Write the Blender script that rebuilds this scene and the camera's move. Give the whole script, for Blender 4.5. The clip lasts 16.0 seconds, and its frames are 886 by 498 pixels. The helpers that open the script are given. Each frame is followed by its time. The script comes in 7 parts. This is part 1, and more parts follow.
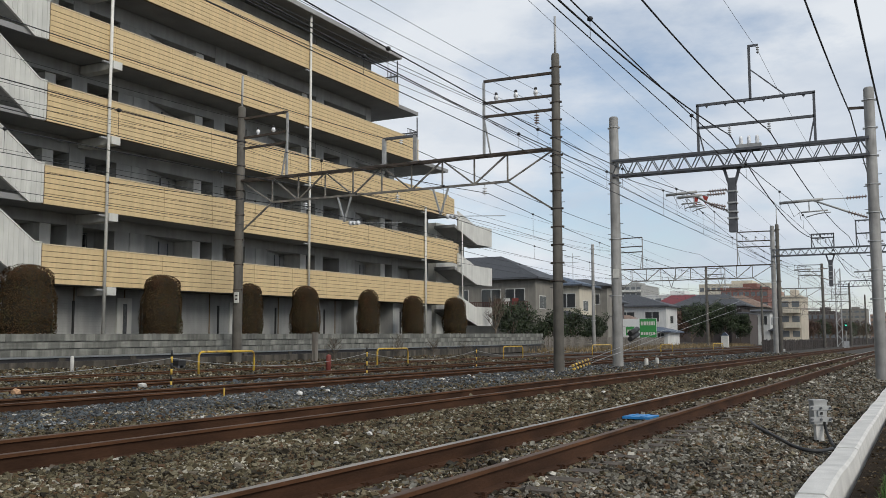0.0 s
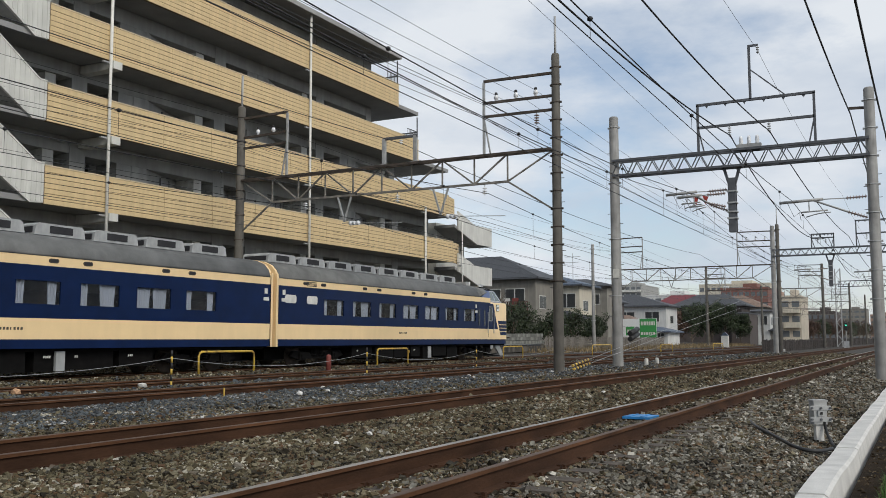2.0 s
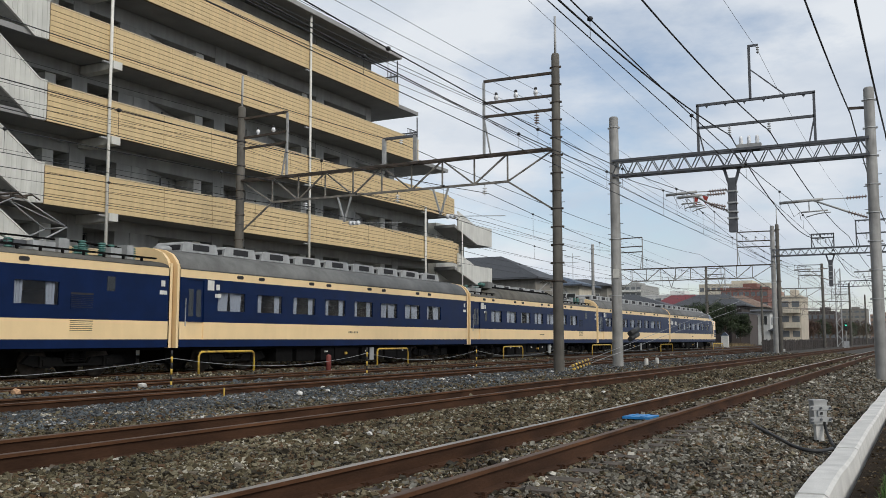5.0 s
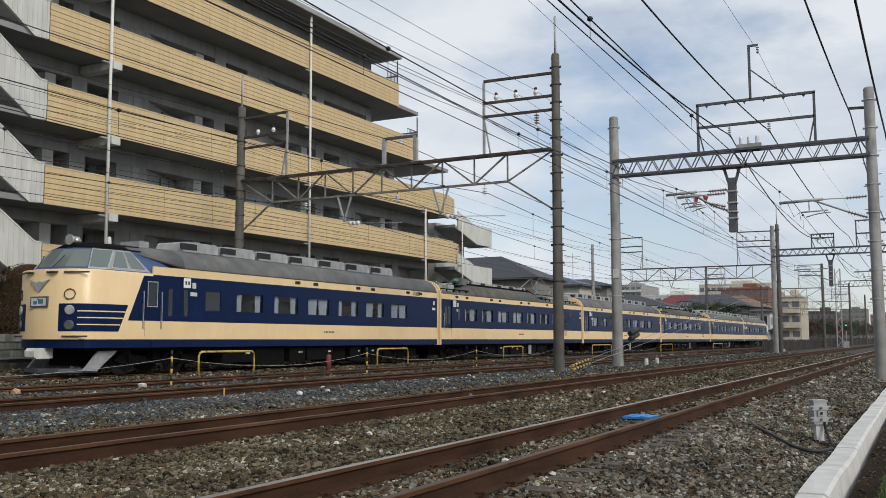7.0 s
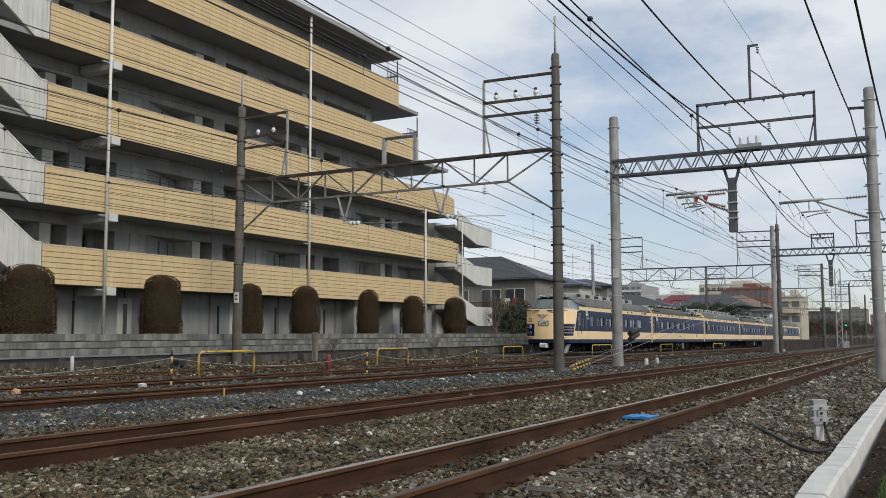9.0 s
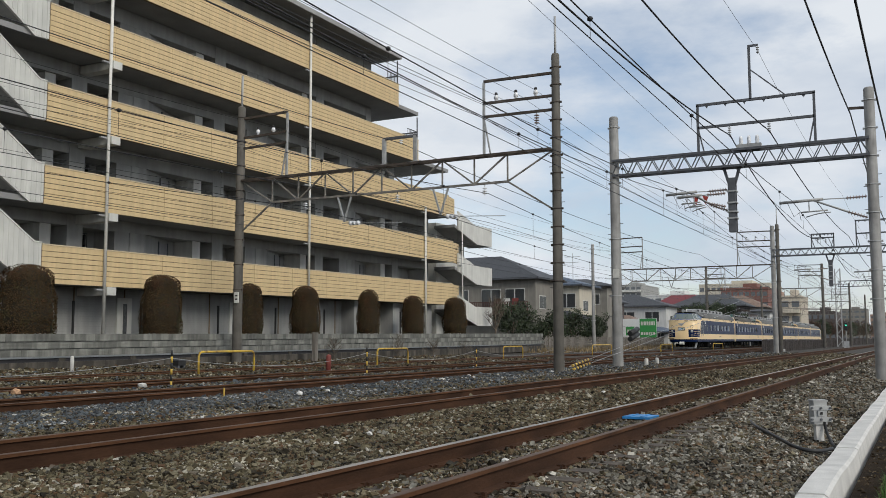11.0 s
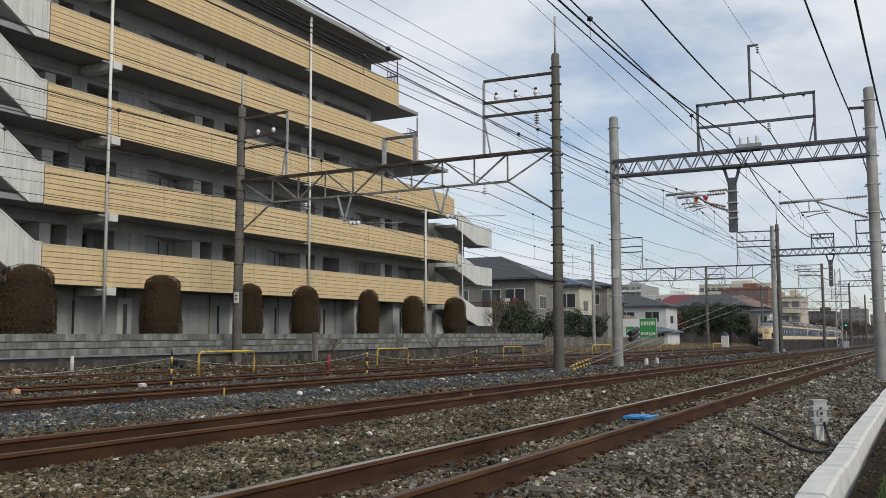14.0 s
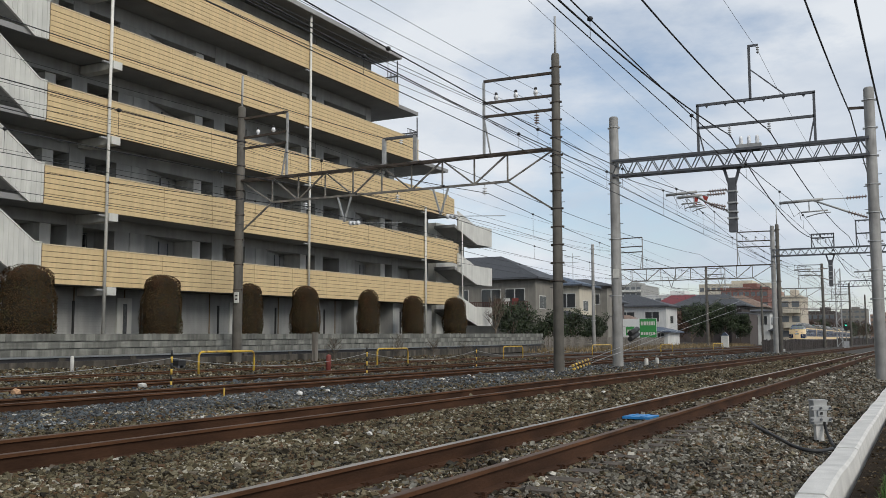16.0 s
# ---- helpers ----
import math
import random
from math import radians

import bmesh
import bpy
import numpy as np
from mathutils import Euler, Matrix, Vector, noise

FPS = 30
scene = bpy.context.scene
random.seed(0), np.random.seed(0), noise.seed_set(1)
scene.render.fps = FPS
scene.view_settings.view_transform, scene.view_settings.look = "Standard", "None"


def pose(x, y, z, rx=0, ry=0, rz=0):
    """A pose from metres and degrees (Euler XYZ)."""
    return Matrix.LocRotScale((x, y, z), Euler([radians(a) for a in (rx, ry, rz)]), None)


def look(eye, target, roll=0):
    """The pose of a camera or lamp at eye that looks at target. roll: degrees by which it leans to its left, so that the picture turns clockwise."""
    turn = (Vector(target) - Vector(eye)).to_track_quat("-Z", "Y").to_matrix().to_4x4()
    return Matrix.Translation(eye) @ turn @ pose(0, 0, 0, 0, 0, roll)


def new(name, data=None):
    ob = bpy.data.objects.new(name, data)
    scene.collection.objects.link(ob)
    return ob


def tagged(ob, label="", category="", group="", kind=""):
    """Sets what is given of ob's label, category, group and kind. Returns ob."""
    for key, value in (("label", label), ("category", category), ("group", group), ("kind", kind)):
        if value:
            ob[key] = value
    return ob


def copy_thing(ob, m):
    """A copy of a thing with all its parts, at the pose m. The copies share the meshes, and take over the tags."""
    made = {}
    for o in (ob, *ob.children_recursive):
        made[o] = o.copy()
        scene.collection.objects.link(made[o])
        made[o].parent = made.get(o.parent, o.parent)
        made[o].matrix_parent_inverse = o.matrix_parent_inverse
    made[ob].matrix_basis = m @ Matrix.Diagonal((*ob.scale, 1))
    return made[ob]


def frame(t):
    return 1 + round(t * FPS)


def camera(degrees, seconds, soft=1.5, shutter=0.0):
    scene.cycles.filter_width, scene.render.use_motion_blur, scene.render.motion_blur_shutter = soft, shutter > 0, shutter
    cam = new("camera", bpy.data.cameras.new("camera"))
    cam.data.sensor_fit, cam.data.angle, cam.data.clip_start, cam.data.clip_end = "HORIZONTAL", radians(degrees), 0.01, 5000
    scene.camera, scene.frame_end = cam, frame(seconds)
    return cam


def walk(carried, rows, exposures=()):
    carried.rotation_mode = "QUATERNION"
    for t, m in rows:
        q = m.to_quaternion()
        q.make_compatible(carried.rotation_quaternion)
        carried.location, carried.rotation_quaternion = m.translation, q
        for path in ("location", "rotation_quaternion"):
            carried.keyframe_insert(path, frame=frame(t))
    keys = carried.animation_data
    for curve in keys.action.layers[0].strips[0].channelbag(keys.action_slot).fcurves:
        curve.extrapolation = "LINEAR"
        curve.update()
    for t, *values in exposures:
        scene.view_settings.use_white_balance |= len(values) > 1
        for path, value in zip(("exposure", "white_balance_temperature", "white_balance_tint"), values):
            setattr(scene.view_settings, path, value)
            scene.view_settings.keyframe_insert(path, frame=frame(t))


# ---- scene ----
cam = camera(51.93, 16.0, soft=0.7)
EYE = pose(0, 0, 1.045, 95.66, 0, -62.12)
walk(cam, [(0, EYE), (16, EYE)], exposures=[(0, 0.0), (16, 0.0)])

# ---- world and light ----
world = bpy.data.worlds.new("sky")
scene.world = world
world.use_nodes = True


def build_sky():
    nt = world.node_tree
    n, l = nt.nodes, nt.links
    n.clear()
    out = n.new("ShaderNodeOutputWorld")
    sky = n.new("ShaderNodeTexSky")
    sky.sky_type = "NISHITA"
    sky.sun_disc = False
    sky.sun_elevation = radians(35)
    sky.sun_rotation = radians(200)
    bg = n.new("ShaderNodeBackground")
    bg.inputs["Strength"].default_value = 0.14
    l.new(sky.outputs["Color"], bg.inputs["Color"])
    tc = n.new("ShaderNodeTexCoord")
    mp = n.new("ShaderNodeMapping")
    mp.inputs["Scale"].default_value = (1.0, 1.0, 2.6)
    mp.inputs["Location"].default_value = (0.35, 0.2, 0.1)
    l.new(tc.outputs["Generated"], mp.inputs["Vector"])
    no = n.new("ShaderNodeTexNoise")
    no.inputs["Scale"].default_value = 3.1
    no.inputs["Detail"].default_value = 7
    no.inputs["Roughness"].default_value = 0.6
    l.new(mp.outputs["Vector"], no.inputs["Vector"])
    ra = n.new("ShaderNodeValToRGB")
    ra.color_ramp.elements[0].position, ra.color_ramp.elements[1].position = 0.27, 0.53
    l.new(no.outputs["Fac"], ra.inputs["Fac"])
    no2 = n.new("ShaderNodeTexNoise")
    no2.inputs["Scale"].default_value = 5.5
    no2.inputs["Detail"].default_value = 6
    l.new(mp.outputs["Vector"], no2.inputs["Vector"])
    ra2 = n.new("ShaderNodeValToRGB")
    ra2.color_ramp.elements[0].position, ra2.color_ramp.elements[1].position = 0.36, 0.62
    ra2.color_ramp.elements[0].color = (0.55, 0.62, 0.72, 1)
    ra2.color_ramp.elements[1].color = (0.76, 0.80, 0.85, 1)
    l.new(no2.outputs["Fac"], ra2.inputs["Fac"])
    bg2 = n.new("ShaderNodeBackground")
    bg2.inputs["Strength"].default_value = 1.01
    l.new(ra2.outputs["Color"], bg2.inputs["Color"])
    mx = n.new("ShaderNodeMixShader")
    l.new(ra.outputs["Color"], mx.inputs["Fac"])
    l.new(bg.outputs["Background"], mx.inputs[1])
    l.new(bg2.outputs["Background"], mx.inputs[2])
    l.new(mx.outputs["Shader"], out.inputs["Surface"])


build_sky()
sun = new("sun", bpy.data.lights.new("sun", "SUN"))
sun.data.energy, sun.data.angle, sun.data.color = 1.95, radians(24), (1.0, 0.95, 0.86)
sun.matrix_world = look((0, 0, 60), (20, 37, 60 - 30))


# ---- materials ----
def material(name, color, rough=0.7, metal=0.0, var=0.15, scale=6.0, fine=60.0, bump=0.0, dark=None, isl=0.0, stretch=(1, 1, 1), stain=0.0, spec=0.5):
    """A surface with colour variation at two scales, optional streaks and fine relief."""
    m = bpy.data.materials.new(name)
    m.use_nodes = True
    nt = m.node_tree
    n, l = nt.nodes, nt.links
    b = n["Principled BSDF"]
    b.inputs["Metallic"].default_value = metal
    b.inputs["Specular IOR Level"].default_value = spec
    tc = n.new("ShaderNodeTexCoord")
    mp = n.new("ShaderNodeMapping")
    mp.inputs["Scale"].default_value = stretch
    l.new(tc.outputs["Object"], mp.inputs["Vector"])
    a = n.new("ShaderNodeTexNoise")
    a.inputs["Scale"].default_value, a.inputs["Detail"].default_value = scale, 5
    f = n.new("ShaderNodeTexNoise")
    f.inputs["Scale"].default_value, f.inputs["Detail"].default_value = fine, 3
    l.new(mp.outputs["Vector"], a.inputs["Vector"])
    l.new(mp.outputs["Vector"], f.inputs["Vector"])
    d = dark if dark else tuple(c * (1 - 2 * var) for c in color)
    lt = tuple(min(1, c * (1 + var)) for c in color)
    r = n.new("ShaderNodeValToRGB")
    r.color_ramp.elements[0].position, r.color_ramp.elements[1].position = 0.3, 0.68
    r.color_ramp.elements[0].color, r.color_ramp.elements[1].color = (*d, 1), (*lt, 1)
    l.new(a.outputs["Fac"], r.inputs["Fac"])
    hs = n.new("ShaderNodeHueSaturation")
    l.new(r.outputs["Color"], hs.inputs["Color"])
    mr = n.new("ShaderNodeMapRange")
    mr.inputs["To Min"].default_value, mr.inputs["To Max"].default_value = 1 - var, 1 + var
    l.new(f.outputs["Fac"], mr.inputs["Value"])
    if isl:
        g = n.new("ShaderNodeNewGeometry")
        mi = n.new("ShaderNodeMapRange")
        mi.inputs["To Min"].default_value, mi.inputs["To Max"].default_value = 1 - isl, 1 + isl
        l.new(g.outputs["Random Per Island"], mi.inputs["Value"])
        mu = n.new("ShaderNodeMath")
        mu.operation = "MULTIPLY"
        l.new(mi.outputs["Result"], mu.inputs[0])
        l.new(mr.outputs["Result"], mu.inputs[1])
        l.new(mu.outputs["Value"], hs.inputs["Value"])
    else:
        l.new(mr.outputs["Result"], hs.inputs["Value"])
    col = hs.outputs["Color"]
    if stain:
        sm = n.new("ShaderNodeMapping")
        sm.inputs["Scale"].default_value = (1.0, 1.0, 0.12)
        l.new(tc.outputs["Object"], sm.inputs["Vector"])
        sn = n.new("ShaderNodeTexNoise")
        sn.inputs["Scale"].default_value, sn.inputs["Detail"].default_value = 3.5, 6
        l.new(sm.outputs["Vector"], sn.inputs["Vector"])
        sr = n.new("ShaderNodeValToRGB")
        sr.color_ramp.elements[0].position, sr.color_ramp.elements[1].position = 0.42, 0.62
        v = 1 - stain
        sr.color_ramp.elements[0].color, sr.color_ramp.elements[1].color = (v, v, v, 1), (1, 1, 1, 1)
        l.new(sn.outputs["Fac"], sr.inputs["Fac"])
        mm = n.new("ShaderNodeMix")
        mm.data_type, mm.blend_type = "RGBA", "MULTIPLY"
        mm.inputs["Factor"].default_value = 1.0
        l.new(col, mm.inputs["A"])
        l.new(sr.outputs["Color"], mm.inputs["B"])
        col = mm.outputs["Result"]
    l.new(col, b.inputs["Base Color"])
    rr = n.new("ShaderNodeMapRange")
    rr.inputs["To Min"].default_value, rr.inputs["To Max"].default_value = max(0.02, rough - 0.1), min(1, rough + 0.1)
    l.new(a.outputs["Fac"], rr.inputs["Value"])
    l.new(rr.outputs["Result"], b.inputs["Roughness"])
    if bump:
        bp = n.new("ShaderNodeBump")
        bp.inputs["Strength"].default_value, bp.inputs["Distance"].default_value = bump, 0.02
        l.new(f.outputs["Fac"], bp.inputs["Height"])
        l.new(bp.outputs["Normal"], b.inputs["Normal"])
    return m


def glass(name, tint, alpha, rough=0.05):
    """Thin glass: partly see-through, partly a glossy dark sheet."""
    m = bpy.data.materials.new(name)
    m.use_nodes = True
    nt = m.node_tree
    n, l = nt.nodes, nt.links
    b = n["Principled BSDF"]
    b.inputs["Base Color"].default_value = (*tint, 1)
    b.inputs["Roughness"].default_value = rough
    t = n.new("ShaderNodeBsdfTransparent")
    mx = n.new("ShaderNodeMixShader")
    mx.inputs["Fac"].default_value = alpha
    l.new(t.outputs["BSDF"], mx.inputs[1])
    l.new(b.outputs["BSDF"], mx.inputs[2])
    l.new(mx.outputs["Shader"], n["Material Output"].inputs["Surface"])
    return m


def palette(name, stops):
    """Loose pieces, each with a colour of its own from a ramp."""
    m = material(name, (0.2, 0.2, 0.2), 0.85, spec=0.25)
    nt = m.node_tree
    n, l = nt.nodes, nt.links
    g = n.new("ShaderNodeNewGeometry")
    r = n.new("ShaderNodeValToRGB")
    e = r.color_ramp.elements
    e[0].position, e[0].color = stops[0][0], (*stops[0][1], 1)
    e[1].position, e[1].color = stops[-1][0], (*stops[-1][1], 1)
    for p, c in stops[1:-1]:
        k = e.new(p)
        k.color = (*c, 1)
    tc = n.new("ShaderNodeTexCoord")
    no = n.new("ShaderNodeTexNoise")
    no.inputs["Scale"].default_value, no.inputs["Detail"].default_value = 0.7, 5
    l.new(tc.outputs["Object"], no.inputs["Vector"])
    pt = n.new("ShaderNodeTexNoise")
    pt.inputs["Scale"].default_value, pt.inputs["Detail"].default_value = 1.1, 4
    l.new(tc.outputs["Object"], pt.inputs["Vector"])
    sh = n.new("ShaderNodeMapRange")
    sh.inputs["From Min"].default_value, sh.inputs["From Max"].default_value = 0.3, 0.7
    sh.inputs["To Min"].default_value, sh.inputs["To Max"].default_value = -0.22, 0.2
    l.new(pt.outputs["Fac"], sh.inputs["Value"])
    sm = n.new("ShaderNodeMath")
    sm.operation = "ADD"
    l.new(g.outputs["Random Per Island"], sm.inputs[0])
    l.new(sh.outputs["Result"], sm.inputs[1])
    l.new(sm.outputs["Value"], r.inputs["Fac"])
    fi = n.new("ShaderNodeTexNoise")
    fi.inputs["Scale"].default_value = 90
    l.new(tc.outputs["Object"], fi.inputs["Vector"])
    ad = n.new("ShaderNodeMath")
    ad.operation = "ADD"
    l.new(no.outputs["Fac"], ad.inputs[0])
    l.new(fi.outputs["Fac"], ad.inputs[1])
    mr = n.new("ShaderNodeMapRange")
    mr.inputs["From Min"].default_value, mr.inputs["From Max"].default_value = 0.6, 1.4
    mr.inputs["To Min"].default_value, mr.inputs["To Max"].default_value = 0.42, 1.25
    l.new(ad.outputs["Value"], mr.inputs["Value"])
    hs = n.new("ShaderNodeHueSaturation")
    l.new(r.outputs["Color"], hs.inputs["Color"])
    l.new(mr.outputs["Result"], hs.inputs["Value"])
    l.new(hs.outputs["Color"], n["Principled BSDF"].inputs["Base Color"])
    return m


M = {}
# ground sheet darker than the stones: shade in the gaps between them, put into colour
M["ballast"] = material("ballast", (0.040, 0.033, 0.024), 0.9, var=0.3, scale=1.2, fine=30, bump=0.8)
M["stone"] = palette("stone", ((0.0, (0.014, 0.011, 0.006)), (0.2, (0.046, 0.036, 0.020)), (0.42, (0.102, 0.086, 0.048)), (0.58, (0.092, 0.048, 0.023)), (0.7, (0.125, 0.105, 0.064)), (0.88, (0.180, 0.155, 0.098)), (0.98, (0.205, 0.175, 0.115)), (1.0, (0.399, 0.370, 0.293))))
M["stone_grey"] = palette("stone_grey", ((0.0, (0.028, 0.024, 0.018)), (0.22, (0.085, 0.075, 0.055)), (0.45, (0.155, 0.145, 0.118)), (0.6, (0.145, 0.088, 0.048)), (0.72, (0.20, 0.19, 0.16)), (0.9, (0.28, 0.265, 0.22)), (1.0, (0.48, 0.45, 0.39))))
M["stone_blue"] = palette("stone_blue", ((0.0, (0.025, 0.027, 0.03)), (0.3, (0.068, 0.078, 0.086)), (0.6, (0.105, 0.119, 0.126)), (0.8, (0.085, 0.070, 0.052)), (0.93, (0.17, 0.182, 0.185)), (0.985, (0.40, 0.40, 0.39))))
M["rail"] = material("rail", (0.055, 0.027, 0.015), 0.85, 0.0, var=0.25, scale=4, fine=60, bump=0.2, stretch=(0.3, 1, 1), spec=0.15)
M["rail_flank"] = material("rail_flank", (0.098, 0.046, 0.023), 0.85, 0.0, var=0.28, scale=4, fine=60, bump=0.2, stretch=(0.3, 1, 1), spec=0.15)
M["rail_head"] = material("rail_head", (0.34, 0.31, 0.28), 0.42, 0.6, var=0.15, scale=3, fine=40, stretch=(0.1, 1, 1))
M["rail_dull"] = material("rail_dull", (0.10, 0.062, 0.042), 0.7, 0.15, var=0.2, scale=3, fine=40, stretch=(0.1, 1, 1))
M["sleeper"] = material("sleeper", (0.085, 0.068, 0.052), 0.9, var=0.2, scale=4, fine=50, bump=0.3)
M["concrete"] = material("concrete", (0.22, 0.217, 0.20), 0.85, var=0.14, scale=2, fine=40, bump=0.2, stain=0.5)
M["pole"] = material("pole", (0.33, 0.325, 0.31), 0.8, var=0.12, scale=2, fine=50, bump=0.15, stain=0.3)
M["pole_dark"] = material("pole_dark", (0.125, 0.115, 0.098), 0.85, var=0.15, scale=2, fine=50, bump=0.15, stain=0.3)
M["steel"] = material("steel", (0.11, 0.115, 0.125), 0.6, 0.3, var=0.15, scale=3, fine=40)
M["steel_rust"] = material("steel_rust", (0.085, 0.068, 0.055), 0.8, 0.2, var=0.3, scale=3, fine=40, bump=0.2)
M["galv"] = material("galv", (0.38, 0.385, 0.38), 0.6, 0.25, var=0.12, scale=4, fine=40)
M["truss_grey"] = material("truss_grey", (0.22, 0.205, 0.18), 0.75, 0.1, var=0.25, scale=3, fine=40, bump=0.15)
M["wire"] = material("wire", (0.02, 0.02, 0.022), 0.6, 0.2, var=0.1)
M["insulator"] = material("insulator", (0.78, 0.79, 0.80), 0.25, var=0.04)
M["white_kerb"] = material("white_kerb", (0.62, 0.605, 0.57), 0.85, var=0.09, scale=2.2, fine=45, bump=0.3, stain=0.08)
M["siding"] = material("siding", (0.64, 0.485, 0.265), 0.65, var=0.05, scale=1.5, fine=60, bump=0.08, stretch=(4, 4, 0.5))
M["coping"] = material("coping", (0.60, 0.49, 0.32), 0.6, var=0.06)
M["joint"] = material("joint", (0.20, 0.145, 0.09), 0.9, var=0.1)
M["facade"] = material("facade", (0.36, 0.362, 0.345), 0.85, var=0.07, scale=1, fine=40, bump=0.1, stain=0.12)
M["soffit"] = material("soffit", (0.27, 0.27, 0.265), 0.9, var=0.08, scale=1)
M["stair_panel"] = material("stair_panel", (0.63, 0.625, 0.58), 0.7, var=0.05, scale=1, fine=40, stain=0.12)
M["door_grey"] = material("door_grey", (0.30, 0.30, 0.31), 0.5, var=0.06)
M["dark"] = material("dark", (0.022, 0.022, 0.025), 0.8, var=0.2)
M["pipe_white"] = material("pipe_white", (0.68, 0.67, 0.62), 0.5, var=0.05, stain=0.12)
M["cream"] = material("cream", (0.86, 0.635, 0.345), 0.35, var=0.025, scale=1.2, fine=20, stain=0.03)
M["navy"] = material("navy", (0.0032, 0.0135, 0.058), 0.33, var=0.10, scale=1.5, fine=20, spec=0.14)
M["navy_light"] = material("navy_light", (0.055, 0.095, 0.22), 0.35, var=0.08)
M["roof_power"] = material("roof_power", (0.125, 0.118, 0.100), 0.85, var=0.22, scale=1.1, fine=30, stain=0.15)
M["roof_grey"] = material("roof_grey", (0.15, 0.152, 0.147), 0.8, var=0.18, scale=1.3, fine=30, stain=0.08)
M["unit_grey"] = material("unit_grey", (0.40, 0.41, 0.41), 0.6, var=0.1, scale=3, stain=0.2)
M["sign_white"] = material("sign_white", (0.82, 0.84, 0.84), 0.5, var=0.02)
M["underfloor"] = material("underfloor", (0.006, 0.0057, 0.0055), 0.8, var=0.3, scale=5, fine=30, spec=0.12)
M["chrome"] = material("chrome", (0.55, 0.54, 0.52), 0.3, 0.9, var=0.05)
M["curtain"] = material("curtain", (0.42, 0.47, 0.56), 0.9, var=0.06, scale=5, stretch=(6, 1, 1))
M["seat_brown"] = material("seat_brown", (0.075, 0.062, 0.056), 0.8, var=0.2)
M["interior"] = material("interior", (0.26, 0.22, 0.18), 0.8, var=0.1)
M["pane"] = glass("pane", (0.02, 0.024, 0.03), 0.2)
M["pane_dark"] = glass("pane_dark", (0.025, 0.03, 0.035), 0.8, 0.04)
M["pane_far"] = material("pane_far", (0.12, 0.13, 0.14), 0.3, var=0.1, scale=0.5)
M["yellow"] = material("yellow", (0.60, 0.40, 0.05), 0.6, var=0.15, scale=5, dark=(0.25, 0.15, 0.04))
M["black"] = material("black", (0.02, 0.02, 0.02), 0.6, var=0.2)
M["red"] = material("red", (0.40, 0.05, 0.035), 0.6, var=0.12)
M["lattice_brown"] = material("lattice_brown", (0.10, 0.05, 0.042), 0.8, var=0.15)
M["red_rust"] = material("red_rust", (0.20, 0.045, 0.035), 0.7, var=0.15)
M["green_ins"] = material("green_ins", (0.075, 0.19, 0.165), 0.4, var=0.1)
M["blue_sheet"] = material("blue_sheet", (0.03, 0.22, 0.52), 0.45, var=0.12, scale=5)
M["leaf_hedge"] = material("leaf_hedge", (0.040, 0.042, 0.017), 0.8, var=0.25, scale=1.6, fine=8, dark=(0.075, 0.036, 0.019), isl=0.35, spec=0.15)
M["leaf"] = material("leaf", (0.034, 0.050, 0.020), 0.7, var=0.25, scale=0.6, fine=8, isl=0.55)
M["leaf_red"] = material("leaf_red", (0.085, 0.05, 0.034), 0.8, var=0.2, scale=1, isl=0.5)
M["grass"] = material("grass", (0.055, 0.115, 0.022), 0.8, var=0.25, scale=2, isl=0.4)
M["dry_grass"] = material("dry_grass", (0.23, 0.17, 0.09), 0.9, var=0.2, scale=2, isl=0.4)
M["dead_leaf"] = palette("dead_leaf", ((0.0, (0.05, 0.035, 0.02)), (0.4, (0.10, 0.065, 0.035)), (0.8, (0.16, 0.12, 0.07)), (1.0, (0.28, 0.25, 0.2))))
M["bark"] = material("bark", (0.12, 0.095, 0.07), 0.9, var=0.25, scale=5, fine=40, bump=0.4)
M["soil"] = material("soil", (0.028, 0.018, 0.009), 0.95, var=0.4, scale=3, fine=40, bump=0.7, spec=0.1)

M["concrete_block"] = material("concrete_block", (0.255, 0.255, 0.225), 0.85, var=0.2, scale=1.6, fine=40, bump=0.25, stain=0.5)
M["concrete_stained"] = material("concrete_stained", (0.105, 0.092, 0.074), 0.9, var=0.25, scale=1.6, fine=40, bump=0.3, stain=0.55)
M["trough_lid"] = material("trough_lid", (0.20, 0.215, 0.22), 0.8, var=0.12, scale=1.4, fine=30, stain=0.15)
M["lime"] = material("lime", (0.34, 0.33, 0.30), 0.9, var=0.3, scale=6, fine=40)
M["leaf_bronze"] = material("leaf_bronze", (0.066, 0.030, 0.016), 0.8, var=0.25, scale=1.6, fine=8, dark=(0.045, 0.040, 0.018), isl=0.38, spec=0.15)
# pale grey-green tint: the sky mirrored in the cab glass, put into its colour
M["pane_cab_sky"] = glass("pane_cab_sky", (0.16, 0.19, 0.18), 0.93, 0.05)
M["plate_dark"] = material("plate_dark", (0.10, 0.085, 0.06), 0.8, var=0.1)
M["concrete_pale"] = material("concrete_pale", (0.36, 0.36, 0.34), 0.85, var=0.12, scale=2, fine=40, bump=0.2, stain=0.2)
M["insulator_brown"] = material("insulator_brown", (0.26, 0.20, 0.18), 0.3, var=0.1)
M["rock_orange"] = material("rock_orange", (0.55, 0.33, 0.19), 0.85, var=0.2, scale=8, fine=40, bump=0.4)
# very dark brown: shade deep between the leaves, put into the colour
M["hedge_shade"] = material("hedge_shade", (0.022, 0.020, 0.012), 0.9, var=0.3, scale=5)
M["stucco"] = material("stucco", (0.25, 0.235, 0.205), 0.9, var=0.08, scale=1, fine=30, bump=0.1, stain=0.15)
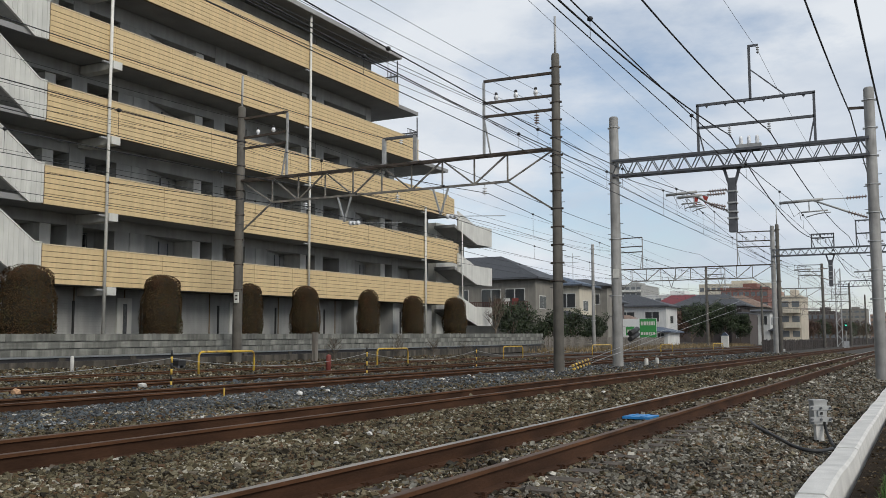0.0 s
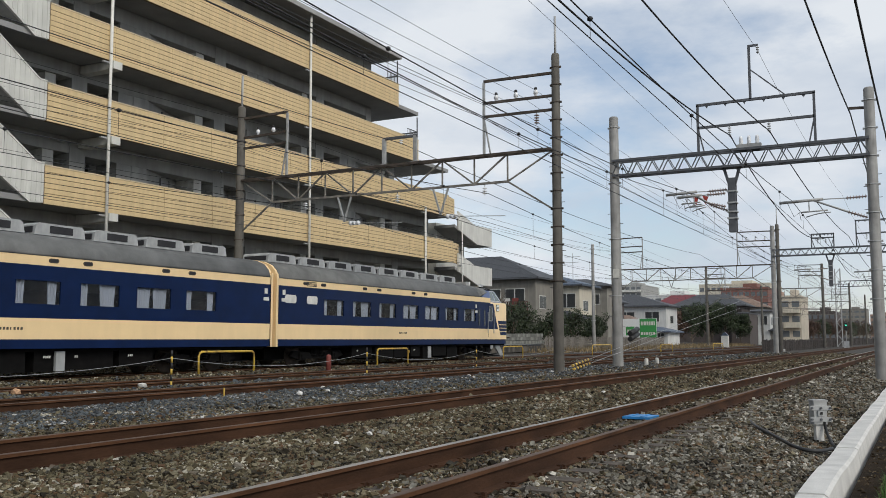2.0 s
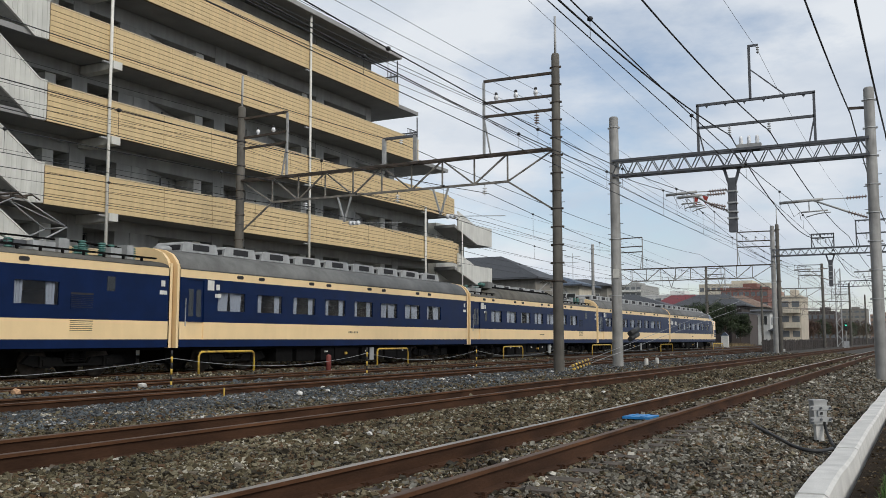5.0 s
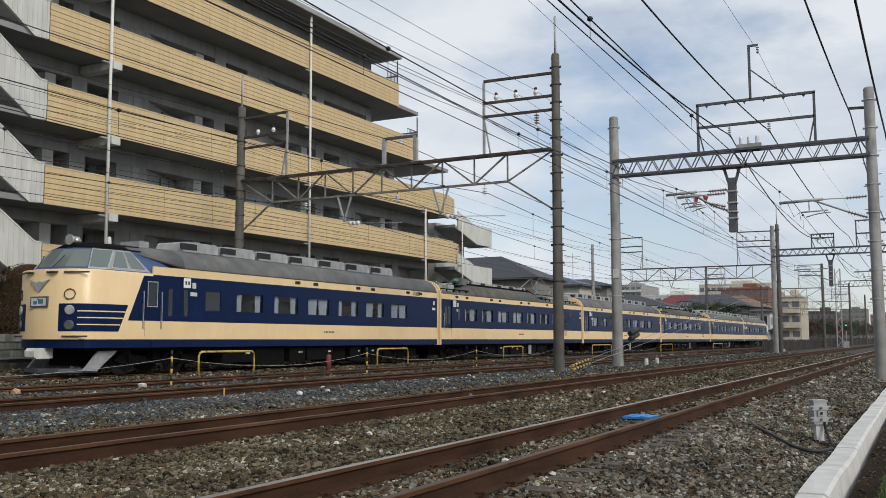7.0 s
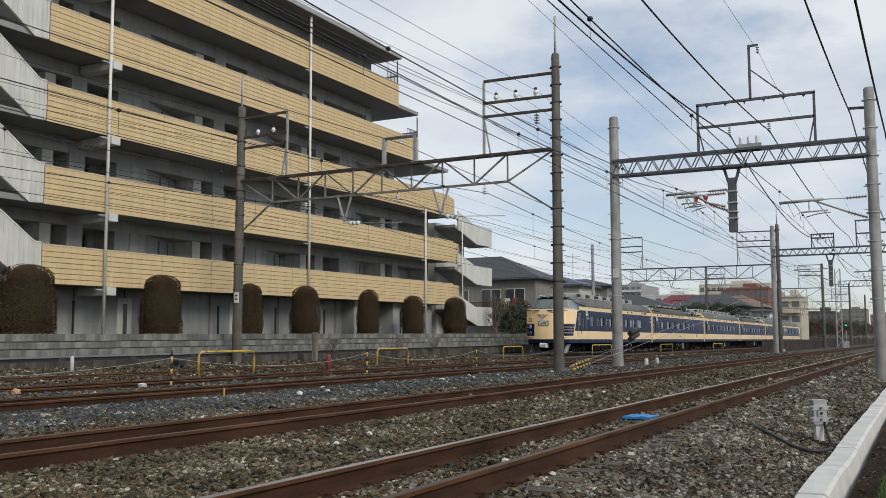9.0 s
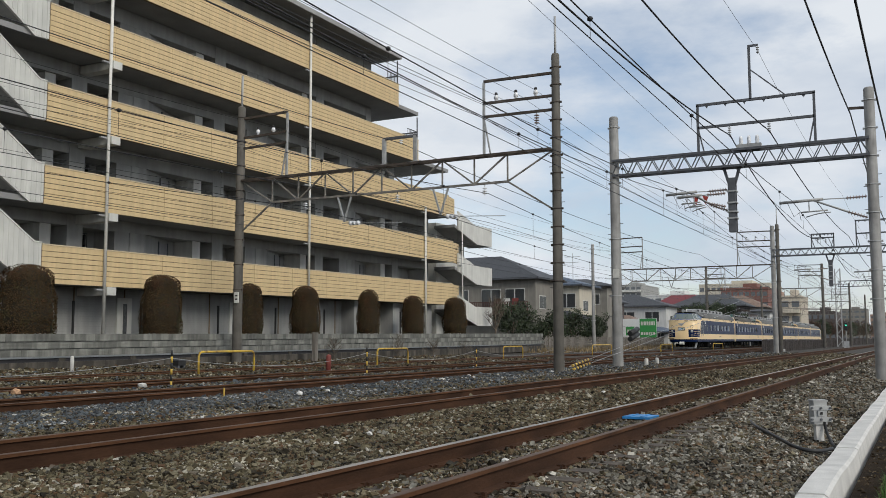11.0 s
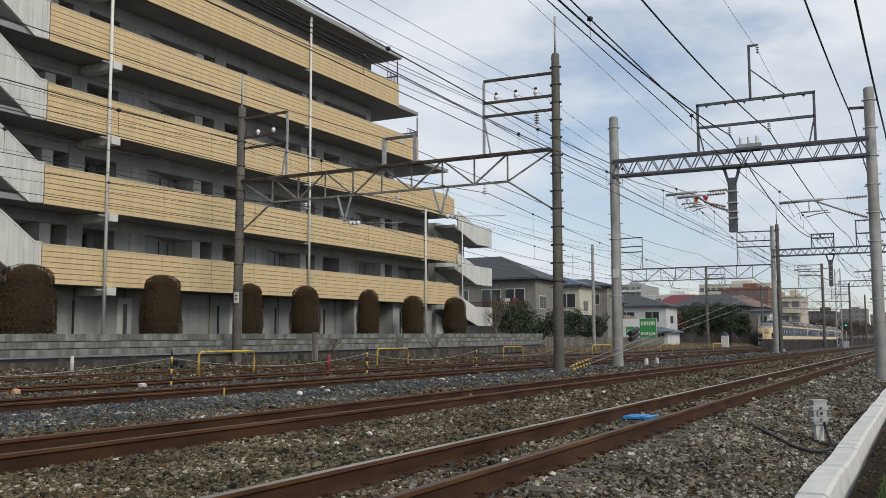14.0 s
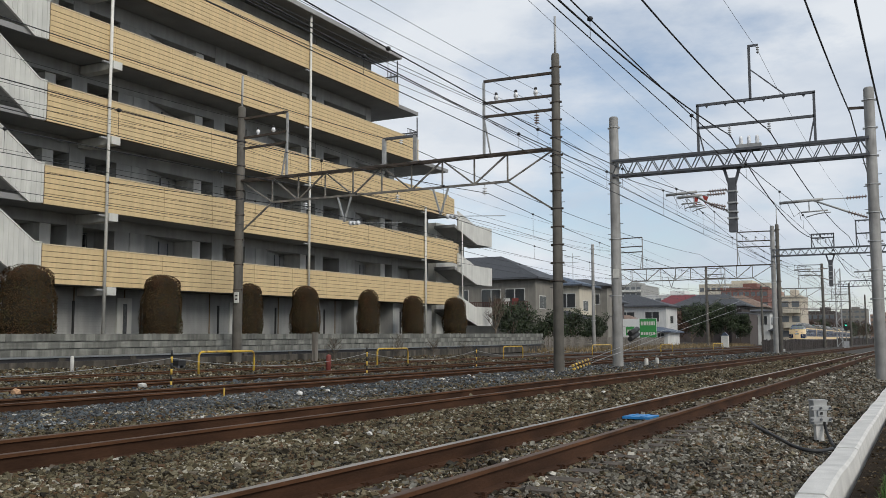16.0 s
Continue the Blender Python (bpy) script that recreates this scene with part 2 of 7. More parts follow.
M["stucco_brown"] = material("stucco_brown", (0.085, 0.07, 0.065), 0.9, var=0.1, scale=1, fine=30, bump=0.1)
M["stucco_pink"] = material("stucco_pink", (0.36, 0.25, 0.20), 0.9, var=0.08, scale=0.5)
M["plaster_cream"] = material("plaster_cream", (0.58, 0.53, 0.43), 0.85, var=0.06, scale=0.7, fine=20, stain=0.12)
M["plaster_white"] = material("plaster_white", (0.62, 0.62, 0.60), 0.85, var=0.06, scale=0.5, fine=20, stain=0.12)
M["plaster_beige"] = material("plaster_beige", (0.52, 0.46, 0.37), 0.85, var=0.06, scale=0.5, fine=20, stain=0.12)
M["brick_red"] = material("brick_red", (0.22, 0.105, 0.085), 0.9, var=0.1, scale=0.5, fine=10)
M["tile_grey"] = material("tile_grey", (0.048, 0.051, 0.057), 0.6, var=0.15, scale=2, fine=8, bump=0.5, stretch=(3, 3, 8))
M["tile_blue"] = material("tile_blue", (0.06, 0.085, 0.125), 0.5, var=0.15, scale=2, fine=8, bump=0.5, stretch=(3, 3, 8))
M["tile_red"] = material("tile_red", (0.17, 0.03, 0.035), 0.6, var=0.15, scale=2, fine=8, bump=0.4)
M["tile_brown"] = material("tile_brown", (0.22, 0.15, 0.11), 0.7, var=0.15, scale=2, fine=8, bump=0.4)
M["sign_green"] = material("sign_green", (0.05, 0.30, 0.08), 0.5, var=0.06)
M["fence_wood"] = material("fence_wood", (0.036, 0.028, 0.024), 0.9, var=0.3, scale=2, fine=30, bump=0.3, stretch=(4, 4, 0.5))
M["picket"] = material("picket", (0.20, 0.18, 0.155), 0.9, var=0.2, scale=2, fine=30, stretch=(4, 4, 0.5))
M["signal_green"] = material("signal_green", (0.05, 0.6, 0.4), 0.3, var=0.05)
M["signal_green"].node_tree.nodes["Principled BSDF"].inputs["Emission Color"].default_value = (0.1, 1.0, 0.65, 1)
M["signal_green"].node_tree.nodes["Principled BSDF"].inputs["Emission Strength"].default_value = 1.2


# ---- mesh helpers ----
def box(bm, x0, x1, y0, y1, z0, z1):
    v = [bm.verts.new((x, y, z)) for x in (x0, x1) for y in (y0, y1) for z in (z0, z1)]
    for q in ((0, 1, 3, 2), (4, 6, 7, 5), (0, 4, 5, 1), (2, 3, 7, 6), (0, 2, 6, 4), (1, 5, 7, 3)):
        bm.faces.new([v[i] for i in q])
    return bm


def rod(bm, a, b, r, r2=None, n=8, caps=True):
    """A round bar from a to b."""
    a, b = Vector(a), Vector(b)
    w = (b - a).normalized()
    u = w.cross(Vector((0, 0, 1)) if abs(w.z) < 0.9 else Vector((1, 0, 0))).normalized()
    v = w.cross(u)
    r2 = r if r2 is None else r2
    rings = []
    for c, q in ((a, r), (b, r2)):
        rings.append([bm.verts.new(c + q * (math.cos(k * math.tau / n) * u + math.sin(k * math.tau / n) * v)) for k in range(n)])
    for k in range(n):
        f = bm.faces.new((rings[0][k], rings[0][(k + 1) % n], rings[1][(k + 1) % n], rings[1][k]))
        f.smooth = n > 5
    if caps:
        bm.faces.new(rings[0][::-1])
        bm.faces.new(rings[1])
    return bm


def bar(bm, a, b, w, h=None):
    """A square bar (width w, height h) from a to b."""
    a, b = Vector(a), Vector(b)
    h = w if h is None else h
    d = (b - a).normalized()
    u = d.cross(Vector((0, 0, 1)) if abs(d.z) < 0.95 else Vector((1, 0, 0))).normalized() * (w / 2)
    v = d.cross(u).normalized() * (h / 2)
    p = [[bm.verts.new(c + s * u + t * v) for s, t in ((-1, -1), (1, -1), (1, 1), (-1, 1))] for c in (a, b)]
    for k in range(4):
        bm.faces.new((p[0][k], p[0][(k + 1) % 4], p[1][(k + 1) % 4], p[1][k]))
    bm.faces.new(p[0][::-1])
    bm.faces.new(p[1])
    return bm


def slab(bm, pts, axis, a, b):
    """A polygon of 2D points, extruded along axis ('x', 'y' or 'z') from a to b."""
    def at(p, c):
        return {"x": (c, p[0], p[1]), "y": (p[0], c, p[1]), "z": (p[0], p[1], c)}[axis]
    r0, r1 = [bm.verts.new(at(p, a)) for p in pts], [bm.verts.new(at(p, b)) for p in pts]
    n = len(pts)
    bm.faces.new(r0[::-1])
    bm.faces.new(r1)
    for k in range(n):
        bm.faces.new((r0[k], r0[(k + 1) % n], r1[(k + 1) % n], r1[k]))
    return bm


def lathe(bm, prof, n=12, at=(0, 0, 0)):
    """A turned solid about z: prof is a list of (radius, z)."""
    rings = [[bm.verts.new((at[0] + r * math.cos(k * math.tau / n), at[1] + r * math.sin(k * math.tau / n), at[2] + z)) for k in range(n)] for r, z in prof]
    for p, q in zip(rings, rings[1:]):
        for k in range(n):
            bm.faces.new((p[k], p[(k + 1) % n], q[(k + 1) % n], q[k])).smooth = True
    bm.faces.new(rings[0][::-1])
    bm.faces.new(rings[-1])
    return bm


def mesh_of(name, bm, mat):
    bmesh.ops.recalc_face_normals(bm, faces=bm.faces)
    me = bpy.data.meshes.new(name)
    bm.to_mesh(me)
    bm.free()
    me.materials.append(mat)
    return me


def part(name, bm, mat, parent=None, label=""):
    ob = new(name, mesh_of(name, bm, M[mat]))
    ob.parent = parent
    return tagged(ob, label)


def thing(name, m, label, category, group="", kind=""):
    ob = new(name)
    ob.empty_display_size = 0.2
    ob.matrix_world = m
    return tagged(ob, label, category, group, kind)


def soup(name, verts, faces, mat, parent=None):
    me = bpy.data.meshes.new(name)
    me.from_pydata(verts, [], faces)
    me.materials.append(M[mat])
    ob = new(name, me)
    ob.parent = parent
    return ob


B = bmesh.new


# ---- ground ----
TRACKS = (3.76, 8.05, 13.85, 17.25, 21.65)
PROFILE = ((-900, -1.0), (-30, -1.0), (0.2, -0.95), (0.85, -0.85), (1.0, -0.46), (1.2, -0.45), (2.6, -0.24), (3.15, -0.195), (4.4, -0.195), (4.9, -0.15), (7.0, -0.15), (7.5, -0.195),
           (8.65, -0.195), (9.3, -0.10), (11.0, -0.05), (12.4, -0.09), (13.2, -0.18), (14.45, -0.18), (15.5, -0.06), (16.7, -0.16), (17.8, -0.16), (19.3, 0.0),
           (21.0, -0.12), (22.3, -0.12), (23.6, 0.0), (24.6, 0.06), (26.6, 0.09), (29, 0.5), (40, 0.6), (120, 0.8), (900, 1.0))


def ground_z(y):
    for (a, za), (b, zb) in zip(PROFILE, PROFILE[1:]):
        if a <= y <= b:
            return za + (zb - za) * (y - a) / (b - a)
    return 0.0


def build_ground():
    xs = [-600, -200, -60] + [-20 + 1.0 * i for i in range(100)] + [90, 120, 180, 300, 600, 1500, 3000]
    ys = sorted({p[0] for p in PROFILE} | {round(0.2 + 0.45 * i, 2) for i in range(62)})
    verts, faces = [], []
    for y in ys:
        for x in xs:
            near = 1 if -20 < x < 80 and 0 < y < 27 else 0
            verts.append((x, y, ground_z(y) + near * 0.03 * noise.noise((x * 1.3, y * 1.3, 0))))
    w = len(xs)
    for j in range(len(ys) - 1):
        for i in range(w - 1):
            faces.append((j * w + i, j * w + i + 1, (j + 1) * w + i + 1, (j + 1) * w + i))
    g = soup("ground", verts, faces, "ballast")
    tagged(g, "grey-brown crushed stone ballast ground beside the tracks", "ground", kind="structure")


build_ground()
RAIL = ((-0.072, -0.19), (0.072, -0.19), (0.072, -0.175), (0.012, -0.155), (0.010, -0.045), (0.033, -0.035), (0.033, -0.004))


def build_track(y, label):
    road = thing("railway_track", pose(0, y, 0), label, "railway track", "parallel railway tracks", "structure")
    for s in (-1, 1):
        prof = [(s * 0.5335 + a, z) for a, z in RAIL] + [(s * 0.5335 - a, z) for a, z in RAIL[::-1]]
        part("rail", slab(B(), prof, "x", -60, 600), "rail", road)
        for side in (-1, 1):
            c = s * 0.5335 + side * 0.0345
            part("head_flank", box(B(), -60, 600, c - 0.0025, c + 0.0025, -0.036, -0.006), "rail_flank", road, "rust-red flank of the rail head")
        part("rail_head", slab(B(), [(s * 0.5335 - 0.034, -0.007), (s * 0.5335 + 0.034, -0.007), (s * 0.5335 + 0.033, -0.003), (s * 0.5335 + 0.026, 0.0), (s * 0.5335 - 0.026, 0.0), (s * 0.5335 - 0.034, -0.003)], "x", -60, 600), "rail_head" if y < 5 and s > 0 else "rail_dull", road, "worn steel running surface")
    return road


ROADS = [build_track(y, "rusty steel railway track in stone ballast") for y in TRACKS]

def shared(name, me, parent, at=(0, 0, 0), rz=0.0, label=""):
    """One more object on a mesh that alike pieces share."""
    o = new(name, me)
    o.parent = parent
    o.location = at
    o.rotation_euler = (0, 0, rz)
    return tagged(o, label)


def ring(bm, x0, x1, z0, z1, t, y0, y1):
    """A flat frame of width t round an opening, in the xz plane."""
    box(bm, x0 - t, x1 + t, y0, y1, z1, z1 + t)
    box(bm, x0 - t, x1 + t, y0, y1, z0 - t, z0)
    box(bm, x0 - t, x0, y0, y1, z0, z1)
    box(bm, x1, x1 + t, y0, y1, z0, z1)
    return bm



# ---- poles and gantries ----
def pole(x, y, z0, z1, r0, r1, mat, label, bands=8, steps=0):
    p = thing("catenary_pole", pose(x, y, z0), label, "pole", "catenary poles along the railway")
    h = z1 - z0
    part("shaft", lathe(B(), [(r0, -0.3), (r0, 0.0), (r1, h), (r1 * 0.8, h + 0.05)], 20), mat, p)
    for k in range(bands):
        z = h * (0.28 + 0.68 * k / max(1, bands - 1))
        r = r0 + (r1 - r0) * z / h + 0.010
        bm = lathe(B(), [(r, z - 0.022), (r, z + 0.022)], 20)
        for s in (-1, 1):
            box(bm, -0.03, 0.03, min(s * r, s * (r + 0.055)), max(s * r, s * (r + 0.055)), z - 0.035, z + 0.035)
        part("clamp_band", bm, "galv" if mat == "pole" else "steel_rust", p)
    for k in range(steps):
        z = 1.6 + k * 0.42
        r = r0 + (r1 - r0) * z / h
        s = 1 if k % 2 else -1
        part("step_bolt", rod(B(), (0, s * r * 0.9, z), (0, s * (r + 0.12), z), 0.012, n=6), "steel", p)
    return p


pole(29.3, 25.1, 0.1, 10.75, 0.20, 0.16, "pole_dark", "weathered grey concrete catenary pole beside the concrete wall", 8, 16)
pole(29.3, 11.05, -0.06, 10.95, 0.185, 0.14, "pole_dark", "weathered brown-grey concrete catenary pole between the tracks", 13, 20)
pole(36, 11.05, -0.06, 10.15, 0.215, 0.185, "pole", "pale grey concrete catenary pole between the tracks", 4, 18)
pole(36, 1.46, -0.5, 10.15, 0.20, 0.18, "pole", "pale grey concrete catenary pole beside the track", 8, 18)
pole(76, 10.5, -0.06, 10.0, 0.20, 0.17, "pole", "grey concrete catenary pole between the tracks", 6)
pole(81, 10.8, -0.06, 10.7, 0.18, 0.15, "pole_dark", "weathered concrete catenary pole between the tracks", 6)
pole(76, 1.4, -0.5, 10.0, 0.20, 0.17, "pole", "grey concrete catenary pole beside the track", 6)
pole(81, 25.1, 0.1, 10.4, 0.19, 0.15, "pole_dark", "weathered concrete catenary pole beyond the tracks", 6)
pole(76.5, 25.6, 0.1, 9.3, 0.16, 0.12, "pole", "slim pale grey concrete utility pole beside the houses", 3)
pole(121, 25.1, 0.1, 10.4, 0.19, 0.15, "pole_dark", "weathered concrete catenary pole beyond the tracks", 6)
pole(121, 11.05, -0.06, 10.3, 0.19, 0.15, "pole_dark", "weathered concrete catenary pole between the tracks", 6)


def truss_left(x, zt, zb, y0, y1, ya, yb):
    """Light truss beam between two poles at y0 and y1, its lower chord from ya to yb."""
    g = thing("catenary_gantry", pose(x, 0, 0), "rusty light steel truss beam spanning three tracks", "gantry", "truss beams over the tracks")
    bm = B()
    for dx in (-0.12, 0.12):
        bar(bm, (dx, y0, zt), (dx, y1, zt), 0.07, 0.09)
    part("top_chord", bm, "steel_rust", g)
    bm = B()
    bar(bm, (0, ya, zb), (0, yb, zb), 0.07, 0.08)
    part("bottom_chord", bm, "truss_grey", g)
    n = 8
    for k in range(n + 1):
        y = ya + (yb - ya) * k / n
        part("post", bar(B(), (0, y, zb), (0, y, zt), 0.05), "truss_grey", g)
        if k < n:
            y2 = ya + (yb - ya) * (k + 1) / n
            a, b = ((y, zb), (y2, zt)) if k % 2 else ((y2, zb), (y, zt))
            part("diagonal", bar(B(), (0, a[0], a[1]), (0, b[0], b[1]), 0.055), "truss_grey", g)
    part("brace", bar(B(), (0, y0, zb - 1.1), (0, ya, zb), 0.06), "truss_grey", g)
    part("brace", bar(B(), (0, y1, zb - 1.1), (0, yb, zb), 0.06), "truss_grey", g)
    part("brace", bar(B(), (0, y0, zt - 0.05), (0, ya, zb), 0.05), "truss_grey", g)
    part("brace", bar(B(), (0, y1, zt - 0.05), (0, yb, zb), 0.05), "truss_grey", g)
    return g


truss_left(29.3, 7.62, 6.62, 11.2, 24.95, 12.9, 23.4)
truss_left(81, 7.35, 6.25, 11.2, 24.95, 12.9, 23.4)
truss_left(121, 7.35, 6.25, 11.2, 24.95, 12.9, 23.4)


def lattice_beam(x, y0, y1, z0, z1, n=15):
    g = thing("catenary_gantry", pose(x, 0, 0), "blue-grey steel lattice beam spanning two tracks", "gantry", "lattice beams over the tracks")
    for z in (z0, z1):
        bm = B()
        for dx in (-0.22, 0.22):
            bar(bm, (dx, y0, z), (dx, y1, z), 0.08, 0.09)
        part("chord", bm, "steel", g)
    for k in range(n):
        a, b = y0 + (y1 - y0) * k / n, y0 + (y1 - y0) * (k + 1) / n
        bm = B()
        for dx in (-0.22, 0.22):
            bar(bm, (dx, a, z0), (dx, (a + b) / 2, z1), 0.06, 0.03)
            bar(bm, (dx, (a + b) / 2, z1), (dx, b, z0), 0.06, 0.03)
        bar(bm, (-0.22, a, z0), (0.22, b, z0), 0.04)
        part("lacing", bm, "steel", g)
    return g


lattice_beam(36, 1.5, 11.1, 7.70, 8.32)
lattice_beam(76, 1.5, 10.5, 7.60, 8.10)


# ---- apartment block ----
def build_block():
    """Six-storey block of flats; local x along the tracks, y away from them."""
    b = thing("apartment_building", pose(25.4, 28.5, 0, 0, -0.5, 0), "six-storey apartment block with beige-clad access balconies", "building")
    ends = (30.0, 30.0, 29.4, 25.2, 22.7)
    low = (3.10, 6.03, 9.13, 12.2, 15.3)
    for k in range(5):
        e, z = ends[k], low[k]
        out = ends[max(0, k - 1)] + 0.2
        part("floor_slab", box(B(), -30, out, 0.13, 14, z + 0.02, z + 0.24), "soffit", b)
        bal = part("balcony_parapet", box(B(), -2.9, e, 0.03, 0.14, z, z + 1.42), "joint", b)
        part("coping", box(B(), -2.9, e + 0.02, -0.02, 0.17, z + 1.42, z + 1.47), "coping", bal)
        n = int(round((e + 2.9) / 2.98))
        w = (e + 2.9) / n
        bm = B()
        for i in range(7):
            box(bm, 0.006, w - 0.006, 0.0, 0.04, 0.010 + i * 0.2, 0.010 + i * 0.2 + (0.176 if i < 6 else 0.208))
        me = mesh_of("cladding_panel", bm, M["siding"])
        for i in range(n):
            shared("cladding_panel", me, bal, (-2.9 + i * w, 0, z))
        if k < 3:
            back = part("corner_backing", box(B(), 0.01, 1.48, 0.045, 0.1, 0.0, 1.42), "joint", bal)
            back.location, back.rotation_euler = (e, 0.0, z), (0, 0, radians(12))
            me = mesh_of("corner_board", box(B(), 0.01, 1.5, 0.0, 0.04, 0.010, 0.182), M["siding"])
            for i in range(7):
                shared("corner_board", me, bal, (e, 0.0, z + i * 0.2), radians(12))
        else:
            bm = B()
            for zz in (0.1, 1.35, 1.4):
                bar(bm, (e, 0.1, z + zz + (0.6 if zz > 1 else 0.9)), (e, 1.7, z + zz + (0.6 if zz > 1 else 0.9)), 0.04)
            for i in range(9):
                bar(bm, (e, 0.1 + i * 0.2, z + 1.0), (e, 0.1 + i * 0.2, z + 2.0), 0.025)
            for i in range(8):
                bar(bm, (e - 1.2 + i * 0.17, 0.1, z + 1.4), (e - 1.2 + i * 0.17, 0.1, z + 2.0), 0.025)
            bar(bm, (e - 1.25, 0.1, z + 2.0), (e, 0.1, z + 2.0), 0.045)
            bar(bm, (e, 0.1, z + 1.2), (e, 0.1, z + 2.95), 0.06)
            part("railing", bm, "steel", b)
    for x1, z0, z1 in ((29.6, 3.3, 9.2), (25.0, 9.2, 12.3), (22.2, 12.3, 18.2)):
        part("rear_wall", box(B(), -30, x1, 3.0, 13.8, z0, z1), "facade", b)
    part("rear_wall", box(B(), -30, 29.6, 1.75, 13.8, 0.3, 3.3), "facade", b)
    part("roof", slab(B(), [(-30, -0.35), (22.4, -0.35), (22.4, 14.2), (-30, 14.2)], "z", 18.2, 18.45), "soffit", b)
    part("roof_edge", box(B(), -30, 22.45, -0.38, -0.3, 18.22, 18.46), "facade", b)
    # bays on every gallery: pillar, barred window, closet, slanting porch with the door, block painted as lit
    closet = B()
    box(closet, 2.45, 3.26, 1.76, 3.0, 0, 2.25)
    box(closet, 3.28, 4.11, 1.76, 3.0, 0, 2.25)
    porch = slab(B(), [(4.11, 1.78), (7.21, 3.0), (4.11, 3.0)], "z", 0, 2.25)
    flat_door = slab(B(), [(5.55, 2.32), (6.40, 2.655), (6.38, 2.70), (5.53, 2.365)], "z", 0.02, 2.05)
    jamb = B()
    for f in (0.46, 0.745):
        x0, y0 = 4.11 + 3.1 * f, 1.78 + 1.22 * f
        box(jamb, x0 - 0.03, x0 + 0.03, y0 - 0.04, y0 + 0.03, 0.0, 2.1)
    glass_pane = box(B(), 0.98, 1.98, 2.96, 3.0, 0.85, 2.1)
    bars = B()
    for i in range(9):
        bar(bars, (0.98 + i * 0.125, 2.88, 0.8), (0.98 + i * 0.125, 2.88, 2.15), 0.022)
    bar(bars, (0.98, 2.88, 0.8), (1.98, 2.88, 0.8), 0.03)
    bar(bars, (0.98, 2.88, 2.15), (1.98, 2.88, 2.15), 0.03)
    meshes = {
        "pillar": mesh_of("pillar", box(B(), 0, 0.77, 1.73, 3.0, 0, 2.9), M["facade"]),
        "closet": mesh_of("meter_closet", closet, M["facade"]),
        "porch": mesh_of("porch_wall", porch, M["facade"]),
        "door": mesh_of("flat_door", flat_door, M["door_grey"]),
        "jamb": mesh_of("door_frame", jamb, M["steel"]),
        "pane": mesh_of("window_glass", glass_pane, M["pane_dark"]),
        "bars": mesh_of("window_bars", bars, M["steel"]),
        # paler than the facade: the light on this block's end face is put into its colour
        "shaft": mesh_of("lit_block", box(B(), 7.21, 7.73, 1.86, 3.0, 0, 2.25), M["stair_panel"]),
    }
    tops = [low[k + 1] if k < 4 else 18.2 for k in range(5)]
    for k in range(5):
        z = low[k] + 0.24
        wall_end = (29.6, 29.6, 25.0, 22.2, 22.2)[k]
        part("gallery_lintel", box(B(), -30, wall_end, 1.75, 3.0, z + 2.25, tops[k] + 0.02), "facade", b)
        x = -0.42 - 8.39 * 2
        while x < wall_end - 0.8:
            shared("pillar", meshes["pillar"], b, (x, 0, z))
            if x + 2.2 < wall_end:
                shared("window_glass", meshes["pane"], b, (x, 0, z))
                shared("window_bars", meshes["bars"], b, (x, 0, z))
            if x + 7.8 < wall_end:
                shared("meter_closet", meshes["closet"], b, (x, 0, z))
                shared("porch_wall", meshes["porch"], b, (x, 0, z))
                d = shared("flat_door", meshes["door"], b, (x, 0, z))
                shared("door_frame", meshes["jamb"], d)
                shared("lit_block", meshes["shaft"], b, (x, 0, z))
            x += 8.39
        part("end_pillar", box(B(), wall_end - 0.6, wall_end, 1.72, 3.0, z, z + 2.9), "facade", b)
    # street floor: panelled wall with doors and slim black posts
    part("plinth", box(B(), -30, 29.6, 1.5, 1.76, 0.3, 1.6), "facade", b)
    bm = B()
    for i in range(15):
        box(bm, -8 + i * 2.6, -7.96 + i * 2.6, 1.46, 1.52, 1.0, 3.1)
    part("panel_joint", bm, "joint", b)
    bm = B()
    for i in range(22):
        box(bm, -10, 29.5, 1.494, 1.502, 1.05 + i * 0.1, 1.056 + i * 0.1)
    part("tile_course", bm, "soffit", b)
    part("street_wall", box(B(), -10, 29.6, 1.5, 1.76, 1.6, 3.1), "facade", b)
    for x in (-0.6, 2.9, 7.7, 12.0, 16.3, 20.4, 24.6):
        part("gate_post", box(B(), x, x + 0.07, 1.0, 1.07, 1.0, 2.55), "black", b)
    for x in (2.0, 9.0, 15.2, 21.5):
        d = part("service_door", box(B(), x, x + 0.8, 1.44, 1.5, 1.0, 2.75), "stair_panel", b, "pale grey door with a dark glass strip")
        part("glass_strip", box(B(), x + 0.32, x + 0.52, 1.42, 1.44, 1.1, 2.5), "pane_dark", d)
    for x in (14.5, 18.7, 23.0, 27.2):
        part("ground_pillar", box(B(), x, x + 0.8, 0.6, 1.5, 0.5, 3.1), "facade", b)
    # down pipes with collars and boxes
    for x, z1 in ((-0.1, 19), (13.3, 18.3), (25.9, 9.4), (31.2, 9.0)):
        p = part("down_pipe", rod(B(), (x, -0.12, 0.9), (x, -0.12, z1), 0.065 if x < 31 else 0.045, n=10), "pipe_white", b)
        for k in range(5):
            if low[k] < z1:
                part("pipe_clip", box(B(), x - 0.35, x + 0.02, -0.1, 0.02, low[k] - 0.16, low[k] - 0.10), "galv", p)
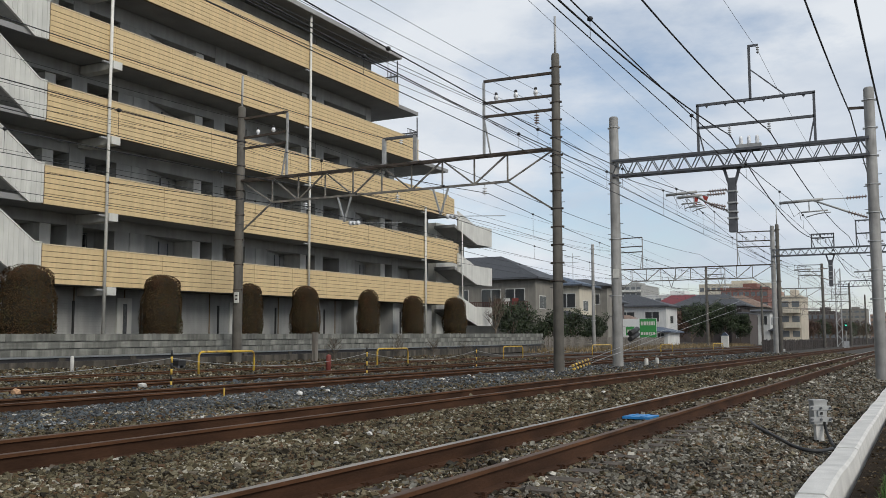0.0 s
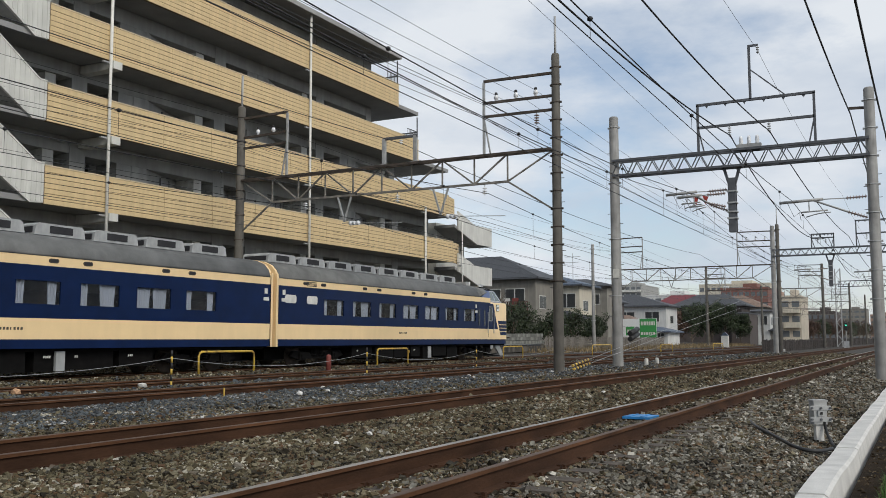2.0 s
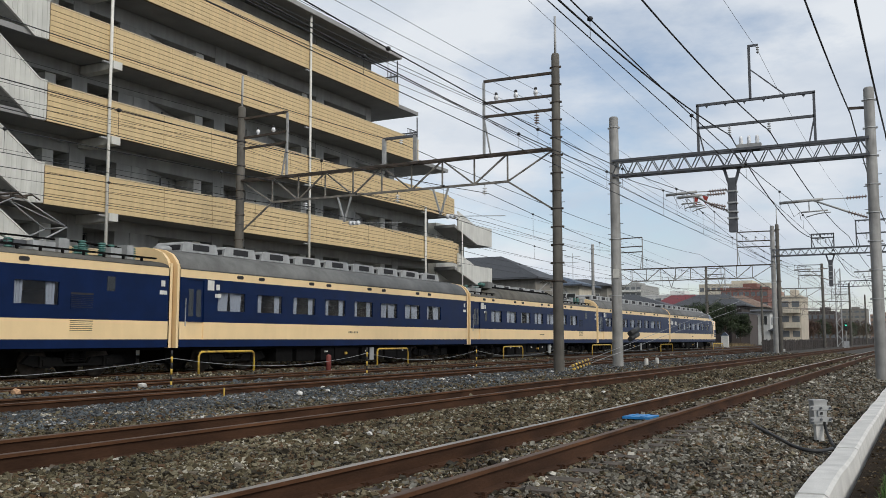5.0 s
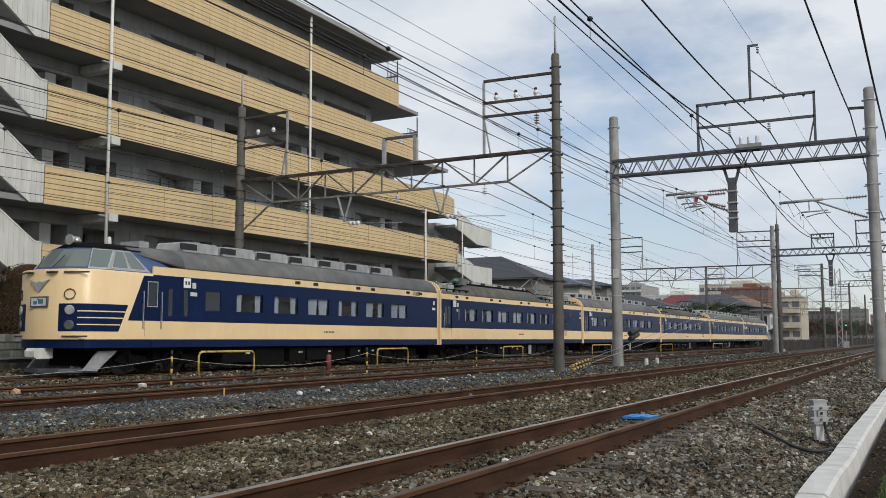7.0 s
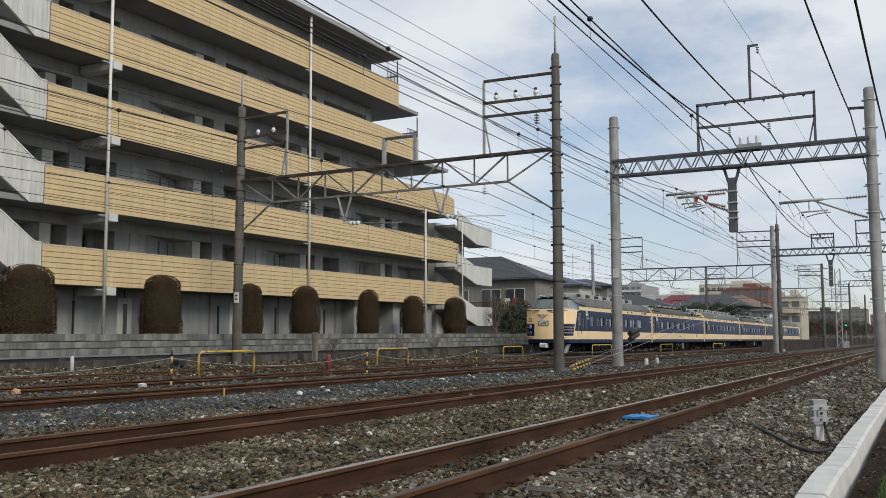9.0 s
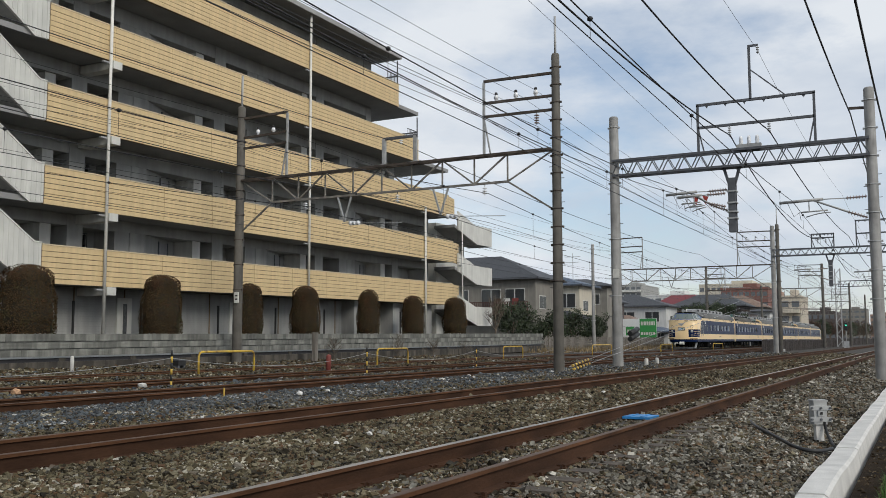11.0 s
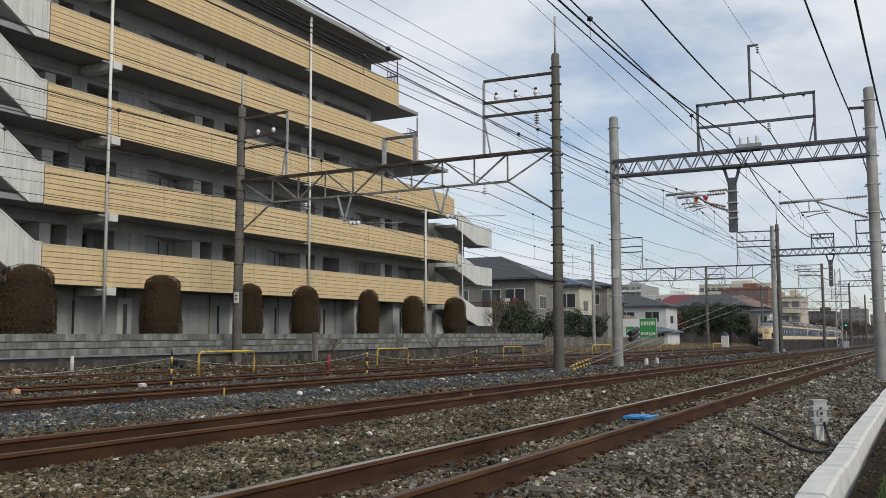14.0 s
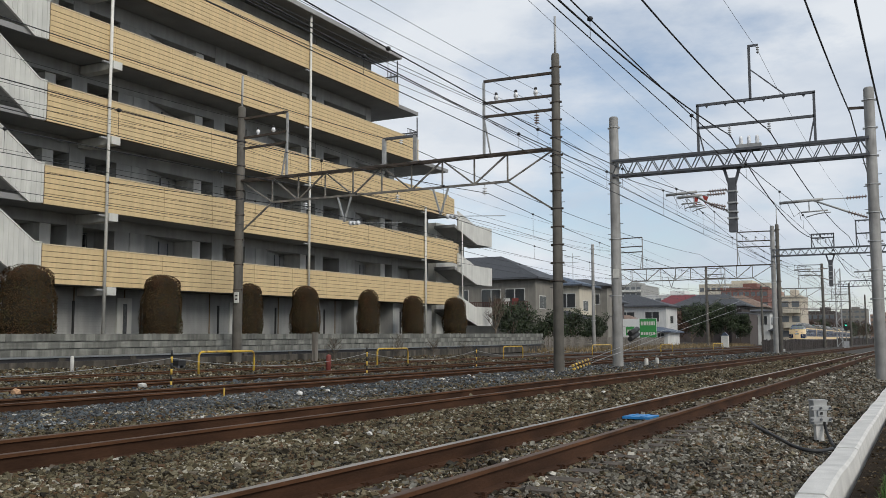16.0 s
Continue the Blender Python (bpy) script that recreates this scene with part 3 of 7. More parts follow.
                if x < 0:
                    part("pipe_box", slab(B(), [(-0.2, low[k] - 0.34), (1.74, low[k] - 0.34), (1.74, low[k] + 0.01), (0.05, low[k] - 0.02), (-0.2, low[k] - 0.02)], "x", x + 0.08, x + 0.52), "stair_panel", p, "pale bracket beam below the gallery")
    # stairs at both ends: folded white parapets of upright profiled sheet
    def stair_parapet(pts, label):
        s = part("stair_parapet", slab(B(), pts, "y", 0.02, 0.14), "stair_panel", b, label)
        return s
    for k in range(-1, 5):
        z = low[k] if k >= 0 else 0.15
        pts = [(-8.6, 5.15), (-7.0, 4.15), (-5.0, 2.72), (-3.25, 1.50), (-2.92, 1.50), (-2.92, 0.04), (-3.5, 0.0), (-5.0, 0.98), (-7.0, 2.4), (-8.6, 3.4)]
        pts = [(x, z + zz) for x, zz in pts]
        stair_parapet(pts, "white profiled stair parapet")
        cap = B()
        for (xa, za), (xb, zb) in zip(pts[:4], pts[1:5]):
            bar(cap, (xa, 0.08, za + 0.02), (xb, 0.08, zb + 0.02), 0.18, 0.05)
        part("stair_capping", cap, "pipe_white", b)
        part("stair_flight", slab(B(), [(-8.6, z + 3.3), (-3.5, z + 0.05), (-2.9, z + 0.05), (-2.9, z + 0.25), (-3.4, z + 0.25), (-8.6, z + 3.6)], "y", 0.15, 1.7), "facade", b)
        rib = B()
        for i in range(27):
            x = -8.5 + i * 0.21
            top = z + (1.5 if x > -3.25 else 1.5 + (-3.25 - x) * 0.70)
            bot = z + (0.03 if x > -3.5 else 0.03 + (-3.5 - x) * 0.68)
            box(rib, x, x + 0.09, 0.004, 0.03, bot + 0.02, top - 0.02)
        part("sheet_ribs", rib, "stair_panel", b)
    for k in range(-1, 2):
        z = low[k] if k >= 0 else 0.15
        pts = [(30.9, z + 3.65), (33.5, z + 2.92), (36.4, z + 2.92), (36.4, z + 1.55), (33.9, z + 1.55), (30.9, z + 2.35)]
        stair_parapet(pts, "white folded stair parapet")
        part("parapet_return", box(B(), 36.28, 36.4, 0.15, 2.0, z + 1.55, z + 2.92), "stair_panel", b)
        part("landing", box(B(), 33.7, 36.3, 0.15, 1.8, z + 1.58, z + 1.75), "soffit", b)
        part("stair_flight", slab(B(), [(30.6, z + 2.5), (33.7, z + 1.6), (33.7, z + 1.8), (30.6, z + 2.7)], "y", 0.16, 1.8), "soffit", b)
    part("stair_core", box(B(), 31.0, 35.4, 1.85, 6, 0.3, 9.0), "stair_panel", b)
    return b


build_block()


# ---- wall, cable trough ----
def build_wall():
    w = thing("wall_concrete", pose(19.3, 26.3, 0.14, 0, -0.33, 0), "stained grey concrete retaining wall below the apartment block", "wall", kind="structure")
    part("wall_body", box(B(), -60, 47, 0.05, 0.6, -0.6, 1.06), "concrete", w)
    rnd = random.Random(4)
    rows = ((0.30, 0.55, 0.0), (0.565, 0.80, -1.7), (0.815, 1.08, -0.6))
    meshes = []
    for z0, z1, sh in rows:
        bm = box(B(), 0.004, 3.596, 0.0, 0.06, z0 + 0.011, z1 - 0.011)
        meshes.append((mesh_of("block", bm, M["concrete_block"]), sh))
    for me, sh in meshes:
        for i in range(16):
            shared("block", me, w, (-10 + sh + i * 3.6, rnd.uniform(-0.012, 0.012), 0))
    part("base_course", box(B(), -60, 47, -0.05, 0.05, -0.3, 0.285), "concrete_stained", w)
    streaks = B()
    for i in range(70):
        x = rnd.uniform(-8, 40)
        for k in range(rnd.randint(1, 4)):
            x0, h = x + k * rnd.uniform(0.07, 0.16), rnd.uniform(0.05, 0.2)
            slab(streaks, [(x0, 0.27), (x0 + rnd.uniform(0.03, 0.11), 0.27), (x0 + rnd.uniform(0.03, 0.07), 0.27 - h), (x0 + 0.015, 0.27 - h * 0.9)], "y", -0.053, -0.049)
    st = part("lime_streaks", streaks, "lime", w, "white lime streaks on the base course")
    tagged(st, "white lime streaks on the base course", kind="stuff")
    part("soil_bed", box(B(), -60, 47, 0.6, 3.4, -0.6, 1.02), "soil", w)
    t = thing("cable_trough", pose(0, 25.55, 0.15, 0, -0.33, 0), "grey concrete cable trough along the wall", "cable trough", kind="structure")
    part("trough_lid", box(B(), -30, 64, 0.0, 0.5, 0.15, 0.195), "trough_lid", t)
    # the shade in the gap below the lid, drawn as a solid near-black strip
    part("gap_shade", box(B(), -30, 64, 0.05, 0.46, 0.03, 0.15), "dark", t)
    for i in range(24):
        part("trough_foot", box(B(), -10 + i * 3.1, -9.75 + i * 3.1, 0.02, 0.4, -0.1, 0.15), "concrete_stained", t)
    part("trough_base", box(B(), -30, 64, -0.15, 0.5, -0.35, 0.03), "concrete_stained", t)


build_wall()


# ---- overhead line ----
def tube(name, pts, r, mat, parent, n=5):
    """A round strand swept along points."""
    bm = B()
    P = [Vector(p) for p in pts]
    rings = []
    for i, p in enumerate(P):
        w = (P[min(i + 1, len(P) - 1)] - P[max(i - 1, 0)]).normalized()
        u = w.cross(Vector((0, 0, 1)) if abs(w.z) < 0.9 else Vector((0, 1, 0))).normalized()
        v = w.cross(u)
        rings.append([bm.verts.new(p + r * (math.cos(k * math.tau / n) * u + math.sin(k * math.tau / n) * v)) for k in range(n)])
    for a, b2 in zip(rings, rings[1:]):
        for k in range(n):
            bm.faces.new((a[k], a[(k + 1) % n], b2[(k + 1) % n], b2[k])).smooth = True
    bm.faces.new(rings[0][::-1])
    bm.faces.new(rings[-1])
    return part(name, bm, mat, parent)


def hang(a, b2, sag, n=20):
    """Points of a wire from a to b2 that sags in the middle."""
    a, b2 = Vector(a), Vector(b2)
    return [a.lerp(b2, k / n) - Vector((0, 0, 4 * sag * (k / n) * (1 - k / n))) for k in range(n + 1)]


def feeder(y, z, r, xs, sag=0.55, label="dark overhead feeder wire", later=None):
    """A wire from support to support; its first span may sag otherwise than the later ones."""
    w = thing("overhead_wire", pose(0, 0, 0), label, "wire", "overhead wires of the railway")
    pts = []
    for i, (a, b2) in enumerate(zip(xs, xs[1:])):
        pts += hang((a, y, z), (b2, y, z), sag if i == 0 or later is None else later)[(1 if pts else 0):]
    tube("wire_strand", pts, r, "wire", w)
    return w


def contact_line(y, xs, zc, zm, sag, zig=0.18, r=0.009, dip=0.2):
    """Messenger wire, contact wire and hangers over one track."""
    w = thing("contact_wire", pose(0, 0, 0), "black catenary with messenger, contact wire and droppers", "wire", "contact lines of the railway")
    mess, cont = [], []
    for i, (a, b2) in enumerate(zip(xs, xs[1:])):
        s = zig if i % 2 else -zig
        pm = hang((a, y - s, zm), (b2, y + s, zm), sag, 12)
        pc = hang((a, y - s, zc), (b2, y + s, zc), dip, 12)
        mess += pm[(1 if mess else 0):]
        cont += pc[(1 if cont else 0):]
        for k in range(1, 12):
            if k % 2 or a > 60:
                part("dropper", rod(B(), pm[k], pc[k], 0.005, n=4), "wire", w)
                if a < 60:
                    q = pm[k]
                    part("wire_clamp", lathe(B(), [(0.012, -0.04), (0.04, -0.025), (0.045, 0.0), (0.04, 0.025), (0.012, 0.04)], 8, tuple(q)), "wire", w)
    tube("messenger", mess, r * 1.3, "wire", w)
    tube("contact", cont, r, "wire", w)
    return w


LEFT_X = (-11, 29.3, 81, 121, 166, 210)
RIGHT_X = (-4, 36, 76, 121, 166, 210)
contact_line(TRACKS[0] + 0.46, RIGHT_X, 5.5, 6.2, 0.41, 0.0, dip=0.0)
contact_line(TRACKS[1] + 0.17, RIGHT_X, 5.5, 6.7, 0.9, 0.0, dip=0.0)
contact_line(TRACKS[1] - 0.31, RIGHT_X, 5.5, 6.7, 0.84, 0.0, dip=0.0)
contact_line(TRACKS[2], LEFT_X, 5.2, 6.25, 0.75)
contact_line(TRACKS[3], LEFT_X, 5.2, 6.25, 0.75)
contact_line(TRACKS[4], LEFT_X, 5.2, 6.3, 0.75)
for y, z in ((13.33, 9.8), (12.56, 9.8), (11.8, 9.8), (23.41, 9.73)):
    feeder(y, z, 0.007, LEFT_X, 0.5)
feeder(24.21, 8.98, 0.008, LEFT_X, 0.8)
feeder(25.02, 9.02, 0.008, LEFT_X, 0.75)
for y, z in ((13.8, 9.5), (13.8, 9.0), (11.77, 8.5), (22.7, 8.7)):
    feeder(y, z, 0.009, LEFT_X, 0.5)
feeder(17.3, 8.45, 0.014, LEFT_X, 0.5)
feeder(6.4, 8.95, 0.024, RIGHT_X, 0.93, later=1.5)
earth = thing("overhead_wire", pose(0, 0, 0), "thin overhead earth wire", "wire", "overhead wires of the railway")
tube("wire_strand", [(-4, 7.14, 8.9), (19.0, 7.83, 8.9), (36, 8.33, 8.9), (76, 9.5, 8.9)], 0.006, "wire", earth)
feeder(4.93, 8.95, 0.022, RIGHT_X, 0.86, later=0.5)
feeder(2.1, 9.3, 0.024, RIGHT_X, 0.61, "thick spiral-wrapped overhead cable")
feeder(0.97, 8.4, 0.028, RIGHT_X, 0.5, "thick black overhead cable")
feeder(5.28, 12.2, 0.007, RIGHT_X, 0.5, "thin overhead earth wire")
feeder(24.9, 7.2, 0.007, LEFT_X, 0.4)
feeder(25.3, 6.5, 0.007, LEFT_X, 0.5)


def insulator_string(bm, x, y, z, n=3, r=0.07, pitch=0.09):
    for i in range(n):
        lathe(bm, [(0.02, 0), (r, 0.015), (r * 0.9, 0.04), (0.02, 0.05)], 10, (x, y, z - (i + 1) * pitch))
    rod(bm, (x, y, z - n * pitch - 0.05), (x, y, z + 0.05), 0.012, n=5)
    return bm


def pole_frame(x, y_pole, y_end, zs, label, posts=True, pins=(), mat="steel_rust", z_low=None):
    """Cross-arms bolted to a pole, tied by an outer post, with pin insulators."""
    f = thing("cross_arm_frame", pose(x, 0, 0), label, "cross-arm", "cross-arm frames on the poles")
    for z in zs:
        part("arm", bar(B(), (0, y_pole, z), (0, y_end, z + 0.04), 0.08, 0.09), mat, f)
    zl = z_low if z_low else min(zs)
    part("outer_post", bar(B(), (0, y_end, zl), (0, y_end, max(zs)), 0.08), "galv" if mat != "steel" else mat, f)
    if z_low:
        part("strut", bar(B(), (0, y_end, zs[-1]), (0, y_end + (0.25 if y_end < y_pole else -0.25), z_low), 0.05), "galv", f)
    for y, z in pins:
        bm = lathe(B(), [(0.015, -0.02), (0.05, 0.03), (0.05, 0.07), (0.085, 0.09), (0.08, 0.17), (0.055, 0.22), (0.03, 0.24)], 12, (0, y, z))
        part("pin_insulator", bm, "insulator", f, "white porcelain pin insulator")
        part("pin_cap", lathe(B(), [(0.05, 0.225), (0.06, 0.25), (0.05, 0.31), (0.02, 0.33)], 10, (0, y, z)), "wire", f, "black wire tie cap")
    return f


pole_frame(29.3, 11.05, 13.82, (10.33, 9.52, 9.02), "dark steel cross-arms with three pin insulators", pins=((13.33, 9.58), (12.56, 9.58), (11.8, 9.58)), z_low=7.7)
pole_frame(29.3, 25.1, 22.7, (10.27, 9.45, 9.0), "rusty steel cross-arms with white pin insulators", pins=((25.02, 9.5), (24.21, 9.5), (23.41, 9.5)), z_low=7.66)
pole_frame(81, 10.8, 14.1, (10.2, 9.4, 8.9), "dark steel cross-arms on a far pole", pins=((13.33, 9.45), (12.56, 9.45), (11.8, 9.45)), z_low=7.3)
pole_frame(81, 25.1, 22.4, (10.2, 9.4, 8.9), "dark steel cross-arms on a far pole", z_low=7.3)
pole_frame(121, 11.05, 13.82, (10.2, 9.4, 8.9), "dark steel cross-arms on a far pole", z_low=7.3)
pole_frame(121, 25.1, 22.7, (10.2, 9.4, 8.9), "dark steel cross-arms on a far pole", z_low=7.3)


def top_frame(x, y0, y1, zb, zt, zm, label, mast=True):
    """Portal on top of a lattice beam that carries the feeders."""
    f = thing("feeder_frame", pose(x, 0, 0), label, "frame", "feeder frames on the lattice beams")
    part("cross_bar", bar(B(), (0, y0 - 0.05, zt), (0, y1 + 0.05, zt), 0.09, 0.1), "steel", f)
    part("cross_bar", bar(B(), (0, y0, zm), (0, y1, zm), 0.09, 0.1), "steel", f)
    for y in (y0, y1):
        part("post", bar(B(), (0, y, zb), (0, y, zt), 0.09), "steel", f)
        part("strut", bar(B(), (0, y, zm), (0, y + (0.22 if y == y0 else -0.22), zb), 0.05), "steel", f)
    for i in range(6):
        y = y0 + (y1 - y0) * (i + 0.5) / 6
        part("lug", slab(B(), [(y - 0.06, zt - 0.05), (y + 0.06, zt - 0.05), (y, zt - 0.16)], "x", -0.02, 0.02), "steel", f)
    for y in (y0 + 0.39 * (y1 - y0) - 0.05, y0 + 0.72 * (y1 - y0)):
        part("hanging_insulator", insulator_string(B(), 0, y, zm - 0.06, 4), "galv", f, "grey suspension insulator")
    if mast:
        ym = y0 + (y1 - y0) * 0.53
        part("mast", bar(B(), (0, ym, zt), (0, ym, zt + 2.15), 0.09), "steel", f)
        part("mast_arm", bar(B(), (0, ym + 0.02, zt + 2.12), (0, ym - 0.34, zt + 2.12), 0.08), "steel", f)
        part("mast_brace", bar(B(), (0, ym, zt + 1.2), (0, ym - 1.3, zt), 0.045), "steel", f)
        part("hanging_insulator", insulator_string(B(), 0, ym - 0.33, zt + 2.08, 3, 0.06), "galv", f)
    return f


top_frame(36, 3.32, 7.62, 8.35, 10.27, 9.36, "blue-grey steel feeder portal with a tall mast")
top_frame(76, 6.0, 7.6, 8.12, 9.2, 8.9, "small steel feeder portal on the beam", False)
top_frame(76, 1.8, 4.4, 8.12, 10.1, 9.1, "plain steel feeder portal on the beam", False)
pole_frame(36, 1.46, 2.15, (9.46,), "short steel feeder bracket")


def sub_frame():
    f = thing("feeder_frame", pose(29.3, 0, 0), "pale grey steel portal on the truss beam", "frame", "feeder frames on the truss beam")
    for y in (18.05, 16.68):
        part("post", bar(B(), (0, y, 7.6), (0, y, 8.68), 0.12, 0.14), "galv", f)
        part("foot", bar(B(), (0, y, 7.65), (0, y, 7.7), 0.3, 0.2), "galv", f)
    part("cross_bar", bar(B(), (0, 18.1, 8.68), (0, 16.6, 8.68), 0.1), "steel", f)
    part("hanging_insulator", insulator_string(B(), 0, 17.3, 8.62, 2, 0.08), "insulator", f)


sub_frame()
drop = thing("hanger_insulator", pose(29.3, 0, 0), "grey suspension insulator below the cross-arm", "insulator", "hanging insulators of the cross-arms")
part("insulator_discs", insulator_string(B(), 0, 11.77, 8.95, 4, 0.09), "insulator_brown", drop)


def drop_mast(x, y, z0, z1):
    """Hanging mast below the lattice beam, which carries a cantilever."""
    m = thing("drop_mast", pose(x, y, 0), "blue-grey steel drop mast below the lattice beam", "mast", "drop masts")
    for dx in (-0.13, 0.13):
        part("channel", box(B(), dx - 0.03, dx + 0.03, -0.14, 0.14, z0, z1 - 0.5), "steel", m)
    part("web", box(B(), -0.1, 0.1, -0.09, 0.09, z0 + 0.05, z1 - 0.5), "steel", m)
    part("head_plate", box(B(), -0.27, 0.27, -0.4, 0.4, z1 - 0.1, z1 - 0.02), "steel", m)
    for s in (-1, 1):
        part("spreader", bar(B(), (0, s * 0.1, z1 - 0.75), (0, s * 0.32, z1), 0.1), "steel", m)
    for z in (z0 + 0.5, z0 + 0.75, z0 + 1.1, z0 + 1.55):
        part("bolt_plate", box(B(), -0.19, 0.19, -0.18, 0.18, z, z + 0.06), "galv", m)


drop_mast(36, 6.38, 5.15, 7.75)
drop_mast(76, 6.3, 5.1, 7.65)


def cantilever(x, y_root, y_tip, zt, zb, label, flag=False):
    """Pull-off arm: top tube and raking tube with ribbed insulators, steady arm."""
    s = 1 if y_tip > y_root else -1
    c = thing("cantilever", pose(x, 0, 0), label, "cantilever", "cantilevers of the overhead line")

    def ribbed(a, b2, n=7):
        bm = rod(B(), a, b2, 0.03, n=6)
        a, b2 = Vector(a), Vector(b2)
        d = (b2 - a).normalized() * 0.012
        for i in range(n):
            p = a.lerp(b2, (i + 0.5) / n)
            rod(bm, p - d, p + d, 0.07, n=10)
        return part("ribbed_insulator", bm, "insulator_brown", c, "ribbed brown insulator")
    L = abs(y_tip - y_root)
    ribbed((0, y_root + s * 0.05, zt), (0, y_root + s * 0.75, zt - 0.02))
    part("top_tie", rod(B(), (0, y_root + s * 0.7, zt - 0.02), (0, y_root + s * L * 0.62, zt), 0.02, n=6), "galv", c)
    ribbed((0, y_root + s * 0.05, zb), (0, y_root + s * 0.7, zb + (zt - zb) * 0.32))
    part("raking_tube", rod(B(), (0, y_root + s * 0.65, zb + (zt - zb) * 0.3), (0, y_root + s * L * 0.63, zt), 0.035, n=8), "galv", c)
    part("top_tube", rod(B(), (0, y_root + s * L * 0.5, zt), (0, y_tip, zt - 0.05), 0.055, n=8), "galv", c)
    part("steady_tube", rod(B(), (0, y_root + s * L * 0.45, zt - 0.42), (0, y_tip - s * L * 0.25, zt - 0.45), 0.03, n=6), "galv", c)
    part("drop_rod", rod(B(), (0, y_root + s * L * 0.66, zt), (0, y_root + s * L * 0.66, zt - 0.45), 0.02, n=6), "galv", c)
    pts = [(0, y_root + s * L * (0.42 + 0.28 * k / 6), zt - 0.5 - 0.14 * (k / 6) ** 2) for k in range(7)]
    tube("steady_arm", pts, 0.022, "galv", c)
    tube("jumper", [(0, y_tip - s * 0.3, zt - 0.1), (0.1, y_tip - s * 0.5, zt - 0.6), (0, y_tip - s * 0.7, zt - 0.45), (0, y_tip - s * 0.75, zt - 0.75)], 0.012, "wire", c)
    if flag:
        for dy in (0.78, 1.15):
            part("pennant", slab(B(), [(y_root + s * dy, zt - 0.22), (y_root + s * (dy + 0.22), zt - 0.16), (y_root + s * (dy + 0.1), zt - 0.55)], "x", -0.012, 0.012), "red", c, "red warning pennant")


cantilever(36, 1.62, 4.68, 6.2, 5.42, "galvanised cantilever arm with brown insulators over the track")
cantilever(36, 6.52, 8.95, 6.82, 6.0, "galvanised cantilever arm with red pennants over the track", True)
cantilever(35.6, 6.52, 8.4, 6.62, 6.1, "galvanised registration arm over the track")
cantilever(76, 1.62, 4.68, 6.2, 5.42, "galvanised cantilever arm over the track")
cantilever(76, 6.45, 8.95, 6.5, 5.6, "galvanised cantilever arm over the track")
cantilever(121, 11.2, 8.3, 6.5, 5.6, "galvanised cantilever arm over the track")


def truss_drop(y, z0, z1, x=29.3):
    h = thing("hanger_insulator", pose(x, 0, 0), "white suspension insulators below the truss beam", "insulator", "hanging insulators of the truss beam")
    part("insulator_discs", insulator_string(B(), 0, y, z0, 3, 0.085), "insulator", h)
    part("hook", rod(B(), (0, y, z0), (0, y, z1), 0.012, n=5), "wire", h)


for y in (13.8, 17.45, 21.7):
    truss_drop(y, 6.5, 6.62)


def v_bracket(y, x=29.3):
    v = thing("v_bracket", pose(x, 0, 0), "pale V-shaped steel hanger with insulators", "bracket", "V brackets below the truss beam")
    for s in (-0.32, 0.32):
        part("leg", bar(B(), (0, y + s, 6.6), (0, y, 5.6), 0.06), "galv", v)
    for k in range(3):
        bm = rod(B(), (0, y - 0.25 - 0.17 * k, 5.52), (0, y - 0.35 - 0.17 * k, 5.52), 0.085, n=10)
        part("insulator_disc", bm, "insulator", v)
    part("pull_rod", rod(B(), (0, y + 0.1, 5.55), (0, y - 2.6, 5.4), 0.015, n=5), "galv", v)


v_bracket(19.85)
v_bracket(15.6)
v_bracket(19.85, 81)
v_bracket(15.6, 81)


def box_transformer():
    t = thing("switch_gear", pose(36, 5.7, 8.36), "grey pole switch with porcelain bushings on the beam", "switch")
    part("tank", box(B(), -0.15, 0.15, -0.45, 0.45, 0.0, 0.16), "galv", t)
    for y in (-0.3, 0.0, 0.3):
        part("bushing", lathe(B(), [(0.06, 0.16), (0.09, 0.2), (0.06, 0.26), (0.09, 0.3), (0.06, 0.36), (0.08, 0.4), (0.04, 0.5)], 10, (0, y, 0)), "insulator", t)


box_transformer()
spike = thing("lightning_rod", pose(29.3, 11.05, 10.95), "slim grey lightning rod on the pole", "rod")
part("spike", rod(B(), (0, 0, -0.3), (0, 0, 1.4), 0.045, n=8), "galv", spike)
spike2 = copy_thing(spike, pose(29.3, 25.1, 10.75))
spike3 = copy_thing(spike, pose(81, 10.8, 10.7))


# ---- train ----
def pane_frame(w, h, t, d):
    return ring(B(), 0, w, 0, h, t, -d, d)


WIN_W, WIN_Z0, WIN_Z1 = 1.35, 1.95, 2.55
TRAIN_MESH = {}


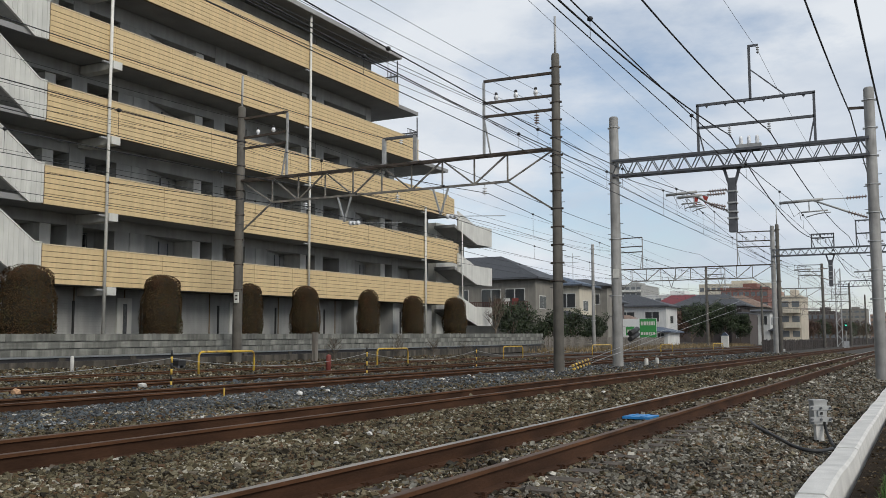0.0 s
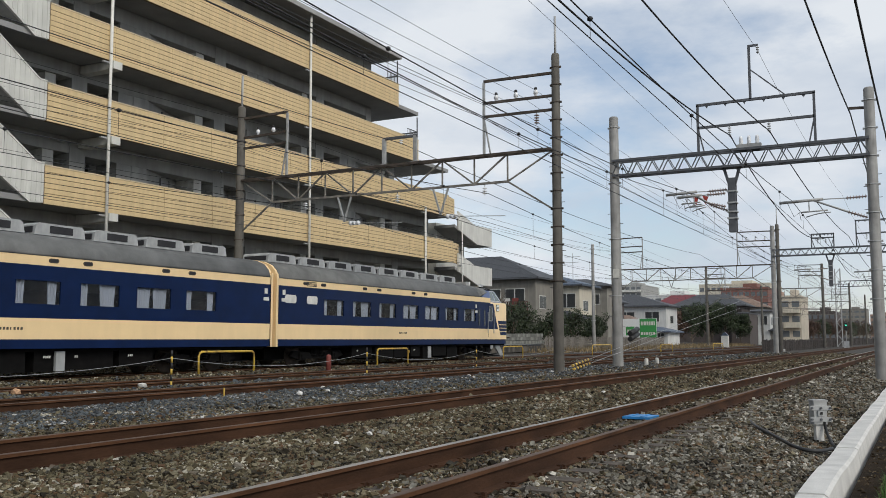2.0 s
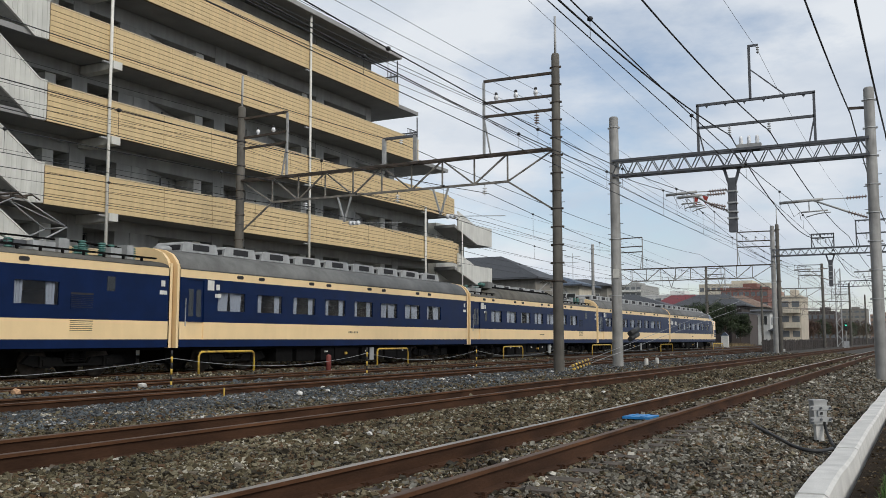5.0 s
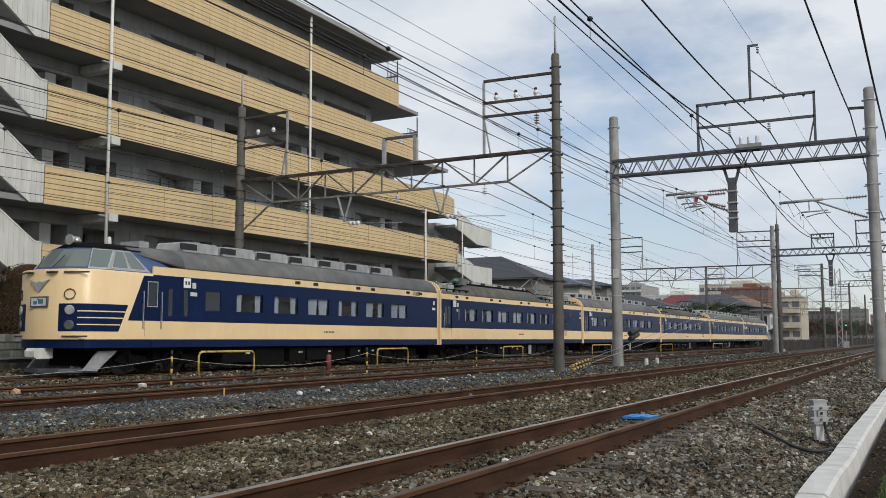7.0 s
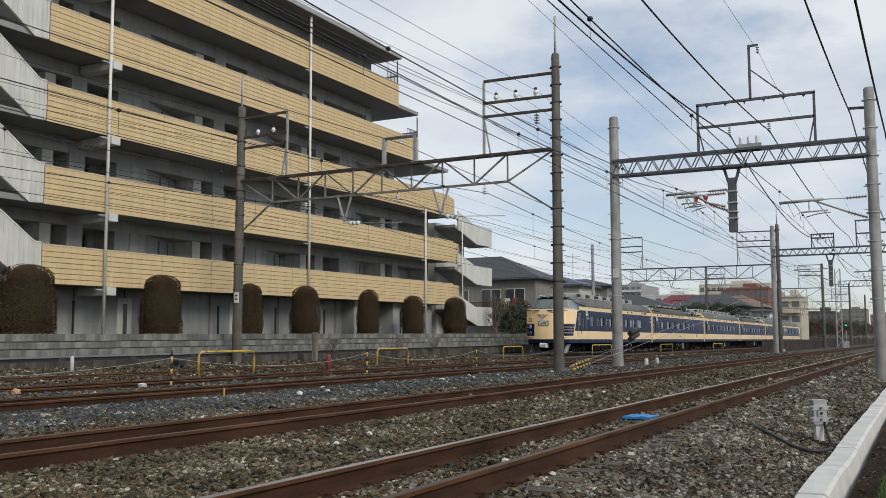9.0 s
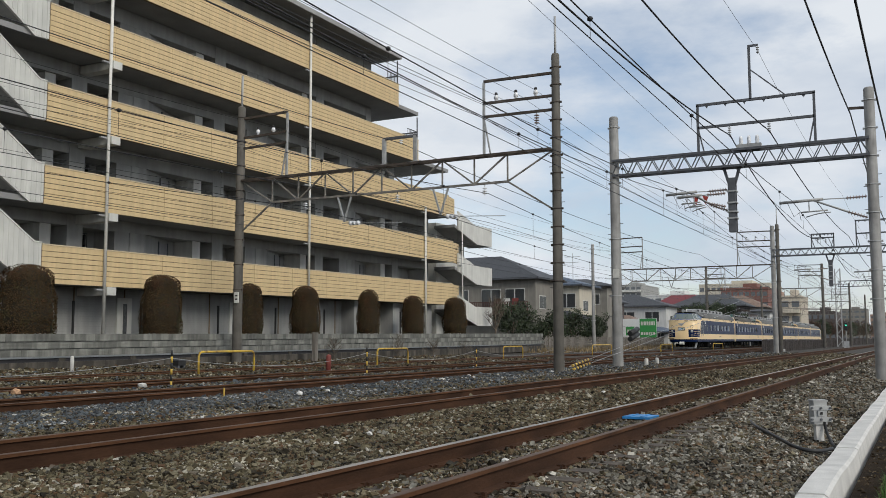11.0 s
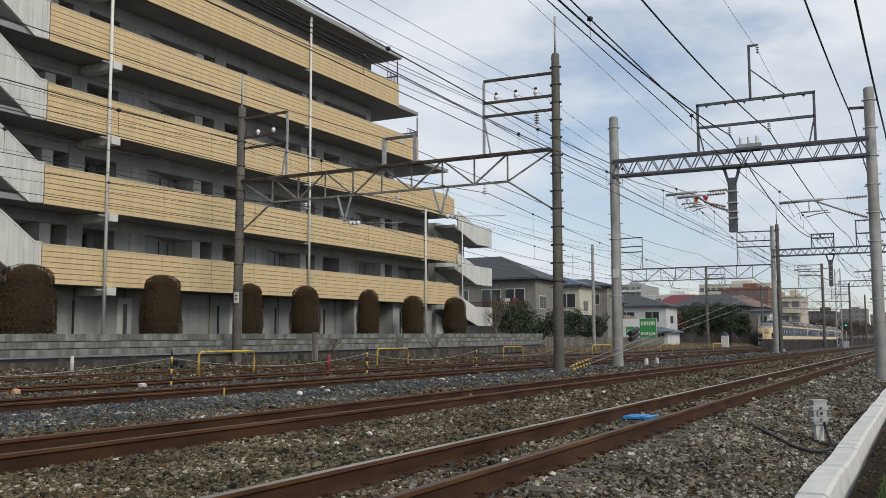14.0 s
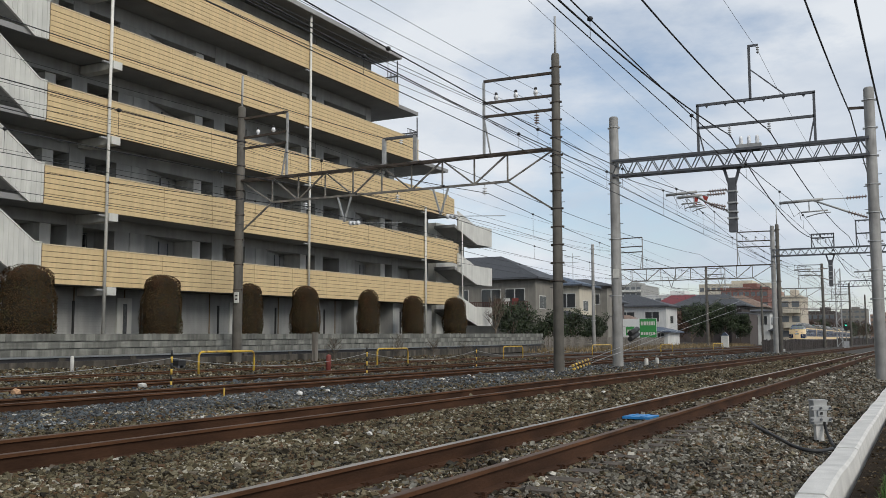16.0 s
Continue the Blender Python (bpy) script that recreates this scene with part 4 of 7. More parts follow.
def train_meshes():
    T = TRAIN_MESH
    T["frame"] = mesh_of("window_frame", pane_frame(WIN_W, WIN_Z1 - WIN_Z0, 0.016, 0.008), M["navy"])
    T["pane"] = mesh_of("pane", box(B(), 0, WIN_W, -0.004, 0.004, 0, WIN_Z1 - WIN_Z0), M["pane"])
    for key, w in (("narrow", 0.30), ("wide", 0.62), ("half", 0.42)):
        bm = B()
        n = int(w / 0.045)
        pts = [(w * i / n, 0.018 * (1 if i % 2 else -1)) for i in range(n + 1)]
        # gathered a little towards the foot
        gather = 0.80
        for (xa, ya), (xb, yb) in zip(pts, pts[1:]):
            v = [bm.verts.new(p) for p in ((w / 2 + (xa - w / 2) * gather, ya, -0.05), (w / 2 + (xb - w / 2) * gather, yb, -0.05), (xb, yb, 0.66), (xa, ya, 0.66))]
            bm.faces.new(v)
            v2 = [bm.verts.new(p) for p in ((w / 2 + (xa - w / 2) * gather, ya + 0.01, -0.05), (w / 2 + (xb - w / 2) * gather, yb + 0.01, -0.05), (xb, yb + 0.01, 0.66), (xa, ya + 0.01, 0.66))]
            bm.faces.new(v2[::-1])
        T["curtain_" + key] = mesh_of("curtain", bm, M["curtain"])
    T["seat"] = mesh_of("berth_seat", box(box(B(), 0.06, 0.24, -0.6, 0.6, 0, 1.25), WIN_W - 0.24, WIN_W - 0.06, -0.6, 0.6, 0, 1.25), M["seat_brown"])
    bm = B()
    slab(bm, [(-0.84, 0), (0.84, 0), (0.78, 0.27), (0.70, 0.33), (-0.70, 0.33), (-0.80, 0.26)], "y", -0.60, 0.60)
    T["unit"] = mesh_of("roof_unit", bm, M["unit_grey"])
    bm = B()
    box(bm, -0.66, 0.1, -0.615, -0.595, 0.07, 0.27)
    T["unit_grille"] = mesh_of("grille", bm, M["dark"])
    T["unit_end"] = mesh_of("end_grille", box(B(), -0.845, -0.80, -0.5, 0.5, 0.06, 0.22), M["dark"])
    bm = lathe(B(), [(0.43, 0), (0.46, 0.02), (0.43, 0.05), (0.40, 0.13), (0.16, 0.14)], 20)
    bmesh.ops.rotate(bm, verts=bm.verts, matrix=Matrix.Rotation(radians(90), 3, "X"))
    T["wheel"] = mesh_of("wheel", bm, M["steel_rust"])
    bm = B()
    slab(bm, [(-1.7, 0.42), (-1.5, 0.62), (-0.5, 0.55), (-0.4, 0.38), (0.4, 0.38), (0.5, 0.55), (1.5, 0.62), (1.7, 0.42), (1.3, 0.32), (-1.3, 0.32)], "y", -0.06, 0.06)
    T["side_frame"] = mesh_of("side_frame", bm, M["underfloor"])
    T["axle_box"] = mesh_of("axle_box", box(box(B(), -0.17, 0.17, -0.1, 0.1, 0.28, 0.58), -0.1, 0.1, -0.14, 0.1, 0.34, 0.5), M["underfloor"])
    bm = B()
    for i in range(5):
        lathe(bm, [(0.09, 0.44 + i * 0.055), (0.09, 0.47 + i * 0.055)], 10)
    T["spring"] = mesh_of("spring", bm, M["underfloor"])
    def oval(w, h, n=6):
        r = h / 2
        return [(r - r * math.sin(a), r + r * math.cos(a)) for a in (math.pi * k / n for k in range(n + 1))] + [(w - r + r * math.sin(a), r - r * math.cos(a)) for a in (math.pi * k / n for k in range(n + 1))]
    T["marker"] = mesh_of("vent_frame", slab(B(), oval(0.32, 0.115), "y", -0.012, 0.012), M["steel_rust"])
    hole = slab(B(), oval(0.24, 0.065), "y", -0.018, 0.018)
    bmesh.ops.translate(hole, verts=hole.verts, vec=(0.04, 0, 0.025))
    T["marker_hole"] = mesh_of("vent", hole, M["dark"])
    prof = []
    for i in range(6):
        z = i * 0.065
        prof += [(0.06, z), (0.115, z + 0.015), (0.115, z + 0.04), (0.06, z + 0.06)]
    bm = lathe(B(), prof, 12)
    T["insulator"] = mesh_of("insulator", bm, M["green_ins"])


def side_band(car, name, s, x0, x1, z0, z1, mat, holes=()):
    """One painted band of a coach side: a single sheet with openings cut through it."""
    xs = sorted({x0, x1} | {h[0] for h in holes} | {h[1] for h in holes})
    zs = sorted({z0, z1} | {h[2] for h in holes} | {h[3] for h in holes})
    solid = {(i, k) for i in range(len(xs) - 1) for k in range(len(zs) - 1)
             if not any(a < (xs[i] + xs[i + 1]) / 2 < b2 and h0 < (zs[k] + zs[k + 1]) / 2 < h1 for a, b2, h0, h1 in holes)}
    bm = B()
    grid = {}

    def vert(i, k, side):
        if (i, k, side) not in grid:
            grid[i, k, side] = bm.verts.new((xs[i], s * (1.45 if side else 1.405), zs[k]))
        return grid[i, k, side]
    for i, k in solid:
        for side in (0, 1):
            bm.faces.new([vert(i, k, side), vert(i + 1, k, side), vert(i + 1, k + 1, side), vert(i, k + 1, side)])
        for di, dk, p, q in ((-1, 0, (i, k), (i, k + 1)), (1, 0, (i + 1, k), (i + 1, k + 1)), (0, -1, (i, k), (i + 1, k)), (0, 1, (i, k + 1), (i + 1, k + 1))):
            if (i + di, k + dk) not in solid:
                bm.faces.new([vert(*p, 0), vert(*q, 0), vert(*q, 1), vert(*p, 1)])
    return part(name, bm, mat, car)


ROOF_SECTION = [(-1.46, 3.2), (-1.455, 3.26), (-1.37, 3.46), (-1.18, 3.66), (-0.85, 3.80), (-0.45, 3.87), (0, 3.89), (0.45, 3.87), (0.85, 3.80), (1.18, 3.66), (1.37, 3.46), (1.455, 3.26), (1.46, 3.2)]


def roof_span(car, x0, x1, top=1.0, top2=None, mat="roof_grey", name="roof"):
    """A roof length whose crown may sink from one end to the other."""
    bm = B()
    top2 = top if top2 is None else top2
    rings = []
    for x, k in ((x0, top), (x1, top2)):
        rings.append([bm.verts.new((x, y, 3.2 + (z - 3.2) * k)) for y, z in ROOF_SECTION])
    n = len(ROOF_SECTION)
    for i in range(n):
        f = bm.faces.new((rings[0][i], rings[0][(i + 1) % n], rings[1][(i + 1) % n], rings[1][i]))
        f.smooth = True
    bm.faces.new(rings[0])
    bm.faces.new(rings[1][::-1])
    return part(name, bm, mat, car)


def windows(car, s, xs, seed, w=WIN_W):
    T = TRAIN_MESH
    rnd = random.Random(seed)
    for x in xs:
        win = shared("window", T["frame"], car, (x, s * 1.448, WIN_Z0))
        p = shared("pane", T["pane"], win, (0, -s * 0.02, 0))
        p.visible_shadow = False
        k = rnd.random()
        y = -s * 0.09
        if k < 0.3:
            for i, xx in enumerate((0.0, 0.66)):
                shared("curtain", T["curtain_wide"], win, (xx, y, 0))
        elif k < 0.8:
            shared("curtain", T["curtain_narrow"], win, (0.0, y, 0))
            shared("curtain", T["curtain_narrow"], win, (0.98, y, 0))
        else:
            shared("curtain", T["curtain_narrow"], win, (0.0, y, 0))
            shared("curtain", T["curtain_wide"], win, (0.68, y, 0))
        shared("berth_seat", T["seat"], win, (0, -s * 0.75, -0.85))


def bogie(car, x):
    T = TRAIN_MESH
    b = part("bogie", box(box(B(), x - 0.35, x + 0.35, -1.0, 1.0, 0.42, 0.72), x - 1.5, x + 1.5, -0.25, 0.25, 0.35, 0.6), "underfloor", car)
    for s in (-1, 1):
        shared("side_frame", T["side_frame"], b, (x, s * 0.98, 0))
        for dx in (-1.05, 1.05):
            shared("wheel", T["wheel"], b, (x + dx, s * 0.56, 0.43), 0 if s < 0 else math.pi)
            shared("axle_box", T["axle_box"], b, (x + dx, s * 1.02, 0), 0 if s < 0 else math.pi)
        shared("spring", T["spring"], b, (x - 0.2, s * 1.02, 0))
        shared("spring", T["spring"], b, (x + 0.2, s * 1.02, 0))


def underfloor(car, L, seed):
    rnd = random.Random(seed)
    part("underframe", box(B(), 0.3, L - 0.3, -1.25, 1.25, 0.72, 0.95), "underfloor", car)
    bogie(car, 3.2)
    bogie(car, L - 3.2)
    # added near-black filler that blocks the bright view below the car and keeps it dark
    part("centre_filler", box(B(), 0.6, L - 0.6, -0.55, 0.55, 0.3, 0.72), "underfloor", car)
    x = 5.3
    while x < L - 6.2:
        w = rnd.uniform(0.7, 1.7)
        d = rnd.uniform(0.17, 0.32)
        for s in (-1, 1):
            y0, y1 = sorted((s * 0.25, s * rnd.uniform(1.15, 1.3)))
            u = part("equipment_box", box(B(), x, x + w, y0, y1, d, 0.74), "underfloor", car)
            if rnd.random() < 0.6:
                n = rnd.randint(2, 4)
                bm = B()
                for i in range(n):
                    yy = sorted((s * 1.305, s * 1.312))
                    box(bm, x + 0.2 + i * 0.06, x + 0.235 + i * 0.06, yy[0], yy[1], 0.55, 0.61)
                part("stencil_bars", bm, "pipe_white", u, "small white stencilled marks")
        x += w + rnd.uniform(0.08, 0.3)
    yv = -1.31
    part("valve_cover", box(B(), L * 0.47, L * 0.47 + 0.14, yv, -1.2, 0.45, 0.55), "yellow", car, "small yellow valve cover")
    part("drop_pipe", box(B(), L * 0.56, L * 0.56 + 0.28, yv, -1.22, 0.2, 0.72), "unit_grey", car, "pale grey battery panel")


def car_ends(car, L, ends):
    """Gangway end walls in cream, with the corner posts and bellows."""
    prof = [(-1.45, 0.80), (-1.45, 3.2)] + [(y * 0.985, z) for y, z in ROOF_SECTION[1:-1]] + [(1.45, 3.2), (1.45, 0.80)]
    for e in ends:
        x0, x1 = (0.13, 0.24) if e == 0 else (L - 0.24, L - 0.13)
        part("end_wall", slab(B(), [(y, z) for y, z in prof], "x", x0, x1), "cream", car)
        for s in (-1, 1):
            y0, y1 = sorted((s * 1.30, s * 1.462))
            xx = (0.10, 0.2) if e == 0 else (L - 0.2, L - 0.10)
            part("corner_post", box(B(), xx[0], xx[1], y0, y1, 0.78, 3.35), "cream", car)
        xb = (0.0, 0.13) if e == 0 else (L - 0.13, L)
        part("gangway_bellows", box(B(), xb[0], xb[1], -0.55, 0.55, 0.95, 3.1), "underfloor", car, "black gangway bellows")


def roof_units(car, xs):
    for x in xs:
        u = shared("roof_unit", TRAIN_MESH["unit"], car, (x, 0, 3.86))
        shared("grille", TRAIN_MESH["unit_grille"], u, (0.3, 0, 0))
        shared("grille", TRAIN_MESH["unit_grille"], u, (0.3, 0, 0), math.pi)
        shared("end_grille", TRAIN_MESH["unit_end"], u, (0, 0, 0))


def small_marks(car, s, L, number_x, first=1.67):
    """Vents on the upper band, destination sign, white plates, number bars."""
    yy = s * 1.452
    x = first
    while x < L - 3:
        for dx in (0, 1.11):
            v = shared("vent_frame", TRAIN_MESH["marker"], car, (x + dx, yy, 3.035))
            shared("vent", TRAIN_MESH["marker_hole"], v)
        x += 4.01
    y0, y1 = sorted((s * 1.45, s * 1.456))
    bm = B()
    for i in range(7):
        box(bm, number_x + i * 0.10, number_x + i * 0.10 + (0.06 if i != 3 else 0.035), y0, y1, 1.28, 1.35)
    part("number_bars", bm, "plate_dark", car, "dark numerals on the cream band")


def white_plates(car, s, x, gap=0.0):
    y0, y1 = sorted((s * 1.45, s * 1.457))
    part("plate", box(B(), x, x + 0.16, y0, y1, 2.62, 2.80), "pipe_white", car, "small white class plate")
    part("plate", box(B(), x - 0.05, x + 0.24, y0, y1, 2.38, 2.50), "pipe_white", car, "small white seat plate")


def entry_door(car, s, x):
    """Folding passenger door with two tall panes, recessed in the band."""
    y0, y1 = sorted((s * 1.40, s * 1.415))
    d = part("folding_door", box(B(), x, x + 0.75, y0, y1, 1.585, 2.9), "navy", car)
    part("door_foot", box(B(), x, x + 0.75, y0, y1, 1.06, 1.58), "cream", d)
    for i in range(2):
        p0, p1 = sorted((s * 1.412, s * 1.42))
        part("pane", box(B(), x + 0.1 + i * 0.34, x + 0.31 + i * 0.34, p0, p1, 1.75, 2.6), "pane_dark", d)
    h0, h1 = sorted((s * 1.45, s * 1.48))
    part("grab_rail", box(B(), x - 0.09, x - 0.06, h0, h1, 1.45, 2.3), "chrome", car)


def coach(kind, seed):
    L = 20.25
    car = thing("rail_coach", pose(0, 21.65, 0), "", "train car", "coaches of the express train")
    if kind == "plain":
        tagged(car, "cream and navy sleeper coach with roof air-conditioning units")
        xs = [1.93 + 2.0 * i for i in range(8)]
        roof_span(car, 0.25, L - 0.25)
        roof_units(car, [2.0 + 1.98 * i for i in range(9)])
        part("roof_vent", lathe(B(), [(0.3, 3.84), (0.3, 3.98), (0.2, 4.04)], 14, (0.9, 0, 0)), "unit_grey", car)
    else:
        tagged(car, "cream and navy power coach with a pantograph")
        xs = [2.70 + 2.003 * i for i in range(7)]
        roof_span(car, 4.1, 12.5, mat="roof_power")
        roof_span(car, 3.5, 4.1, 0.35, 1.0, mat="roof_power")
        roof_span(car, 12.5, 13.5, 1.0, 0.35, mat="roof_power")
        roof_span(car, 0.25, 3.5, 0.35, mat="roof_power", name="low_roof")
        roof_span(car, 13.5, L - 0.25, 0.35, mat="roof_power", name="low_roof")
        for x, w in ((4.55, 0.75), (5.6, 1.6), (7.75, 1.5), (9.4, 1.6), (11.55, 0.9)):
            u = part("roof_unit", slab(B(), [(x, 3.84), (x + w, 3.84), (x + w - 0.08, 4.06), (x + 0.12, 4.06)], "y", -0.62, 0.62), "unit_grey", car, "low light grey roof unit")
            part("grille", box(B(), x + w * 0.42, x + w * 0.78, -0.632, -0.615, 3.9, 4.03), "dark", u)
        for y in (-0.78, 0.78):
            part("roof_duct", box(B(), 4.3, 12.4, y - 0.05, y + 0.05, 3.80, 3.90), "underfloor", car, "black cable duct along the roof")
        part("resistor_case", slab(B(), [(3.75, 3.8), (4.55, 3.8), (4.5, 4.12), (3.8, 4.16)], "y", -0.75, -0.25), "roof_grey", car, "grey roof resistor case")
        part("bushing", rod(B(), (3.25, -0.5, 3.98), (3.78, -0.5, 3.98), 0.11, n=14), "green_ins", car, "teal-green bushing")
        part("bushing_foot", box(B(), 3.3, 3.4, -0.56, -0.44, 3.4, 3.9), "underfloor", car)
        pantograph(car, 15.6)
        for x, y in ((1.0, -0.8), (1.5, -0.5), (2.2, -0.8), (2.7, -0.5), (13.7, -0.7), (14.1, -0.4), (16.6, -0.8), (16.95, -0.5), (17.3, -0.8), (17.65, -0.5), (18.0, -0.8), (18.5, -0.6), (19.1, -0.7), (19.5, -0.4), (13.7, 0.6), (17.4, 0.6), (18.2, 0.5)):
            shared("insulator", TRAIN_MESH["insulator"], car, (x, y, 3.42))
        for a, b2 in (((13.6, -0.7, 3.75), (16.9, -0.8, 3.75)), ((16.9, -0.8, 3.76), (19.5, -0.4, 3.78)), ((17.4, -0.5, 3.78), (19.1, -0.7, 3.72)), ((1.0, -0.8, 3.75), (3.4, -0.6, 3.95)), ((12.4, -0.7, 3.95), (13.6, -0.7, 3.75))):
            part("roof_cable", rod(B(), a, b2, 0.028, n=6), "underfloor", car)
        for x, w, h, m in ((0.7, 0.5, 0.22, "galv"), (1.9, 0.6, 0.28, "unit_grey"), (15.6, 0.7, 0.2, "unit_grey"), (16.4, 0.35, 0.34, "galv"), (18.2, 0.4, 0.24, "unit_grey"), (18.8, 0.25, 0.36, "galv")):
            part("roof_switch_box", box(B(), x, x + w, -0.95, -0.45, 3.4, 3.45 + h), m, car, "grey roof switchgear box")
        for y in (-1.2, 1.2):
            for a, b2 in ((0.5, 3.6), (13.5, 19.7)):
                walk_rail = B()
                box(walk_rail, a, b2, y - 0.03, y + 0.03, 3.44, 3.49)
                for q in range(int((b2 - a) / 0.7) + 1):
                    box(walk_rail, a + q * 0.7, a + q * 0.7 + 0.06, y - 0.03, y + 0.03, 3.26, 3.44)
                part("walkway_edge", walk_rail, "underfloor", car, "black roof walkway edge on short feet")
    for s in (-1, 1):
        side_band(car, "sill", s, 0.2, L - 0.2, 0.80, 1.04, "navy")
        side_band(car, "lower_band", s, 0.2, L - 0.2, 1.04, 1.58, "cream", [(0.55, 1.3, 1.06, 1.578)])
        holes = [(x, x + WIN_W, WIN_Z0, WIN_Z1) for x in xs] + [(0.55, 1.3, 1.581, 2.9)]
        if kind != "plain":
            part("vestibule_pane", box(B(), 1.93, 2.15, *sorted((s * 1.45, s * 1.458)), 1.98, 2.5), "pane_dark", car, "narrow dark vestibule window")
        side_band(car, "window_band", s, 0.2, L - 0.2, 1.58, 2.95, "navy", holes)
        side_band(car, "upper_band", s, 0.2, L - 0.2, 2.95, 3.2, "cream")
        windows(car, s, xs, seed)
        entry_door(car, s, 0.55)
        small_marks(car, s, L, L * 0.47, 2.85 if kind == "plain" else 1.67)
        white_plates(car, s, 1.85)
        white_plates(car, s, L - 0.55)
        y0, y1 = sorted((s * 1.45, s * 1.46))
        part("destination_sign", box(B(), 1.45, 1.75, y0, y1, 2.6, 2.92), "pipe_white", car, "white destination sign")
        if kind != "plain":
            yd0, yd1 = sorted((s * 1.45, s * 1.453))
            for zl, zh, paint in ((1.24, 1.55, "cream"), (1.86, 2.30, "navy")):
                lv = part("louvre", box(B(), 16.45, 17.2, yd0, yd1, zl, zh), "dark", car, "slatted ventilation louvre")
                for i in range(int((zh - zl) / 0.05)):
                    part("louvre_slat", box(B(), 16.45, 17.2, *sorted((s * 1.45, s * 1.462)), zl + 0.05 * i, zl + 0.05 * i + 0.034), paint, lv)
            part("vent_window", box(B(), 17.66, 17.94, y0, y1, 2.40, 2.80), "pane_dark", car, "small dark upright vent window")
    part("interior_partition", box(B(), 0.4, L - 0.4, -0.02, 0.02, 1.0, 3.15), "interior", car)
    part("coach_floor", box(B(), 0.3, L - 0.3, -1.40, 1.40, 0.96, 1.03), "underfloor", car)
    car_ends(car, L, (0, 1))
    underfloor(car, L, seed)
    return car


def pantograph(car, x0):
    z = 3.55
    p = part("pantograph", box(box(box(box(B(), x0 - 0.6, x0 + 0.6, -0.7, -0.62, z, z + 0.1), x0 - 0.6, x0 + 0.6, 0.62, 0.7, z, z + 0.1), x0 - 0.5, x0 - 0.4, -0.7, 0.7, z, z + 0.1), x0 + 0.4, x0 + 0.5, -0.7, 0.7, z, z + 0.1), "steel", car)
    for s in (-1, 1):
        for e in (-1, 1):
            part("lower_arm", rod(B(), (x0 + e * 0.45, s * 0.55, z + 0.1), (x0 + e * 1.45, s * 0.45, z + 0.62), 0.025, n=6), "galv", p)
            part("upper_arm", rod(B(), (x0 + e * 1.45, s * 0.45, z + 0.62), (x0 + e * 0.12, s * 0.3, z + 1.28), 0.018, n=6), "galv", p)
    for e in (-1, 1):
        part("cross_tube", rod(B(), (x0 + e * 1.45, -0.45, z + 0.62), (x0 + e * 1.45, 0.45, z + 0.62), 0.02, n=6), "galv", p)
        part("arm_brace", rod(B(), (x0 + e * 1.45, -0.45, z + 0.62), (x0 + e * 0.12, 0.3, z + 1.28), 0.012, n=6), "galv", p)
    bm = B()
    for e in (-0.22, 0.22):
        rod(bm, (x0 + e, -0.55, z + 1.36), (x0 + e, 0.55, z + 1.36), 0.03, n=6)
        for s in (-1, 1):
            rod(bm, (x0 + e, s * 0.55, z + 1.36), (x0 + e, s * 0.85, z + 1.2), 0.022, n=6)
    box(bm, x0 - 0.25, x0 + 0.25, -0.32, -0.26, z + 1.27, z + 1.34)
    box(bm, x0 - 0.25, x0 + 0.25, 0.26, 0.32, z + 1.27, z + 1.34)
    part("collector_head", bm, "steel_rust", p)
    for e in (-0.5, 0.5):
        for s in (-0.62, 0.62):
            shared("insulator", TRAIN_MESH["insulator"], p, (x0 + e, s, 3.36 - 0.06))


# plan of the cab: u along the car, v across
NOSE = [(18.0, 1.45), (19.8, 1.45), (20.0, 1.435), (20.17, 1.39), (20.32, 1.30), (20.44, 1.17), (20.54, 1.0), (20.62, 0.8), (20.68, 0.6), (20.72, 0.4), (20.75, 0.2), (20.76, 0.0)]


def wrap_band(bm, u0, u1, z0, z1, s, off=0.008, slant=0.0):
    """A thin painted band that follows the cab's side and corner from u0 forward to the plan's point u1."""
    pts = [(u0, 1.45)] + [p for p in NOSE if u0 < p[0] < u1]
    a = [p for p in NOSE if p[0] <= u1][-1]
    nxt = [p for p in NOSE if p[0] > u1]
    if nxt:
        k = (u1 - a[0]) / (nxt[0][0] - a[0])
        pts.append((u1, a[1] + k * (nxt[0][1] - a[1])))
    lo = [bm.verts.new((p[0] + (slant if i == 0 else off * 0.5), s * (p[1] + off), z0)) for i, p in enumerate(pts)]
    hi = [bm.verts.new((p[0] + (0 if i == 0 else off * 0.5), s * (p[1] + off), z1)) for i, p in enumerate(pts)]
    lo2 = [bm.verts.new((v.co.x - 0.01, v.co.y - s * 0.02, z0)) for v in lo]
    hi2 = [bm.verts.new((v.co.x - 0.01, v.co.y - s * 0.02, z1)) for v in hi]
    for i in range(len(pts) - 1):
        bm.faces.new((lo[i], lo[i + 1], hi[i + 1], hi[i]))
        bm.faces.new((hi[i], hi[i + 1], hi2[i + 1], hi2[i]))
        bm.faces.new((lo2[i], lo2[i + 1], lo[i + 1], lo[i]))
    bm.faces.new((lo[0], hi[0], hi2[0], lo2[0]))
    bm.faces.new((lo[-1], lo2[-1], hi2[-1], hi[-1]))
    return bm


